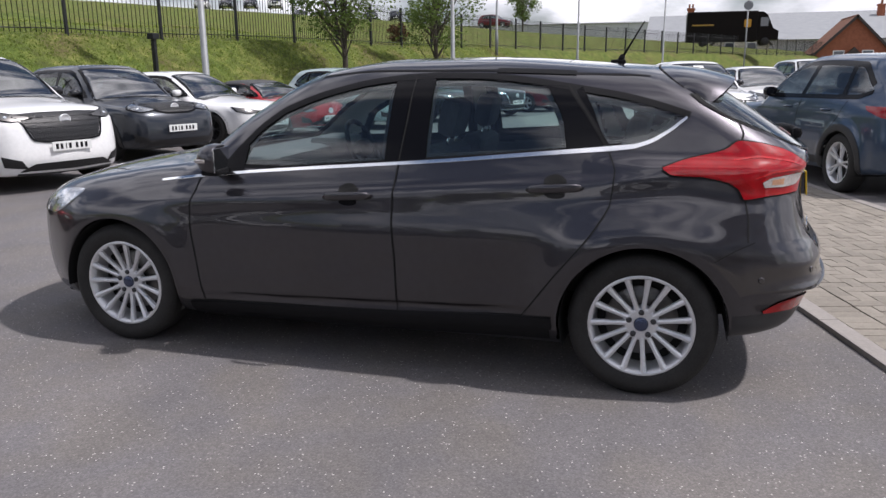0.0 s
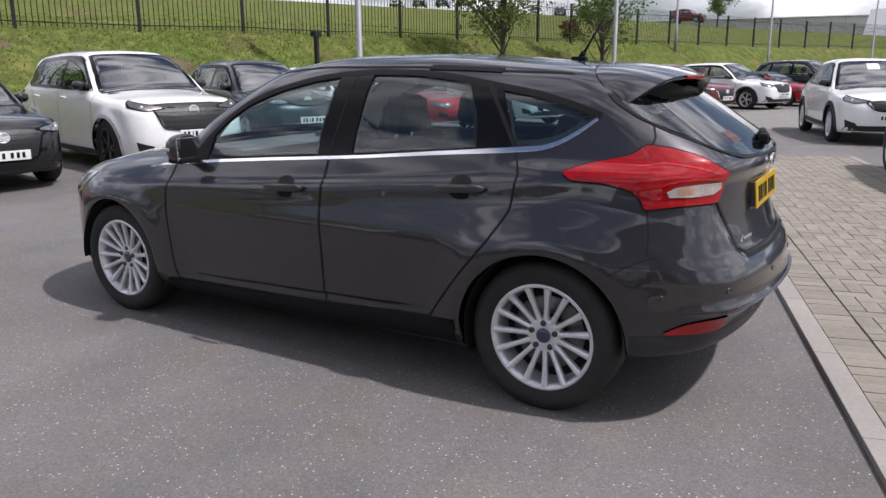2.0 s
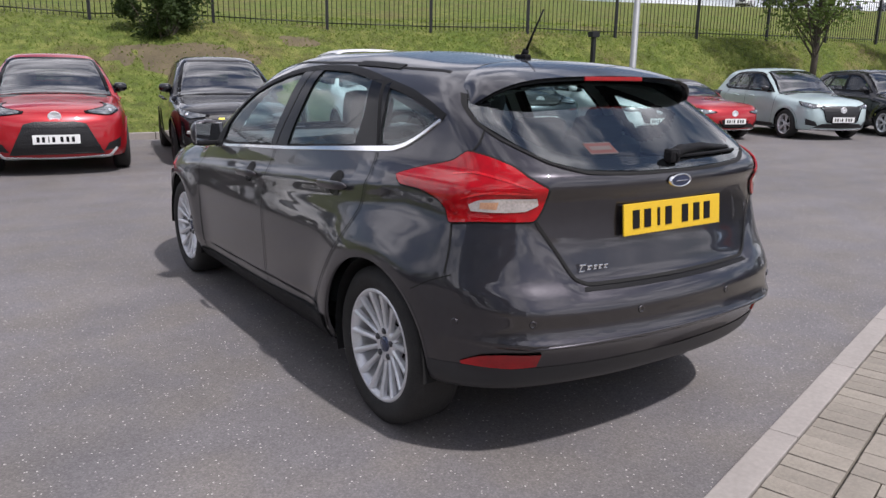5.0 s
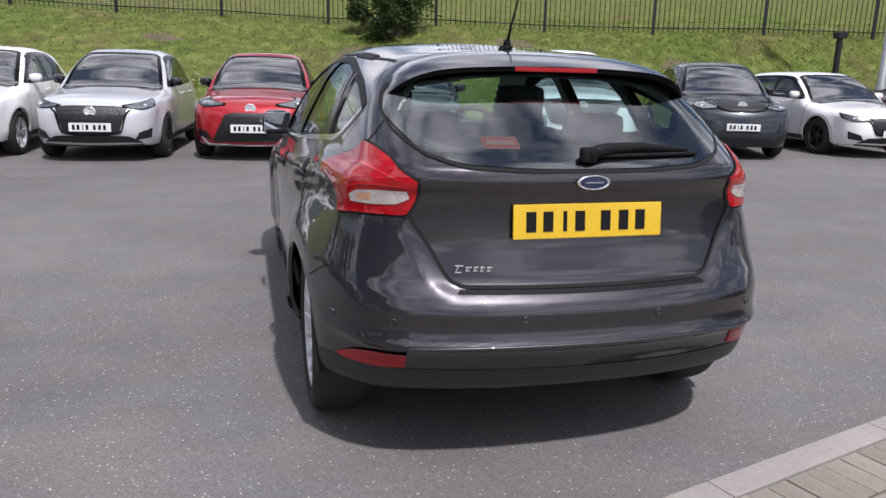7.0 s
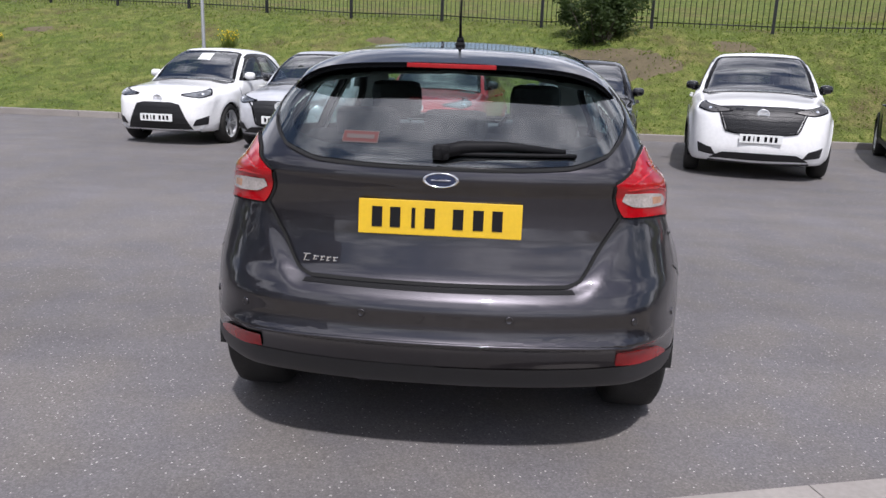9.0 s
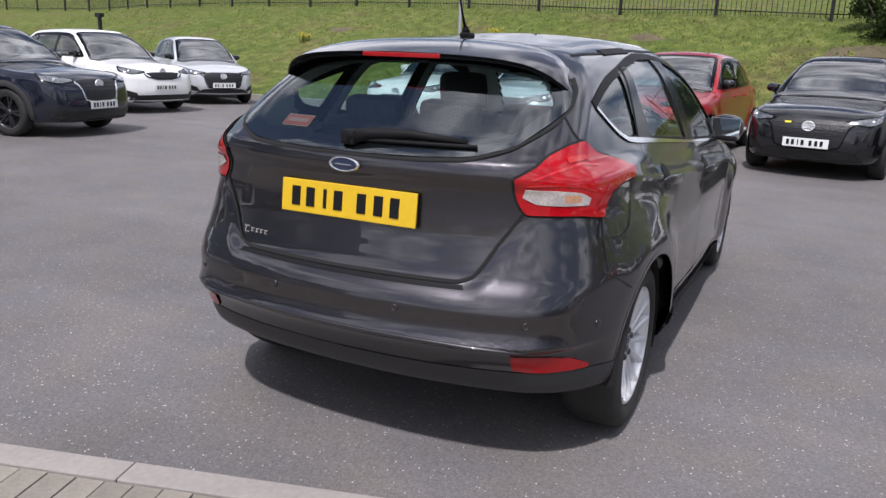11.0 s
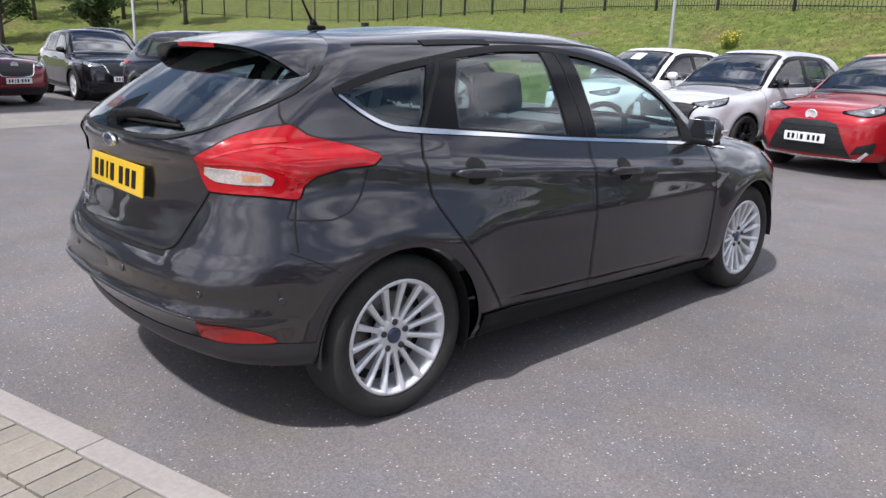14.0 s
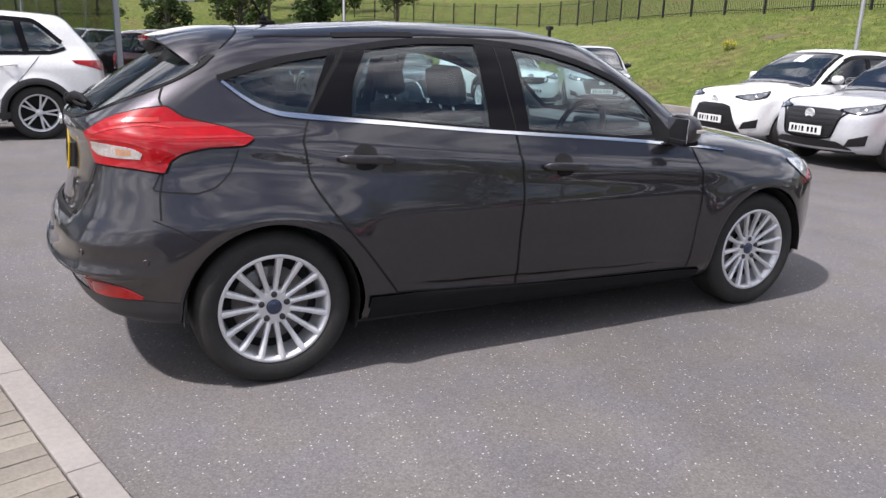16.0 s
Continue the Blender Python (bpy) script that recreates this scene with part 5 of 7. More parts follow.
    if low:
        gr = lay("grille", S.patch(ns, ((-gw * 1.05, g0), (-gw * 0.5, g0 - 0.01), (gw * 0.5, g0 - 0.01), (gw * 1.05, g0)), ((-gw * 0.66, g1 - 0.03), (-gw * 0.4, g1), (gw * 0.4, g1), (gw * 0.66, g1 - 0.03)), n=24, m=8, off=0.006, thick=0.01), GRILLE, "large black trapezoid grille")
        lay("grille_trim", S.strip(ns, ((-gw * 1.30, g0 + 0.10), (-gw * 1.08, g0 - 0.012), (0, g0 - 0.024), (gw * 1.08, g0 - 0.012), (gw * 1.30, g0 + 0.10)), 0.024, 0.012, 44, thick=0.012), ALLOY, "", gr)
    else:
        gr = lay("grille", S.patch(ns, ((-gw * 0.78, g0 + 0.03), (-gw * 0.45, g0), (gw * 0.45, g0), (gw * 0.78, g0 + 0.03)), ((-gw, g1 - 0.015), (-gw * 0.5, g1), (gw * 0.5, g1), (gw, g1 - 0.015)), n=24, m=7, off=0.006, thick=0.01), GRILLE, "black front grille")
        lay("grille_trim", S.strip(ns, ((-gw * 1.12, g1 - 0.03), (-gw * 0.98, g1 - 0.09), (-gw * 0.80, g0 + 0.02), (-gw * 0.45, g0 - 0.008), (gw * 0.45, g0 - 0.008), (gw * 0.80, g0 + 0.02), (gw * 0.98, g1 - 0.09), (gw * 1.12, g1 - 0.03)), 0.020, 0.012, 50, thick=0.012), CHROME if colour in (JET, NAVY, DEEP_RED) and not accent else BLACK_GLOSS, "", gr)
    for k in range(5):
        z = g0 + (g1 - g0) * (k + 0.7) / 5.6
        wd = gw * (1.0 - 0.30 * (k / 4) if low else 0.76 + 0.20 * (k / 4))
        lay("grille_bar", S.strip(ns, ((-wd, z), (0, z), (wd, z)), 0.010, 0.011, 14, thick=0.006), GRILLE, "", gr)
    if not low:
        lay("lower_intake", S.patch(ns, ((-0.60, 0.262), (-0.5, 0.270), (0, 0.262), (0.5, 0.270), (0.60, 0.262)), ((-0.60, 0.275), (-0.44, 0.355), (0, 0.360), (0.44, 0.355), (0.60, 0.275)), n=22, m=4, off=0.006), GRILLE)
    lay("lip", S.strip(ns, ((-0.62, 0.235), (0, 0.215), (0.62, 0.235)), 0.02, 0.010, 20, thick=0.012), CHROME if clad is False and silver_wheels else CLADDING)
    if clad:
        lay("lower_cladding", S.patch(ns, ((-hw * 0.86, 0.22), (0, 0.215), (hw * 0.86, 0.22)), ((-hw * 0.80, 0.36), (0, 0.35), (hw * 0.80, 0.36)), n=20, m=4, off=0.004), CLADDING)
    q = ns(np.array([0.0, 0.0]), np.array([plate_z, badge_z]))
    plate(car, pose(q[0][0], q[0][1] + 0.022, plate_z, 0, 0, 180))
    vv, ff = lathe(((0, 0.076), (0.012, 0.074), (0.015, 0.066), (0.010, 0.060), (0.004, 0.0)), 24)
    bd = part("badge", mesh_of("badge", vv, ff, BADGE_SILVER), None, car, "round chrome badge", Matrix.Translation((0, q[1][1] + 0.012, badge_z)) @ Matrix.Diagonal((1, 1, 0.82, 1)) @ pose(0, 0, 0, 0, 0, 90))
    bm = bmesh.new()
    for sg2 in (-1, 1):
        box(bm, 0, 0, 0, 0.008, 0.062, 0.014, 0.002, pose(0.010, sg2 * 0.030, 0.004, sg2 * 28, 0, 0))
    part("badge_wing", bm, BADGE_SILVER, bd)
    if accent:
        lay("grille_accent", S.strip(ns, ((gw * 0.45, g1 - 0.05), (gw * 0.62, g1 - 0.05)), 0.022, 0.014, 6), accent)
    # cabin
    bm = bmesh.new()
    box(bm, 0, yc - 0.10, belt - 0.12, hw * 1.5, 0.5, 0.2, 0.06)
    part("dashboard", bm, DASH, car)
    for xx in (-0.36, 0.36):
        bm = bmesh.new()
        box(bm, 0, 0, 0, 0.46, 0.13, 0.66, 0.05, pose(xx, yc - 1.25, belt - 0.20, 14, 0, 0))
        box(bm, 0, 0, 0, 0.25, 0.10, 0.18, 0.04, pose(xx, yc - 1.36, belt + 0.22, 12, 0, 0))
        part("front_seat", bm, CLOTH, car)
    bm = bmesh.new()
    box(bm, 0, yR + 1.15, belt - 0.25, hw * 1.4, 0.16, 0.62, 0.05)
    part("rear_bench", bm, CLOTH, car)
    bm = bmesh.new()
    box(bm, 0, (yF + yR) / 2, 0.28, hw * 1.5, (yF - yR) * 0.72, 0.12, 0.03)
    part("underbody", bm, DARK, car)
    if card:
        lay("price_card", S.patch(rf, ((-0.12, yc - rk * 0.55), (0.10, yc - rk * 0.55)), ((-0.12, yc - rk * 0.82), (0.10, yc - rk * 0.82)), n=4, m=4, off=0.0068), PLATE_W, "white price card on the windscreen")
    return car


def parked_wheel(parent, m, r, bright):
    """A plainer wheel: tyre, rim, five split spokes and cap."""
    w, rr = 0.205, r * 0.70
    h = w / 2
    hub = new("wheel")
    hub.parent, hub.matrix_basis = parent, m
    metal = ALLOY if bright else ALLOY_DARK
    if "tyre%.3f" % r not in WHEELS:
        v, f = lathe(((-h, rr), (-h, r - 0.03), (-h * 0.6, r), (h * 0.6, r), (h * 0.95, r - 0.025), (h, rr + 0.04), (h * 0.9, rr)), 36)
        WHEELS["tyre%.3f" % r] = mesh_of("tyre", v, f, RUBBER)
    key = "%s%.3f" % (bright, r)
    if key not in WHEELS:
        v, f = lathe(((h * 0.88, rr + 0.004), (h * 0.86, rr - 0.014), (h * 0.4, rr - 0.025), (-h * 0.5, rr - 0.03)), 36)
        rim = mesh_of("rim", v, f, metal)
        # flat near-black backing, coloured as the shade inside the wheel
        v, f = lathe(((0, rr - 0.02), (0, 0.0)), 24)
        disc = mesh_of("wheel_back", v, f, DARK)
        bm = bmesh.new()
        for k in range(10):
            a = 2 * math.pi * (k // 2) / 5 + (0.17 if k % 2 else -0.17)
            rings = []
            for q, ww, out in ((0.03, 0.030, 0.62), (rr - 0.012, 0.026, 0.84)):
                b = a if q > 0.05 else 2 * math.pi * (k // 2) / 5
                rings.append([bm.verts.new((h * (out + dx), q * math.cos(b) - ww * dw * math.sin(a), q * math.sin(b) + ww * dw * math.cos(a))) for dw, dx in ((-0.5, -0.2), (-0.35, 0), (0.35, 0), (0.5, -0.2))])
            for i in range(3):
                bm.faces.new((rings[0][i], rings[1][i], rings[1][i + 1], rings[0][i + 1]))
        me = bpy.data.meshes.new("spokes")
        bmesh.ops.recalc_face_normals(bm, faces=bm.faces)
        bm.to_mesh(me)
        bm.free()
        me.materials.append(metal)
        v, f = lathe(((h * 0.4, 0.05), (h * 0.68, 0.045), (h * 0.70, 0.0)), 16)
        WHEELS[key] = (rim, disc, me, mesh_of("centre_cap", v, f, metal))
    part("tyre", WHEELS["tyre%.3f" % r], None, hub)
    for nm, me in zip(("rim", "wheel_back", "spokes", "centre_cap"), WHEELS[key]):
        part(nm, me, None, hub)


WHEELS = {}
YELLOW_TAB = mat("yellow_tab", (0.7, 0.6, 0.02), 0.4)


def by_nose(P, bx, by, heading):
    """Centre of a car whose badge stands at (bx, by)."""
    a = math.radians(heading)
    return bx + math.sin(a) * P["yF"], by - math.cos(a) * P["yF"], heading


SUVKIT = dict(clad=True, badge_z=0.80, plate_z=0.50, grille=(0.40, 0.58, 0.84), lamp_z=0.80)
parked_car("hatch", "small_hatchback", "white small hatchback with black grille, parked nose out", ROUND_HATCH, WHITE, *by_nose(ROUND_HATCH, -4.98, 6.88, 175), badge_z=0.705, plate_z=0.42, grille=(0.52, 0.20, 0.65), lamp_z=0.775, low=True, card=True)
parked_car("hatch", "small_hatchback", "silver grey small hatchback with black wheels, parked nose out", SMALL_HATCH, SILVER, *by_nose(SMALL_HATCH, -2.99, 6.52, 174), silver_wheels=False, badge_z=0.67, plate_z=0.47, grille=(0.45, 0.38, 0.74), lamp_z=0.75)
parked_car("hatch", "small_hatchback", "bright red small hatchback with black grille, parked nose out", ROUND_HATCH, RED, *by_nose(ROUND_HATCH, -0.97, 6.48, 172), badge_z=0.73, plate_z=0.46, grille=(0.52, 0.23, 0.67), lamp_z=0.79, low=True)
parked_car("hatch", "small_hatchback", "black small hatchback with yellow grille tab, parked nose out", SMALL_HATCH, JET, *by_nose(SMALL_HATCH, 1.23, 6.18, 170), silver_wheels=False, accent=YELLOW_TAB)
parked_car("suv", "large_suv", "large white SUV with black honeycomb grille, parked nose out", BIG_SUV, WHITE, *by_nose(BIG_SUV, 3.58, 5.68, 166), badge_z=0.86, plate_z=0.545, grille=(0.54, 0.61, 0.95), lamp_z=0.905, dark_lamps=True, silver_wheels=False, accent=JET)
parked_car("suv", "crossover", "slate grey crossover with black cladding, parked nose out", COUPE_SUV, SLATE, 7.40, 8.35, 160, **{**SUVKIT, "badge_z": 0.86, "plate_z": 0.53, "grille": (0.42, 0.78, 0.93), "lamp_z": 0.845})
parked_car("hatch", "long_hatchback", "white low hatchback with black wheels, parked nose out", LONG_HATCH, WHITE, 9.84, 8.46, 174, silver_wheels=False, badge_z=0.62, plate_z=0.43, grille=(0.44, 0.40, 0.68), lamp_z=0.67, dark_lamps=True)
parked_car("sports", "roadster", "red two-seat roadster with black soft top", ROADSTER, RED, 12.0, 7.75, 165, roof=CLOTH, badge_z=0.56, plate_z=0.40, grille=(0.32, 0.28, 0.44), lamp_z=0.60)
parked_car("hatch", "small_hatchback", "pale aqua small hatchback, parked nose out", ROUND_HATCH, PALE_TEAL, 14.5, 6.75, 158)
parked_car("hatch", "small_hatchback", "black small hatchback with chrome grille edge, parked nose out", SMALL_HATCH, JET, 17.25, 5.97, 156, step=0.06, card=True)
parked_car("hatch", "small_hatchback", "dark navy small hatchback with chrome grille edge, parked nose out", SMALL_HATCH, NAVY, 19.85, 5.05, 156, step=0.06)
parked_car("hatch", "small_hatchback", "dark red small hatchback, parked nose out", SMALL_HATCH, DEEP_RED, 22.7, 4.2, 157, step=0.06)
parked_car("suv", "crossover", "white crossover with black grille, parked nose out", COMPACT_SUV, WHITE, 25.1, 2.95, 157, step=0.06, **SUVKIT)
parked_car("sports", "roadster", "red roadster at the end of the row", ROADSTER, RED, 27.9, 1.9, 156, roof=CLOTH, step=0.06, badge_z=0.56, plate_z=0.40, grille=(0.32, 0.28, 0.44), lamp_z=0.60)
parked_car("suv", "crossover", "navy SUV at the far end of the row", MID_SUV, NAVY, 30.6, 0.9, 156, step=0.06, **SUVKIT)
parked_car("suv", "crossover", "steel blue crossover with dark cladding, seen from behind", COUPE_SUV, STEEL_BLUE, 6.97, -3.65, -72.5, clad=True, group="forecourt cars", badge_z=0.80, plate_z=0.50, grille=(0.40, 0.58, 0.84), lamp_z=0.80)
parked_car("suv", "crossover", "white crossover with dark cladding on the forecourt", COUPE_SUV, WHITE, 14.2, -1.78, 106, clad=True, group="forecourt cars", badge_z=0.80, plate_z=0.50, grille=(0.40, 0.62, 0.80), lamp_z=0.80, card=True)
parked_car("hatch", "small_hatchback", "white hatchback behind the forecourt crossovers", LONG_HATCH, WHITE, 19.5, -3.6, 103, group="forecourt cars", step=0.06)
parked_car("suv", "crossover", "white SUV standing beyond the forecourt", MID_SUV, WHITE, 24.5, -5.8, 103, group="forecourt cars", step=0.06, **SUVKIT)
parked_car("suv", "crossover", "navy blue crossover with grey cladding, parked across the yard", COMPACT_SUV, NAVY, -10.2, 3.40, -82, group="yard cars", silver_wheels=False, **{**SUVKIT, "badge_z": 0.74, "plate_z": 0.45, "grille": (0.36, 0.50, 0.80), "lamp_z": 0.80})
parked_car("suv", "crossover", "white crossover with dark cladding, parked across the yard", COUPE_SUV, WHITE, -12.33, 7.25, -98, group="yard cars", **{**SUVKIT, "grille": (0.36, 0.66, 0.78)})
parked_car("hatch", "small_hatchback", "silver small hatchback beside the white crossover", SMALL_HATCH, SILVER, *by_nose(SMALL_HATCH, -10.9, 9.4, -120), group="yard cars", silver_wheels=False)
parked_car("suv", "crossover", "black crossover with grey cladding, parked across the yard", COUPE_SUV, JET, -16.6, 3.3, -92, group="yard cars", step=0.06, **SUVKIT)
parked_car("suv", "crossover", "deep red crossover, parked beside the glazed showroom", COMPACT_SUV, DEEP_RED, -16.0, 0.30, -72, group="yard cars", **SUVKIT)
parked_car("suv", "crossover", "black crossover at the back of the yard", MID_SUV, JET, -21.5, 5.2, -95, group="yard cars", step=0.06, **SUVKIT)
parked_car("suv", "mid_suv", "white SUV with silver wheels, seen from behind", MID_SUV, WHITE, -8.45, -3.72, 184, step=0.03, group="yard cars", **SUVKIT)

# ---------------------------------------------------------------- ground, bank, kerbs
def asphalt_mat():
    """Worn tarmac: stones of many greys in dark binder, a few pale chips, broad stains and long faint streaks."""
    m = mat("asphalt", (0.085, 0.082, 0.083), 0.80)
    n, l = m.node_tree.nodes, m.node_tree.links
    b, tc = n["Principled BSDF"], n.new("ShaderNodeTexCoord")

    def ramp(src, *stops):
        r = n.new("ShaderNodeMapRange")
        for k, v in zip(("From Min", "From Max", "To Min", "To Max"), stops):
            r.inputs[k].default_value = v
        l.new(src, r.inputs["Value"])
        return r.outputs["Result"]

    def noise_of(scale, detail, stretch=None):
        t = n.new("ShaderNodeTexNoise")
        t.inputs["Scale"].default_value, t.inputs["Detail"].default_value = scale, detail
        if stretch:
            mp = n.new("ShaderNodeMapping")
            mp.inputs["Scale"].default_value, mp.inputs["Rotation"].default_value = stretch, (0, 0, 0.28)
            l.new(tc.outputs["Object"], mp.inputs["Vector"])
            l.new(mp.outputs["Vector"], t.inputs["Vector"])
        else:
            l.new(tc.outputs["Object"], t.inputs["Vector"])
        return t.outputs["Fac"]

    def times(a, c):
        q = n.new("ShaderNodeMath")
        q.operation = "MULTIPLY"
        l.new(a, q.inputs[0])
        l.new(c, q.inputs[1])
        return q.outputs[0]

    def stones(scale):
        v, w = n.new("ShaderNodeTexVoronoi"), n.new("ShaderNodeTexWhiteNoise")
        v.inputs["Scale"].default_value = scale
        l.new(tc.outputs["Object"], v.inputs["Vector"])
        l.new(v.outputs["Position"], w.inputs["Vector"])
        return v.outputs["Distance"], w.outputs["Value"]

    d1, w1 = stones(125)
    d2, w2 = stones(76)
    shade = times(ramp(noise_of(0.30, 7), 0.3, 0.7, 0.84, 1.15), ramp(noise_of(1.7, 5), 0.3, 0.7, 0.90, 1.10))
    shade = times(shade, ramp(noise_of(1.0, 4, (0.25, 2.6, 1)), 0.3, 0.7, 0.93, 1.07))
    shade = times(shade, times(ramp(w1, 0, 1, 0.84, 1.18), ramp(d1, 0.15, 0.75, 1.05, 0.86)))
    hsv, mx = n.new("ShaderNodeHueSaturation"), n.new("ShaderNodeMixRGB")
    tone = n.new("ShaderNodeMixRGB")
    tone.inputs["Color1"].default_value, tone.inputs["Color2"].default_value = (0.143, 0.131, 0.123, 1), (0.137, 0.129, 0.132, 1)
    l.new(ramp(noise_of(2.2, 5), 0.40, 0.60, 0, 1), tone.inputs["Fac"])
    l.new(tone.outputs["Color"], hsv.inputs["Color"])
    mx.inputs["Color2"].default_value = (0.52, 0.50, 0.465, 1)
    chip = times(ramp(d2, 0.18, 0.34, 1, 0), ramp(w2, 0.84, 0.97, 0, 1))
    l.new(shade, hsv.inputs["Value"])
    l.new(hsv.outputs["Color"], mx.inputs["Color1"])
    l.new(chip, mx.inputs["Fac"])
    l.new(mx.outputs["Color"], b.inputs["Base Color"])
    bn = n.new("ShaderNodeBump")
    bn.inputs["Strength"].default_value, bn.inputs["Distance"].default_value = 0.45, 0.002
    l.new(ramp(d1, 0, 0.8, 1, 0), bn.inputs["Height"])
    l.new(bn.outputs["Normal"], b.inputs["Normal"])
    return m


def grass_mat():
    m = mat("rough_grass", (0.10, 0.14, 0.03), 0.9, spec=0.1)
    n, l = m.node_tree.nodes, m.node_tree.links
    b, tc = n["Principled BSDF"], n.new("ShaderNodeTexCoord")
    t1, t2, t3 = n.new("ShaderNodeTexNoise"), n.new("ShaderNodeTexNoise"), n.new("ShaderNodeTexNoise")
    for t, sc in ((t1, 0.55), (t2, 3.2), (t3, 22)):
        t.inputs["Scale"].default_value, t.inputs["Detail"].default_value = sc, 6
        l.new(tc.outputs["Object"], t.inputs["Vector"])
    r1, r2 = n.new("ShaderNodeValToRGB"), n.new("ShaderNodeValToRGB")
    for r, cols in ((r1, ((0.36, (0.135, 0.100, 0.052, 1)), (0.45, (0.118, 0.130, 0.036, 1)), (0.66, (0.078, 0.118, 0.022, 1)))), (r2, ((0.34, (0.062, 0.066, 0.027, 1)), (0.50, (0.105, 0.140, 0.032, 1)), (0.66, (0.225, 0.228, 0.072, 1))))):
        r.color_ramp.elements[0].position, r.color_ramp.elements[0].color = cols[0]
        r.color_ramp.elements[1].position, r.color_ramp.elements[1].color = cols[2]
        e = r.color_ramp.elements.new(cols[1][0])
        e.color = cols[1][1]
    mx, mx2 = n.new("ShaderNodeMixRGB"), n.new("ShaderNodeMixRGB")
    mx.inputs["Fac"].default_value = 0.5
    mx2.blend_type, mx2.inputs["Fac"].default_value = "OVERLAY", 0.75
    l.new(t1.outputs["Fac"], r1.inputs["Fac"])
    l.new(t2.outputs["Fac"], r2.inputs["Fac"])
    l.new(r1.outputs["Color"], mx.inputs["Color1"])
    l.new(r2.outputs["Color"], mx.inputs["Color2"])
    l.new(mx.outputs["Color"], mx2.inputs["Color1"])
    l.new(t3.outputs["Fac"], mx2.inputs["Color2"])
    l.new(mx2.outputs["Color"], b.inputs["Base Color"])
    bn = n.new("ShaderNodeBump")
    bn.inputs["Strength"].default_value, bn.inputs["Distance"].default_value = 0.9, 0.06
    l.new(t3.outputs["Fac"], bn.inputs["Height"])
    l.new(bn.outputs["Normal"], b.inputs["Normal"])
    return m


ASPHALT, GRASS = asphalt_mat(), grass_mat()
GRASS_BLADE = mat("grass_blade", (0.150, 0.185, 0.048), 0.75, 0, 0.35, 1.2, spec=0.15)
_n, _l = GRASS_BLADE.node_tree.nodes, GRASS_BLADE.node_tree.links
_t, _a = _n.new("ShaderNodeBsdfTranslucent"), _n.new("ShaderNodeMixShader")
_t.inputs["Color"].default_value = (0.30, 0.37, 0.09, 1)
_a.inputs["Fac"].default_value = 0.65
_l.new(_n["Principled BSDF"].outputs["BSDF"], _a.inputs[1])
_l.new(_t.outputs["BSDF"], _a.inputs[2])
_l.new(_a.outputs["Shader"], _n["Material Output"].inputs["Surface"])
KERB = mat("pale_kerb_stone", (0.275, 0.252, 0.232), 0.85, 0, 0.10, 5, 0.15, 120, vary=0.06)
PAVER = mat("buff_block_paver", (0.235, 0.210, 0.175), 0.85, 0, 0.14, 8, 0.25, 140, vary=0.13)
JOINT = mat("dark_joint_sand", (0.11, 0.10, 0.085), 0.95, 0, 0.3, 20)
PALE_TARMAC = mat("worn_pale_tarmac", (0.20, 0.19, 0.175), 0.9, 0, 0.2, 3, 0.2, 200)

bm = bmesh.new()
bmesh.ops.create_grid(bm, x_segments=2, y_segments=2, size=900)
tagged(part("ground", bm, ASPHALT, None), "grey asphalt yard with pale stone chips", "ground", kind="structure")

ST = ((-70, -14, -88, -16, 4.4, 0.14), (-60, 11, -70, 25, 3.9, 0.15), (-45, 14, -45, 30.2, 3.0, 0.15), (-28, 12.6, -28, 25.3, 3.05, 0.13), (-12, 11.5, -12, 20.7, 2.84, 0.13), (-1, 11.0, -1, 17.5, 2.47, 0.13), (7, 10.95, 7.7, 14.8, 2.33, 0.13),
      (12, 10.1, 13.4, 13.15, 2.36, 0.13), (20, 8.5, 20, 11.5, 2.40, 0.13), (29, 7.2, 30, 10.4, 2.48, 0.13), (37, 5.0, 38, 8.2, 2.58, 0.13), (45, 2.2, 46, 5.4, 2.55, 0.13), (90, -19, 91, -15.5, 2.6, 0.12), (160, -55, 162, -50, 2.0, 0.06))
_s = np.arange(len(ST))
_c = [pchip(_s, [r[i] for r in ST]) for i in range(6)]


def bank_point(s, d):
    """A point of the bank: d 0 at the kerb, 1 at the fence, beyond it metres past the fence divided by 10."""
    kx, ky, fx, fy, fz, sl = (float(c(s)) for c in _c)
    ds = 0.02
    tx, ty = float(_c[2](s + ds) - _c[2](s - ds)), float(_c[3](s + ds) - _c[3](s - ds))
    ln = math.hypot(tx, ty)
    nx, ny = -ty / ln, tx / ln
    if d <= 1:
        e = d * d * (3 - 2 * d) * 0.35 + d * 0.65
        p = Vector((kx + (fx - kx) * d, ky + (fy - ky) * d, 0.10 + (fz - 0.10) * e))
    else:
        m = (d - 1) * 10
        p = Vector((fx + nx * m, fy + ny * m, fz + sl * m * (1 - m / 400)))
    k = min(1, 6 * abs(d)) if d < 1 else 1
    p.z += k * (0.05 * noise.noise(p * 0.35) + 0.035 * noise.noise(p * 1.3) + (0.5 * noise.noise(p * 0.03) if d > 1.2 else 0))
    return p


ds = list(np.linspace(0, 1, 15)) + [1.03, 1.1, 1.2, 1.4, 1.7, 2.1, 2.7, 3.5, 4.6, 6, 8, 11, 15, 20]
ss = np.linspace(0, len(ST) - 1, 330)
bv = [bank_point(s, d) for s in ss for d in ds]
nd = len(ds)
bf = [(i * nd + j, (i + 1) * nd + j, (i + 1) * nd + j + 1, i * nd + j + 1) for i in range(len(ss) - 1) for j in range(nd - 1)]
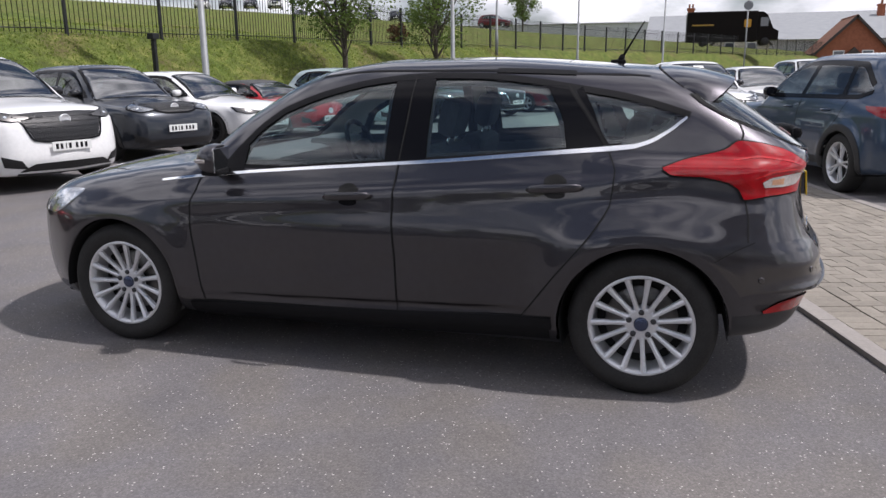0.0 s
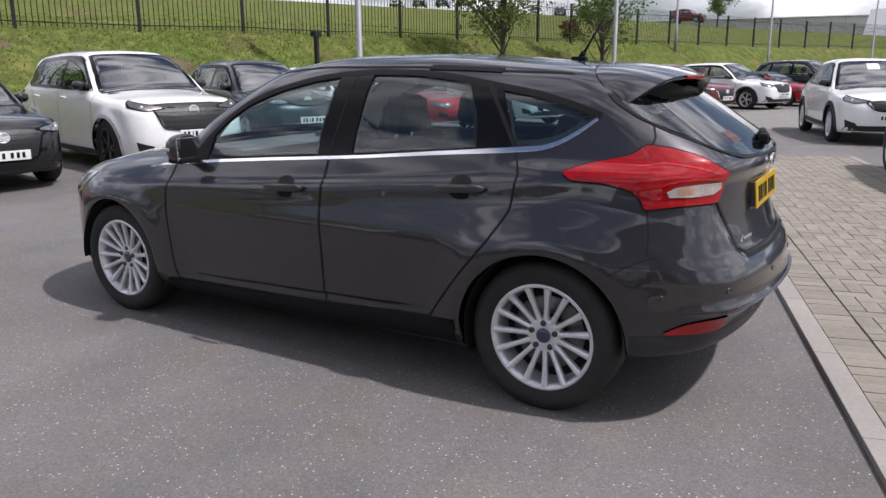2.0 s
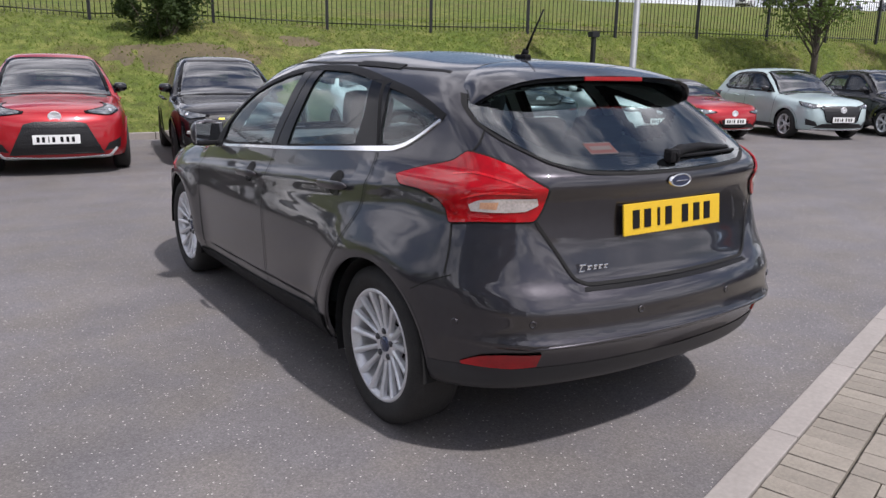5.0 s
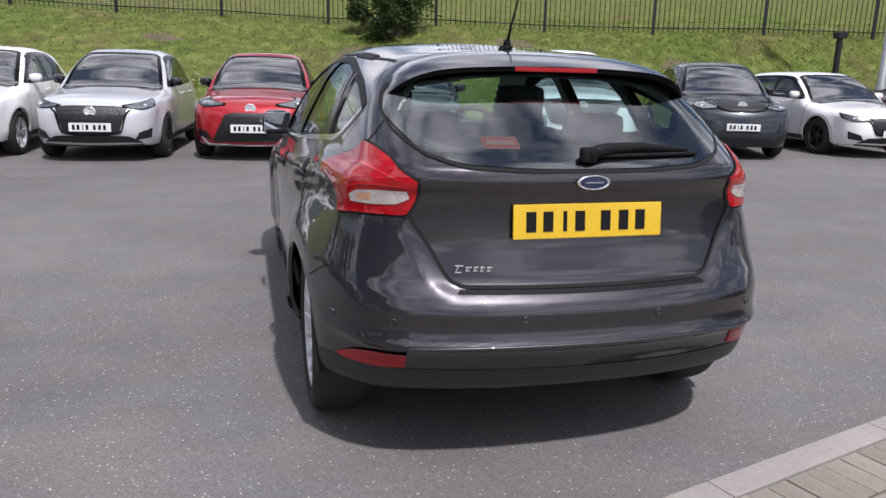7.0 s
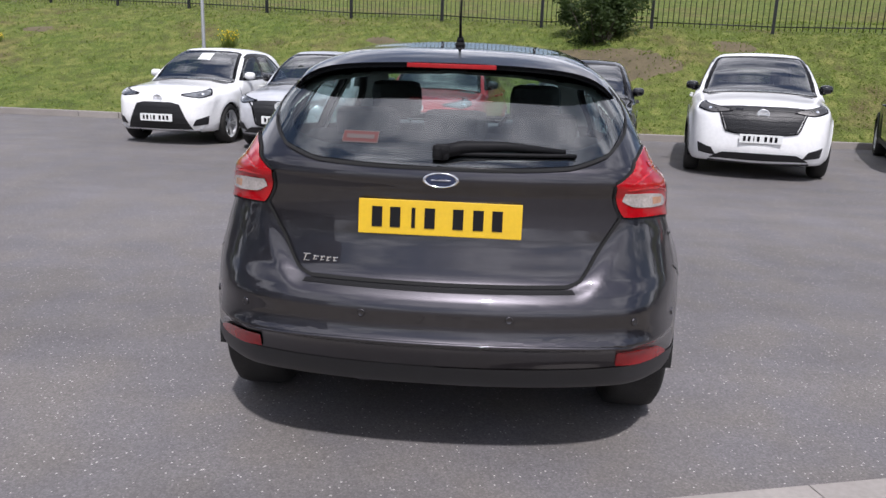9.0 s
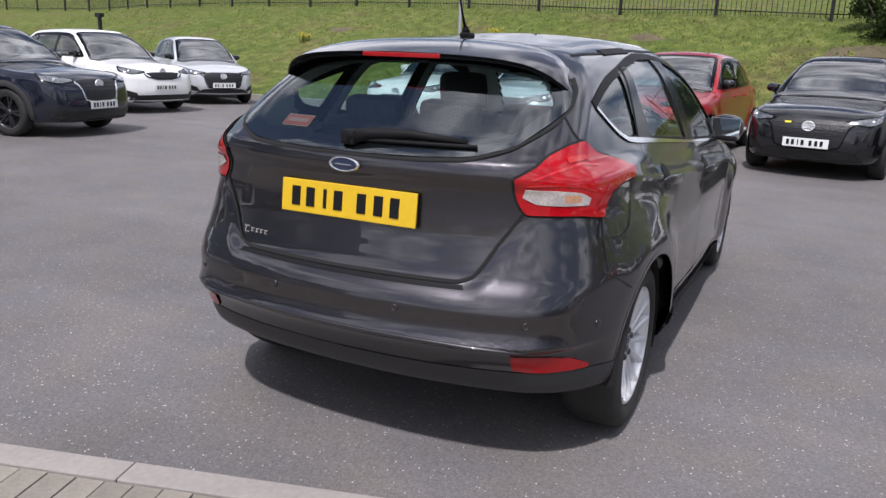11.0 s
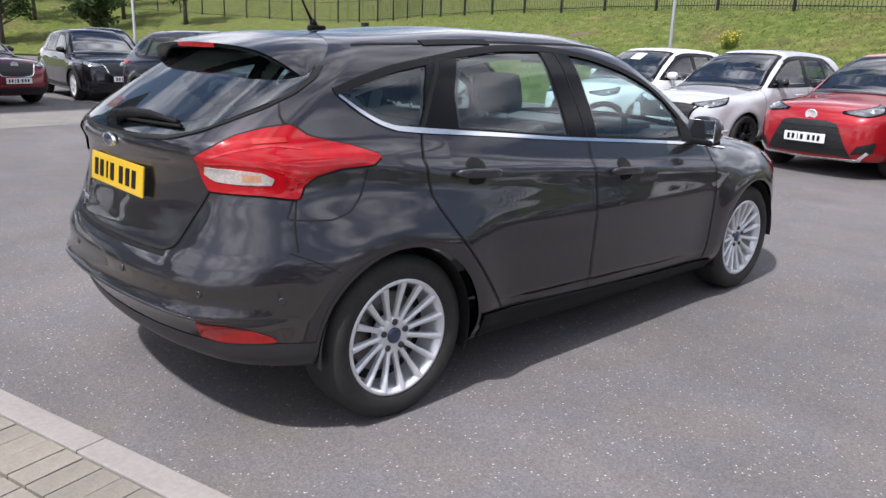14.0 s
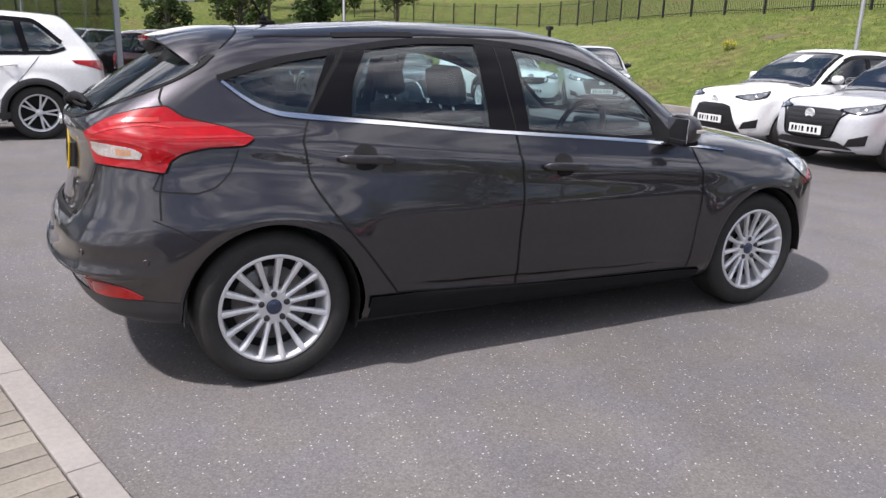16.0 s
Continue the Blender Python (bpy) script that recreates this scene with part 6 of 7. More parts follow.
tagged(part("grass_bank", mesh_of("grass_bank", bv, bf, GRASS), None, None), "sloping bank of rough green grass", "bank", kind="structure")

# tufts over the near face of the bank
rng = random.Random(5)
gv, gf = [], []
for _ in range(42000):
    s = rng.uniform(2.6, 10.2)
    d = rng.random() ** 0.9 * 1.25
    p = bank_point(s, d)
    h, a = rng.uniform(0.02, 0.055) * (1.9 if rng.random() < 0.03 else 1), rng.uniform(0, math.pi)
    w = rng.uniform(0.02, 0.05)
    lean = Vector((rng.uniform(-1.2, 1.2) * h, rng.uniform(-1.2, 1.2) * h, h))
    q = Vector((math.cos(a), math.sin(a), 0)) * w
    k = len(gv)
    gv += [p - q - Vector((0, 0, 0.02)), p + q - Vector((0, 0, 0.02)), p + lean]
    gf.append((k, k + 1, k + 2))
tagged(part("grass_tufts", mesh_of("grass_tufts", gv, gf, GRASS_BLADE, smooth=False), None, None), "tufts of longer grass on the bank", "grass", kind="stuff")

# bare earth showing through the grass
SOIL = mat("bare_brown_soil", (0.100, 0.080, 0.044), 0.95, 0, 0.35, 2.5, 0.6, 30)
for s0, d0, rs, rd in ((5.42, 0.60, 0.26, 0.24), (5.75, 0.80, 0.10, 0.10), (4.80, 0.70, 0.09, 0.06), (4.45, 0.45, 0.10, 0.08), (6.35, 0.60, 0.12, 0.14), (3.9, 0.66, 0.06, 0.05), (6.9, 0.55, 0.10, 0.10)):
    pv2, pf2 = [bank_point(s0, d0) + Vector((0, 0, 0.022))], []
    for ring in range(1, 6):
        for k in range(28):
            a = 2 * math.pi * k / 28
            r = ring / 5 * (1 + 0.35 * noise.noise(Vector((s0 * 9 + math.cos(a) * 1.3, math.sin(a) * 1.3, d0 * 7))) + (0.16 * noise.noise(Vector((k * 1.7, s0, ring))) if ring > 3 else 0))
            pv2.append(bank_point(s0 + rs * r * math.cos(a), d0 + rd * r * math.sin(a)) + Vector((0, 0, 0.024 - 0.008 * ring)))
    pf2 = [(0, 1 + k, 1 + (k + 1) % 28) for k in range(28)]
    for ring in range(4):
        b0 = 1 + 28 * ring
        pf2 += [(b0 + k, b0 + 28 + k, b0 + 28 + (k + 1) % 28, b0 + (k + 1) % 28) for k in range(28)]
    tagged(part("soil_patch", mesh_of("soil_patch", pv2, pf2, SOIL), None, None), "patch of bare brown soil on the grass bank", "soil", "soil patches", "structure")

# yellow and white flowers in the grass
PETAL = mat("yellow_flower", (0.75, 0.55, 0.02), 0.7)
PETAL_W = mat("pale_flower", (0.6, 0.58, 0.45), 0.8)
for nm, lab, mt, cx, cy, sp, cnt, hh in (("ragwort", "clump of yellow flowers on the bank", PETAL, -7.0, 15.8, 0.28, 70, 0.55), ("ragwort", "small clump of yellow flowers on the bank", PETAL, -14.0, 16.6, 0.25, 40, 0.4), ("cow_parsley", "pale seed heads on the bank", PETAL_W, -2.2, 12.6, 0.35, 45, 0.6), ("cow_parsley", "pale seed heads near the kerb", PETAL_W, 9.7, 11.9, 0.35, 45, 0.55)):
    fl = thing(nm, lab, "flowers", "flower clumps", pose(cx, cy, 0))
    best = min((abs(bank_point(s, d).x - cx) + abs(bank_point(s, d).y - cy), s, d) for s in np.linspace(2, 9, 141) for d in np.linspace(0, 1.2, 25))
    z0 = bank_point(best[1], best[2]).z - 0.05
    fl.matrix_world = pose(cx, cy, z0)
    stems, heads = bmesh.new(), bmesh.new()
    for k in range(cnt):
        a, r = rng.uniform(0, 6.28), sp * rng.random() ** 0.5
        h = hh * rng.uniform(0.5, 1)
        tube(stems, ((r * 0.4 * math.cos(a), r * 0.4 * math.sin(a), 0), (r * math.cos(a), r * math.sin(a), h)), 0.006, 3)
        bmesh.ops.create_icosphere(heads, subdivisions=1, radius=rng.uniform(0.009, 0.02), matrix=pose(r * math.cos(a), r * math.sin(a), h))
    tagged(part("stalk_clump", stems, GRASS_BLADE, fl), kind="stuff")
    tagged(part("blossom", heads, mt, fl), kind="stuff")

# kerb stones along the foot of the bank
kb = new("bank_kerb")
tagged(kb, "grey concrete kerb at the foot of the bank", "kerb", kind="structure")
bm = bmesh.new()
box(bm, 0, 0, 0.03, 0.895, 0.125, 0.20, 0.012)
kme = bpy.data.meshes.new("kerb_stone")
bm.to_mesh(kme)
bm.free()
kme.materials.append(KERB)
fx, fy = _c[0], _c[1]
pos = np.array([(float(fx(u)), float(fy(u))) for u in np.linspace(2.4, 11.2, 3000)])
arc = np.concatenate([[0], np.cumsum(np.linalg.norm(np.diff(pos, axis=0), axis=1))])
for d in np.arange(0.45, arc[-1], 0.9):
    i = min(int(np.searchsorted(arc, d)), len(pos) - 2)
    t = pos[min(i + 30, len(pos) - 1)] - pos[max(i - 30, 0)]
    ob = part("kerb_stone", kme, None, kb, m=pose(pos[i][0], pos[i][1] - 0.02, 0, 0, 0, math.degrees(math.atan2(t[1], t[0]))))

# ---------------------------------------------------------------- fence
FENCE = mat("black_fence_paint", (0.012, 0.013, 0.014), 0.5, 0.2, 0.15, 20)
fence = thing("metal_fence", "black metal railing fence along the bank", "fence", kind="")
fp = np.array([bank_point(u, 1.0) for u in np.linspace(0.9, 12.4, 4000)])
farc = np.concatenate([[0], np.cumsum(np.linalg.norm(np.diff(fp[:, :2], axis=0), axis=1))])


def at_fence(d):
    i = min(max(int(np.searchsorted(farc, d)), 1), len(fp) - 2)
    return Vector(fp[i]), math.degrees(math.atan2(fp[i + 1][1] - fp[i - 1][1], fp[i + 1][0] - fp[i - 1][0]))


bm = bmesh.new()
box(bm, 0, 0, 0.85, 0.075, 0.075, 1.86, 0.006)
post_me = bpy.data.meshes.new("post")
bm.to_mesh(post_me)
bm.free()
post_me.materials.append(FENCE)
bm = bmesh.new()
tube(bm, ((0, 0, 0.06), (0, 0, 1.62), (0, 0, 1.70)), (0.0105, 0.0105, 0.003), 5)
pick_me = bpy.data.meshes.new("picket")
bm.to_mesh(pick_me)
bm.free()
pick_me.materials.append(FENCE)
d0 = float(farc[np.argmin(np.hypot(fp[:, 0] - 9.46, fp[:, 1] - 14.27))]) % 2.87
rest, near = bmesh.new(), 0
k = -1
while True:
    k += 1
    a = d0 + 2.87 * k
    if a + 2.87 > farc[-1]:
        break
    pa, ha = at_fence(a)
    pb, hb = at_fence(a + 2.87)
    part("post", post_me, None, fence, m=pose(pa.x, pa.y, pa.z - 0.1, 0, 0, ha))
    for z in (0.16, 1.42):
        part("rail", tube(bmesh.new(), (pa + Vector((0, 0, z)), pb + Vector((0, 0, z))), 0.018, 4), FENCE, fence)
    for j in range(1, 22):
        p = pa.lerp(pb, j / 22)
        if 1.0 < p.x < 35 and near < 300 and p.x < 33:
            part("picket", pick_me, None, fence, m=pose(p.x, p.y, p.z))
            near += 1
        else:
            tube(rest, (p + Vector((0, 0, 0.06)), p + Vector((0, 0, 1.68))), 0.0105, 3, False)
tagged(part("railing", rest, FENCE, fence), kind="stuff")

# ---------------------------------------------------------------- block paving beside the car
PV = Matrix.Translation((0.0, -2.355, 0)) @ Matrix.Rotation(math.atan2(0.281, 1.0), 4, "Z")
pv_len = (-9.0, 9.55)
pav = new("block_paving")
pav.matrix_world = PV
tagged(pav, "strip of buff block paving with a pale edging", "pavement", kind="structure")
bm = bmesh.new()
box(bm, (pv_len[0] + pv_len[1]) / 2, -1.13, -0.02, pv_len[1] - pv_len[0] - 0.02, 2.18, 0.05)
part("joint_bed", bm, JOINT, pav)
bm = bmesh.new()
box(bm, 0, 0, 0, 0.911, 0.108, 0.05, 0.004)
edge_me = bpy.data.meshes.new("edging_stone")
bm.to_mesh(edge_me)
bm.free()
edge_me.materials.append(KERB)
bm = bmesh.new()
box(bm, 0, 0, 0, 0.1965, 0.0955, 0.05, 0.003)
pav_me = bpy.data.meshes.new("paver")
bm.to_mesh(pav_me)
bm.free()
pav_me.materials.append(PAVER)
for k in range(int((pv_len[1] - pv_len[0]) / 0.915)):
    for y in (-0.056, -2.205):
        part("edging_stone", edge_me, None, pav, m=pose(pv_len[1] - 0.46 - 0.915 * k, y, 0.004))
rng = random.Random(9)
spots = []
for k in range(int((pv_len[1] - pv_len[0] - 0.1) / 0.1)):
    for y in (-0.215, -2.045):
        spots.append((pv_len[1] - 0.05 - 0.1 * k, y, 90))
cols = int((pv_len[1] - pv_len[0]) / 0.101) - 1
for r in range(16):
    for k in range(cols):
        res = (k - r) % 4
        cx, cy = pv_len[1] - 0.06 - 0.101 * k, -0.372 - 0.101 * r
        if res == 0 and k + 1 < cols:
            spots.append((cx - 0.0505, cy, 0))
        elif res == 3 and r + 1 < 16:
            spots.append((cx, cy - 0.0505, 90))
        elif (res == 3 and r == 15) or (res == 2 and r == 0):
            spots.append((cx, cy, 45))
near_spots = sorted(spots, key=lambda q: (q[0] - 0.4) ** 2 * 0.25 + (q[1] + 0.4) ** 2)[:300]
mark = set(near_spots)
rest_v, rest_f = [], []
base_v = np.array([v.co[:] for v in pav_me.vertices])
base_f = [tuple(p.vertices) for p in pav_me.polygons]
for q in spots:
    z, tw = rng.uniform(-0.0025, 0.0015), rng.uniform(-0.7, 0.7)
    half = q[2] == 45
    m = pose(q[0], q[1], z, rng.uniform(-0.4, 0.4), rng.uniform(-0.4, 0.4), (0 if half else q[2]) + tw)
    if half:
        m = m @ Matrix.Diagonal((0.49, 1, 1, 1))
    if q in mark:
        part("paver", pav_me, None, pav, m=m)
    else:
        k = len(rest_v)
        rest_v += [m @ Vector(v) for v in base_v]
        rest_f += [tuple(i + k for i in f) for f in base_f]
PAVER_FAR = mat("buff_block_paver_far", (0.235, 0.210, 0.175), 0.85, 0, 0.14, 8, 0.25, 140)
_n, _l = PAVER_FAR.node_tree.nodes, PAVER_FAR.node_tree.links
_g, _r = _n.new("ShaderNodeNewGeometry"), _n.new("ShaderNodeMapRange")
_r.inputs["To Min"].default_value, _r.inputs["To Max"].default_value = 0.87, 1.13
_hsv = [x for x in _n if x.type == "HUE_SAT"][0]
_m = _n.new("ShaderNodeMath")
_m.operation = "MULTIPLY"
_old = _hsv.inputs["Value"].links[0].from_socket
_l.new(_g.outputs["Random Per Island"], _r.inputs["Value"])
_l.new(_r.outputs["Result"], _m.inputs[0])
_l.new(_old, _m.inputs[1])
_l.new(_m.outputs[0], _hsv.inputs["Value"])
tagged(part("pavers", mesh_of("pavers", rest_v, rest_f, PAVER_FAR, smooth=False), None, pav), kind="stuff")


# worn pale patches of the yard
for nm, pts in (("worn_patch", ((-12.0, -2.4), (-9.7, -2.4), (-9.8, -0.6), (-10.3, 1.2), (-10.6, 2.5), (-12.7, 2.5), (-12.3, 0.4))), ("worn_patch", ((15.2, -0.4), (24, -2.6), (24.5, 1.2), (18.6, 3.0), (15.4, 2.2)))):
    bm = bmesh.new()
    bm.faces.new([bm.verts.new((x, y, 0.004)) for x, y in pts])
    tagged(part(nm, bm, PALE_TARMAC, None), "worn pale patch of tarmac", "tarmac", kind="structure")

# ---------------------------------------------------------------- poles, posts, trees
GALV = mat("galvanised_steel", (0.24, 0.25, 0.255), 0.55, 0.3, 0.12, 6, 0.05, 80)
BARK = mat("tree_bark", (0.075, 0.062, 0.048), 0.9, 0, 0.35, 9, 0.6, 30)


def leaf_mat(name, color):
    m = mat(name, color, 0.6, 0, 0.4, 0.9, vary=0.0, spec=0.25)
    n, l = m.node_tree.nodes, m.node_tree.links
    t, a = n.new("ShaderNodeBsdfTranslucent"), n.new("ShaderNodeMixShader")
    t.inputs["Color"].default_value = (color[0] * 1.5, color[1] * 1.5, color[2] * 1.2, 1)
    a.inputs["Fac"].default_value = 0.4
    l.new(n["Principled BSDF"].outputs["BSDF"], a.inputs[1])
    l.new(t.outputs["BSDF"], a.inputs[2])
    l.new(a.outputs["Shader"], n["Material Output"].inputs["Surface"])
    return m


LEAF = leaf_mat("green_leaf", (0.098, 0.142, 0.038))
LEAF_BUSH = leaf_mat("bush_leaf", (0.050, 0.078, 0.026))
LEAF_FAR = leaf_mat("far_leaf", (0.040, 0.065, 0.020))


def on_bank(x, y):
    """Height of the bank at a place of the plan."""
    best = min(((bank_point(s, d).x - x) ** 2 + (bank_point(s, d).y - y) ** 2, s, d) for s in np.linspace(0.5, 12.5, 121) for d in (0, 0.15, 0.3, 0.45, 0.6, 0.75, 0.9, 1, 1.2, 1.5, 2, 3, 4, 6, 8, 11, 15))
    return bank_point(best[1], best[2]).z


def lamp_post(x, y, z, h, r=0.075, label="tall galvanised lamp post"):
    ob = thing("lamp_post", label, "lamp post", "lamp posts", pose(x, y, z))
    bm = bmesh.new()
    tube(bm, ((0, 0, -0.2), (0, 0, 1.1), (0, 0, 1.12), (0, 0, h)), (r * 1.25, r * 1.25, r, r * 0.62), 14)
    part("column", bm, GALV, ob)
    bm = bmesh.new()
    box(bm, 0, -r * 1.2, 0.62, 0.09, 0.02, 0.42, 0.005)
    part("access_door", bm, GALV, ob)
    bm = bmesh.new()
    tube(bm, ((0, 0, h - 0.05), (0, -0.5, h + 0.1)), 0.03, 8)
    part("bracket", bm, GALV, ob)
    bm = bmesh.new()
    box(bm, 0, -0.75, h + 0.12, 0.28, 0.6, 0.1, 0.03)
    part("lantern", bm, GALV, ob)


lamp_post(12.55, 9.70, 0.1, 8.0, 0.085)
lamp_post(-5.93, 11.32, 0.1, 8.0, 0.036)
lamp_post(21.54, 5.93, 0.1, 8.0)
lamp_post(-38.7, 12.6, 0.3, 8.0)
for x, y in ((37.0, 7.9), (44.0, 4.4), (50.2, -0.55)):
    lamp_post(x, y, on_bank(x, y) - 0.1, 8.0, 0.065, "slim grey lamp post beyond the fence")


def black_post(x, y, z):
    ob = thing("camera_post", "short black post with a boxed head", "post", "black posts", pose(x, y, z))
    bm = bmesh.new()
    box(bm, 0, 0, 0.55, 0.10, 0.10, 1.3, 0.008)
    part("shaft", bm, FENCE, ob)
    bm = bmesh.new()
    box(bm, 0, 0, 1.25, 0.26, 0.18, 0.14, 0.015)
    part("head", bm, FENCE, ob)


black_post(12.63, 11.2, on_bank(12.63, 11.2) - 0.02)
black_post(-21.4, 14.9, on_bank(-21.4, 14.9))


def leaves(n, centre, spread, size, rng, droop=0.0, clumps=30):
    """Many small leaf blades in uneven clumps."""
    v, f = [], []
    cs = []
    for _ in range(clumps):
        a, b = rng.uniform(0, 6.28), rng.uniform(-1, 1)
        r = rng.random() ** 0.45
        cs.append((Vector((centre[0] + spread[0] * r * math.cos(a) * math.sqrt(1 - b * b), centre[1] + spread[1] * r * math.sin(a) * math.sqrt(1 - b * b), centre[2] + spread[2] * r * b)), rng.uniform(0.16, 0.34) * max(spread)))
    for _ in range(n):
        c, r = cs[rng.randrange(clumps)]
        p = c + Vector((rng.gauss(0, r * 0.5), rng.gauss(0, r * 0.5), rng.gauss(0, r * 0.42)))
        d = Vector((rng.uniform(-1, 1), rng.uniform(-1, 1), rng.uniform(-0.7, 0.5) - droop)).normalized()
        e = d.orthogonal().normalized()
        e.rotate(Euler((0, 0, rng.uniform(0, 6.28))))
        s = size * rng.uniform(0.6, 1.35)
        k = len(v)
        v += [p, p + d * s * 0.5 + e * s * 0.28, p + d * s, p + d * s * 0.5 - e * s * 0.28]
        f.append((k, k + 1, k + 2, k + 3))
    return v, f, cs


def tree(name, label, x, y, z, h, spread, seed, material, n=5200, size=0.13, trunk_r=0.09, low=0.28, clumps=34):
    rng = random.Random(seed)
    ob = thing(name, label, "tree", "trees", pose(x, y, z))
    v, f, cs = leaves(n, (0, 0, h * (1 + low) / 2), (spread, spread, h * (1 - low) / 2), size, rng, clumps=clumps)
    bm = bmesh.new()
    top = Vector((rng.uniform(-0.2, 0.2), rng.uniform(-0.2, 0.2), h * 0.9))
    tube(bm, ((0, 0, -0.2), (0.02, 0, h * 0.2), (top.x * 0.5, top.y * 0.5, h * 0.55), top), (trunk_r * 1.2, trunk_r, trunk_r * 0.65, 0.015), 10)
    part("trunk", bm, BARK, ob)
    bm = bmesh.new()
    for c, r in cs:
        t = max(0.18, min(0.85, c.z / h * rng.uniform(0.45, 0.75)))
        st = Vector((top.x * t * 0.6, top.y * t * 0.6, h * t))
        tube(bm, (st, st.lerp(c, 0.5) + Vector((0, 0, -0.05)), c), (trunk_r * 0.36, trunk_r * 0.2, 0.006), 5, False)
    tagged(part("branchwork", bm, BARK, ob), kind="stuff")
    part("crown", mesh_of("crown", v, f, material, smooth=False), None, ob)


tree("tree", "young green tree on the bank", 19.4, 9.0, on_bank(19.4, 9.0) - 0.05, 7.2, 1.75, 3, LEAF, 7200, 0.14, low=0.30, clumps=52)
tree("tree", "young tree behind the lamp post", 26.0, 7.9, on_bank(26.0, 7.9) - 0.05, 6.8, 1.6, 4, LEAF, 6000, 0.14, low=0.32, clumps=44)
tree("tree", "small tree beyond the fence", 78.6, 14.5, on_bank(78.6, 14.5) - 0.1, 5.5, 1.7, 6, LEAF, 3000, 0.24)
for i, (x, y, h) in enumerate(((-62, 19, 7.5), (-66, 22, 6.5), (-58, 24, 6.0), (-70, 16, 8), (-75, 25, 8), (-64, 12, 6.5), (-80, 18, 9), (-63, 6, 5.0), (-52, 15, 5.0), (-68, 1, 5.5), (-74, 12, 7))):
    tree("tree", "broad green tree at the far end of the yard", x, y, on_bank(x, y) - 0.1, h, h * 0.38, 20 + i, LEAF_FAR, 2600, 0.34, 0.16, 0.30)


def bush(name, label, x, y, z, w, h, seed, material, n=6500, size=0.11):
    rng = random.Random(seed)
    ob = thing(name, label, "bush", "bushes", pose(x, y, z))
    v, f, cs = leaves(n, (0, 0, h * 0.5), (w * 0.5, w * 0.42, h * 0.55), size, rng, clumps=26)
    bm = bmesh.new()
    for c, r in cs:
        tube(bm, ((0, 0, -0.1), c * 0.5 + Vector((0, 0, -0.1)), c), (0.025, 0.014, 0.004), 4, False)
    tagged(part("stalk_clump", bm, BARK, ob), kind="stuff")
    part("foliage", mesh_of("foliage", v, f, material, smooth=False), None, ob)


bush("bush", "dark evergreen bush against the fence", 2.55, 15.3, on_bank(2.55, 15.3) - 0.1, 2.1, 2.0, 12, LEAF_BUSH, 9000)
bush("bush", "reddish shrub on the field", 33, 12, on_bank(33, 12), 1.2, 1.0, 14, leaf_mat("reddish_leaf", (0.10, 0.055, 0.03)), 2000)

# ---------------------------------------------------------------- far buildings
SLATE_ROOF = mat("grey_metal_roof", (0.26, 0.27, 0.28), 0.7, 0, 0.12, 1.5)
BRICK = mat("red_brick", (0.30, 0.105, 0.055), 0.9, 0, 0.25, 3, 0.3, 40)
ROOF_TILE = mat("brown_roof_tile", (0.20, 0.085, 0.05), 0.9, 0, 0.25, 2.5, 0.3, 25)
CREAM_WALL = mat("cream_wall", (0.62, 0.56, 0.45), 0.9, 0, 0.1, 2)
CLADW = mat("pale_warehouse_cladding", (0.50, 0.51, 0.52), 0.6, 0.2, 0.08, 2)
PANE = mat("far_window_pane", (0.03, 0.04, 0.05), 0.08, spec=0.8)
TIMBER = mat("dark_fascia", (0.05, 0.04, 0.035), 0.7)


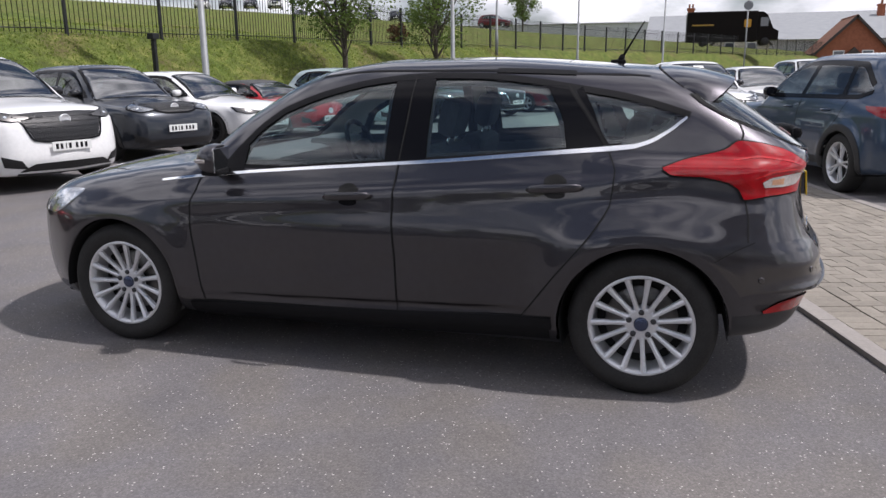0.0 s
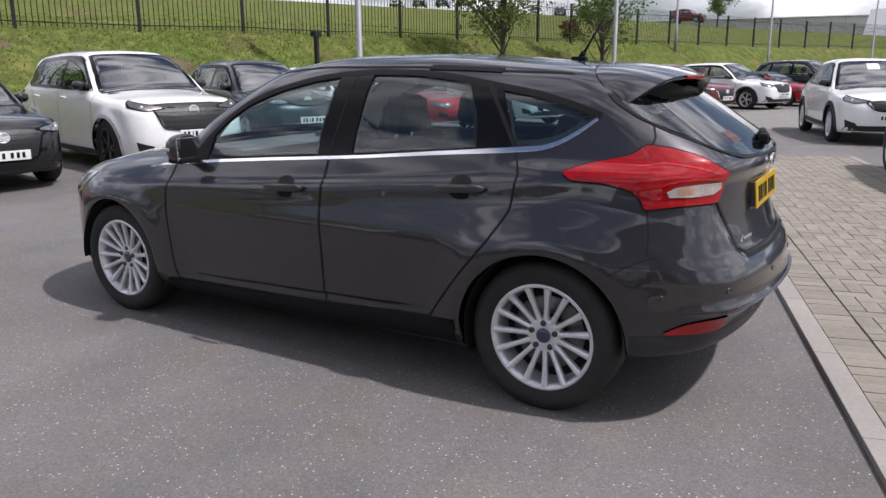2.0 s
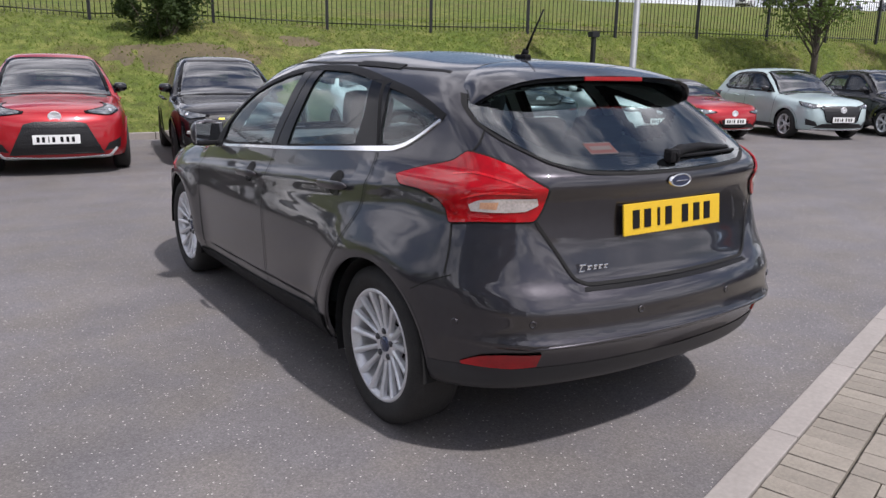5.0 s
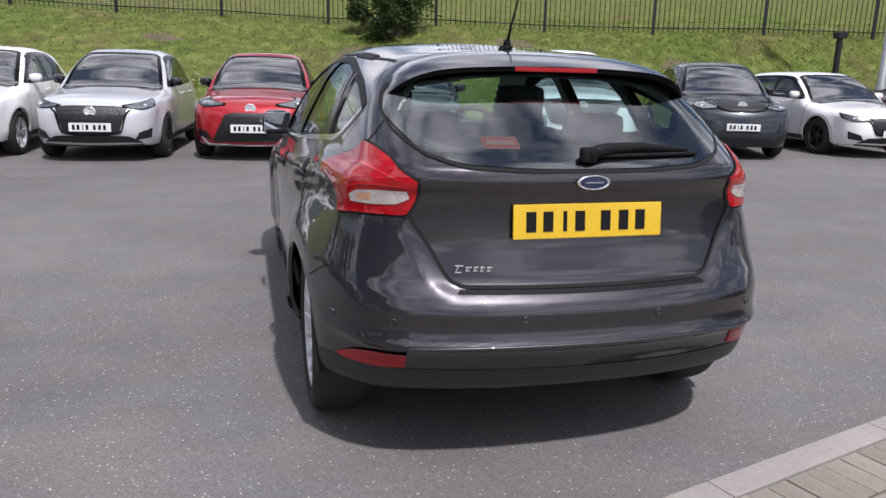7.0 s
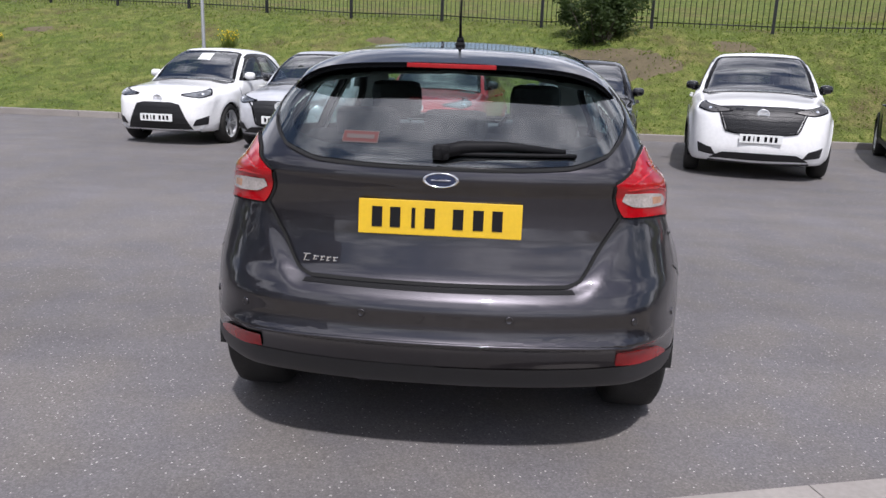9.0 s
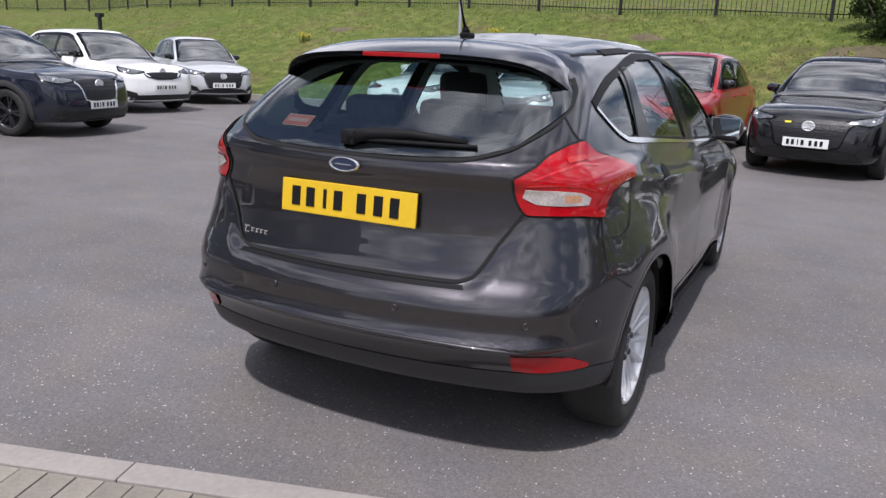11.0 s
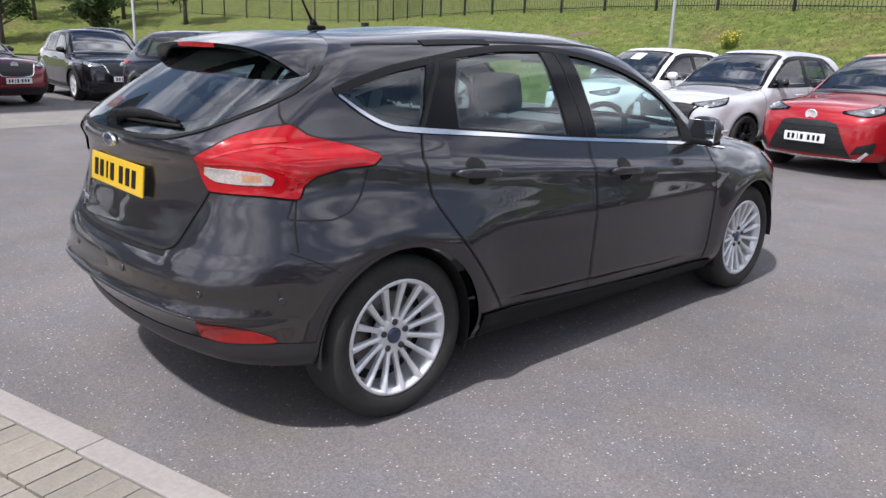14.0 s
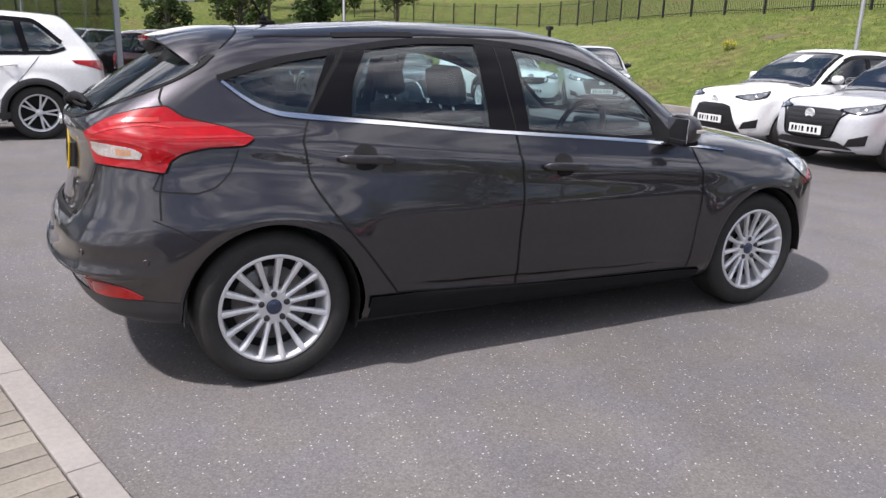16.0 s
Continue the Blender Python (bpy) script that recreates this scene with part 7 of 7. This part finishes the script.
def far_house(name, label, x, y, z, w, dpt, eave, ridge, turn, wall, roof, windows=2, chimney=False):
    ob = thing(name, label, "building", "far buildings", pose(x, y, z, 0, 0, turn))
    bm = bmesh.new()
    pts = [(-w / 2, -1.5), (w / 2, -1.5), (w / 2, eave), (0, ridge), (-w / 2, eave)]
    a = [bm.verts.new((px, -dpt / 2, pz)) for px, pz in pts]
    b = [bm.verts.new((px, dpt / 2, pz)) for px, pz in pts]
    bm.faces.new(a[::-1])
    bm.faces.new(b)
    for i in range(5):
        bm.faces.new((a[i], a[(i + 1) % 5], b[(i + 1) % 5], b[i]))
    bmesh.ops.recalc_face_normals(bm, faces=bm.faces)
    part("wall", bm, wall, ob)
    bm = bmesh.new()
    sl = math.atan2(ridge - eave, w / 2)
    ln = math.hypot(ridge - eave, w / 2) + 0.5
    for s in (-1, 1):
        box(bm, 0, 0, 0, ln, dpt + 0.8, 0.16, 0.02, pose(s * (w / 4 + 0.08), 0, (eave + ridge) / 2 + 0.10, 0, s * math.degrees(sl), 0))
    rf = part("roof", bm, roof, ob)
    for s in (-1, 1):
        bm = bmesh.new()
        box(bm, 0, 0, 0, ln, 0.10, 0.28, 0.01, pose(s * (w / 4 + 0.08), -dpt / 2 - 0.42, (eave + ridge) / 2 + 0.05, 0, s * math.degrees(sl), 0))
        part("fascia", bm, TIMBER, ob)
    for k in range(windows):
        wx = (k - (windows - 1) / 2) * w / (windows + 0.6)
        win = new("window")
        win.parent, win.matrix_basis = ob, pose(wx, -dpt / 2, eave * 0.55)
        bm = bmesh.new()
        box(bm, 0, -0.03, 0, 1.2, 0.06, 1.3, 0.01)
        part("frame", bm, PLATE_W, win)
        bm = bmesh.new()
        box(bm, 0, -0.07, 0, 1.0, 0.04, 1.1)
        part("pane", bm, PANE, win)
    if chimney:
        bm = bmesh.new()
        box(bm, 0, 0, ridge + 0.6, 0.9, 0.9, 2.6, 0.02)
        box(bm, 0, 0, ridge + 1.95, 1.1, 1.1, 0.2, 0.02)
        ch = part("chimney", bm, BRICK, rf)
        for s in (-0.2, 0.2):
            bm = bmesh.new()
            tube(bm, ((s, 0, ridge + 2.0), (s, 0, ridge + 2.6)), 0.13, 8)
            part("chimney_pot", bm, ROOF_TILE, ob)


def warehouse(label, x, y, z, w, dpt, h, turn, roof_h):
    ob = thing("warehouse", label, "building", "far buildings", pose(x, y, z, 0, 0, turn))
    bm = bmesh.new()
    box(bm, 0, 0, h / 2 - 1.5, w, dpt, h + 3, 0.02)
    part("wall", bm, CLADW, ob)
    bm = bmesh.new()
    a = [bm.verts.new(p) for p in ((-w / 2 - 0.4, -dpt / 2 - 0.5, h), (w / 2 + 0.4, -dpt / 2 - 0.5, h), (w / 2 + 0.4, 0, h + roof_h), (-w / 2 - 0.4, 0, h + roof_h), (-w / 2 - 0.4, dpt / 2 + 0.5, h), (w / 2 + 0.4, dpt / 2 + 0.5, h))]
    for q in ((0, 1, 2, 3), (3, 2, 5, 4), (0, 3, 4), (1, 5, 2), (0, 4, 5, 1)):
        bm.faces.new([a[i] for i in q])
    bmesh.ops.recalc_face_normals(bm, faces=bm.faces)
    part("roof", bm, SLATE_ROOF, ob)
    for k in range(int(w / 6)):
        bm = bmesh.new()
        box(bm, -w / 2 + 3 + 6 * k, -dpt / 2 - 0.06, h - 1.2, 0.08, 0.06, 2.4)
        part("panel_joint", bm, SLATE_ROOF, ob)


def delivery_van(x, y, z, turn):
    ob = thing("delivery_van", "dark brown boxy delivery van on the far road", "van", m=pose(x, y, z, 0, 0, turn))
    brown = mat("dark_brown_van_paint", (0.007, 0.005, 0.004), 0.6, 0, 0.1, 2, spec=0.12)
    bm = bmesh.new()
    box(bm, -0.9, 0, 1.75, 6.2, 2.3, 2.7, 0.12)
    part("cargo_box", bm, brown, ob)
    bm = bmesh.new()
    a = [(2.2, 0.5), (4.0, 0.5), (4.0, 1.3), (3.55, 1.5), (3.0, 2.7), (2.6, 3.0), (2.2, 3.0)]
    p = [bm.verts.new((u, -1.1, w)) for u, w in a]
    q = [bm.verts.new((u, 1.1, w)) for u, w in a]
    bm.faces.new(p)
    bm.faces.new(q[::-1])
    for i in range(7):
        bm.faces.new((p[i], q[i], q[(i + 1) % 7], p[(i + 1) % 7]))
    bmesh.ops.recalc_face_normals(bm, faces=bm.faces)
    part("cab", bm, brown, ob)
    bm = bmesh.new()
    box(bm, 2.75, -1.12, 2.1, 0.7, 0.04, 0.8, 0.02)
    part("cab_window", bm, PANE, ob)
    bm = bmesh.new()
    box(bm, 1.3, -1.17, 2.0, 0.6, 0.03, 0.7, 0.1)
    part("shield_mark", bm, mat("ochre_mark", (0.55, 0.30, 0.03), 0.5), ob, "plain ochre shape")
    bm = bmesh.new()
    box(bm, -2.6, -1.17, 1.9, 1.9, 0.03, 0.14)
    part("side_bar", bm, mat("ochre_bar", (0.35, 0.20, 0.03), 0.5), ob)
    for xx in (-2.4, 2.9):
        for s in (-1, 1):
            v, f = lathe(((-0.12, 0.0), (-0.12, 0.36), (0.12, 0.36), (0.12, 0.22), (0.10, 0.0)), 20)
            part("wheel", mesh_of("wheel", v, f, RUBBER), None, ob, m=pose(xx, s * 1.0, 0.36, 0, 0, 90))


delivery_van(73.9, -6.2, on_bank(73.9, -6.2) + 0.55, -88)
far_house("cream_house", "cream plastered gable house beyond the road", 104.5, -9.1, 3.5, 6.8, 8, 0.7, 3.5, -90, CREAM_WALL, ROOF_TILE)
far_house("brick_house", "red brick gable house with a tiled roof", 98, -20.7, 2.2, 7.8, 8, 0.7, 4.6, -90, BRICK, ROOF_TILE)
porch = bpy.data.objects["brick_house"]
bm = bmesh.new()
pa = [bm.verts.new((px, -4.6, pz)) for px, pz in ((-1.3, -1.2), (1.3, -1.2), (1.3, 0.1), (0, 1.35), (-1.3, 0.1))]
pb = [bm.verts.new((v.co.x, -3.9, v.co.z)) for v in pa]
bm.faces.new(pa), bm.faces.new(pb[::-1])
for k in range(5):
    bm.faces.new((pa[k], pb[k], pb[(k + 1) % 5], pa[(k + 1) % 5]))
bmesh.ops.recalc_face_normals(bm, faces=bm.faces)
part("porch", bm, TIMBER, porch, "dark gabled porch")
far_house("brick_house", "brick house with a long brown tiled roof", 121, -29, 2.6, 9, 19, 2.4, 5.4, 0, BRICK, ROOF_TILE, 2, True)
warehouse("grey roofed building beyond the road", 124, -14, 4.2, 33, 30, 0.8, -90, 4.4)
warehouse("long pale warehouse with a dark roof edge", 150, 22, 7.0, 38, 14, 2.7, -84, 0.6)
warehouse("white industrial building beyond the trees", -92, 9.5, 4.2, 5, 9, 2.6, 90, 0.4)
stack = thing("chimney_stack", "tall square brick chimney stack", "chimney", "far buildings", pose(106.8, -3.0, 4.0))
bm = bmesh.new()
box(bm, 0, 0, 2.4, 0.85, 0.85, 5.4, 0.02)
box(bm, 0, 0, 5.1, 1.05, 1.05, 0.25, 0.02)
part("shaft", bm, BRICK, stack)
for sy in (-0.22, 0.22):
    bm = bmesh.new()
    tube(bm, ((0, sy, 5.2), (0, sy, 5.75)), 0.12, 8)
    part("chimney_pot", bm, ROOF_TILE, stack)
sg = thing("road_sign", "round sign on a tall grey pole", "sign", "", pose(57.8, -6.3, on_bank(57.8, -6.3)))
bm = bmesh.new()
tube(bm, ((0, 0, -0.3), (0, 0, 6.2)), 0.05, 8)
part("pole", bm, GALV, sg)
vv, ff = lathe(((-0.02, 0.0), (-0.02, 0.32), (0.02, 0.32), (0.02, 0.0)), 24)
part("disc", mesh_of("disc", vv, ff, mat("grey_sign_back", (0.20, 0.21, 0.22), 0.5), smooth=False), None, sg, m=pose(-0.07, 0, 5.75))

# cars standing at the top of the field
by_label = {o["label"]: o for o in bpy.data.objects if o.get("category") == "car"}
row = [by_label[k] for k in ("white crossover with black grille, parked nose out", "black small hatchback with chrome grille edge, parked nose out", "dark navy small hatchback with chrome grille edge, parked nose out")]
for k in range(9):
    x, y = 88 + 1.2 * k, 60 - 3.0 * k
    c = copy_thing(row[k % 3], pose(x, y, on_bank(x, y), 0, 0, 115))
    tagged(c, "distant car standing at the top of the field", "car", "hilltop cars")
c = copy_thing(by_label["dark red small hatchback, parked nose out"], pose(83.6, 18.7, on_bank(83.6, 18.7), 0, 0, 170))
tagged(c, "distant red car on the far road", "car", "hilltop cars")

# ---------------------------------------------------------------- glazed showroom at the edge of the yard
SHOW_GLASS = glass("showroom_glass", (0.62, 0.68, 0.72), 0.30)
FRAME = mat("grey_aluminium_frame", (0.55, 0.57, 0.60), 0.4, 0.2, 0.08, 6)
FASCIA = mat("dark_fascia_panel", (0.05, 0.055, 0.06), 0.4, 0.3, 0.1, 2)
show = thing("showroom", "glazed showroom with grey aluminium mullions", "building", "", pose(-12.9, -0.95, 0, 0, 0, 14))
bm = bmesh.new()
box(bm, -8, -8.5, 0.06, 16, 17, 0.12, 0.01)
part("plinth", bm, KERB, show)
bm = bmesh.new()
box(bm, -8, -8.5, 5.2, 16.8, 17.8, 0.9, 0.03)
part("roof_fascia", bm, FASCIA, show)
bm = bmesh.new()
box(bm, -15.8, -8.5, 2.5, 0.2, 17, 4.8)
box(bm, -8, -16.9, 2.5, 16, 0.2, 4.8)
part("back_wall", bm, CREAM_WALL, show)
for k in range(8):
    for fx2, fy2, sx, sy in ((0, -1.05 - 2.1 * k, 0.02, 2.02), (-1.0 - 2.0 * k, 0, 1.92, 0.02)):
        bm = bmesh.new()
        box(bm, fx2, fy2, 2.45, sx, sy, 4.6)
        pn = part("pane", bm, SHOW_GLASS, show)
        pn.visible_shadow = False
for k in range(9):
    for fx2, fy2 in ((0, -2.1 * k), (-2.0 * k, 0)):
        bm = bmesh.new()
        box(bm, fx2, fy2, 2.45, 0.10, 0.10, 4.7, 0.008)
        part("mullion", bm, FRAME, show)
for z in (0.16, 2.6, 4.72):
    bm = bmesh.new()
    box(bm, 0, -8.4, z, 0.07, 16.8, 0.07)
    part("transom", bm, FRAME, show)
    bm = bmesh.new()
    box(bm, -8, 0, z, 16, 0.07, 0.07)
    part("transom", bm, FRAME, show)

# ---------------------------------------------------------------- a dry leaf on the yard
lf_rng = random.Random(9)
leaf = thing("dry_leaf", "pale crumpled dry leaf lying on the asphalt", "leaf", "", pose(-4.94, -1.77, 0.004, 0, 0, 35))
lv, lfc = [], []
for i in range(9):
    for j in range(5):
        u, w = i / 8 * 2 - 1, j / 2 - 1
        half = 0.055 * (1 - u * u) ** 0.7 + 0.004
        lv.append((0.105 * u, half * w, 0.010 + 0.022 * abs(w) * (1 - u * u) + lf_rng.uniform(-0.004, 0.008)))
lfc = [(i * 5 + j, (i + 1) * 5 + j, (i + 1) * 5 + j + 1, i * 5 + j + 1) for i in range(8) for j in range(4)]
part("blade", mesh_of("blade", lv, lfc, mat("dry_leaf_skin", (0.46, 0.37, 0.26), 0.8, 0, 0.25, 30)), None, leaf)
part("stalk", tube(bmesh.new(), ((-0.10, 0, 0.012), (-0.13, 0.006, 0.010), (-0.155, 0.014, 0.006)), 0.003, 6), BARK, leaf)
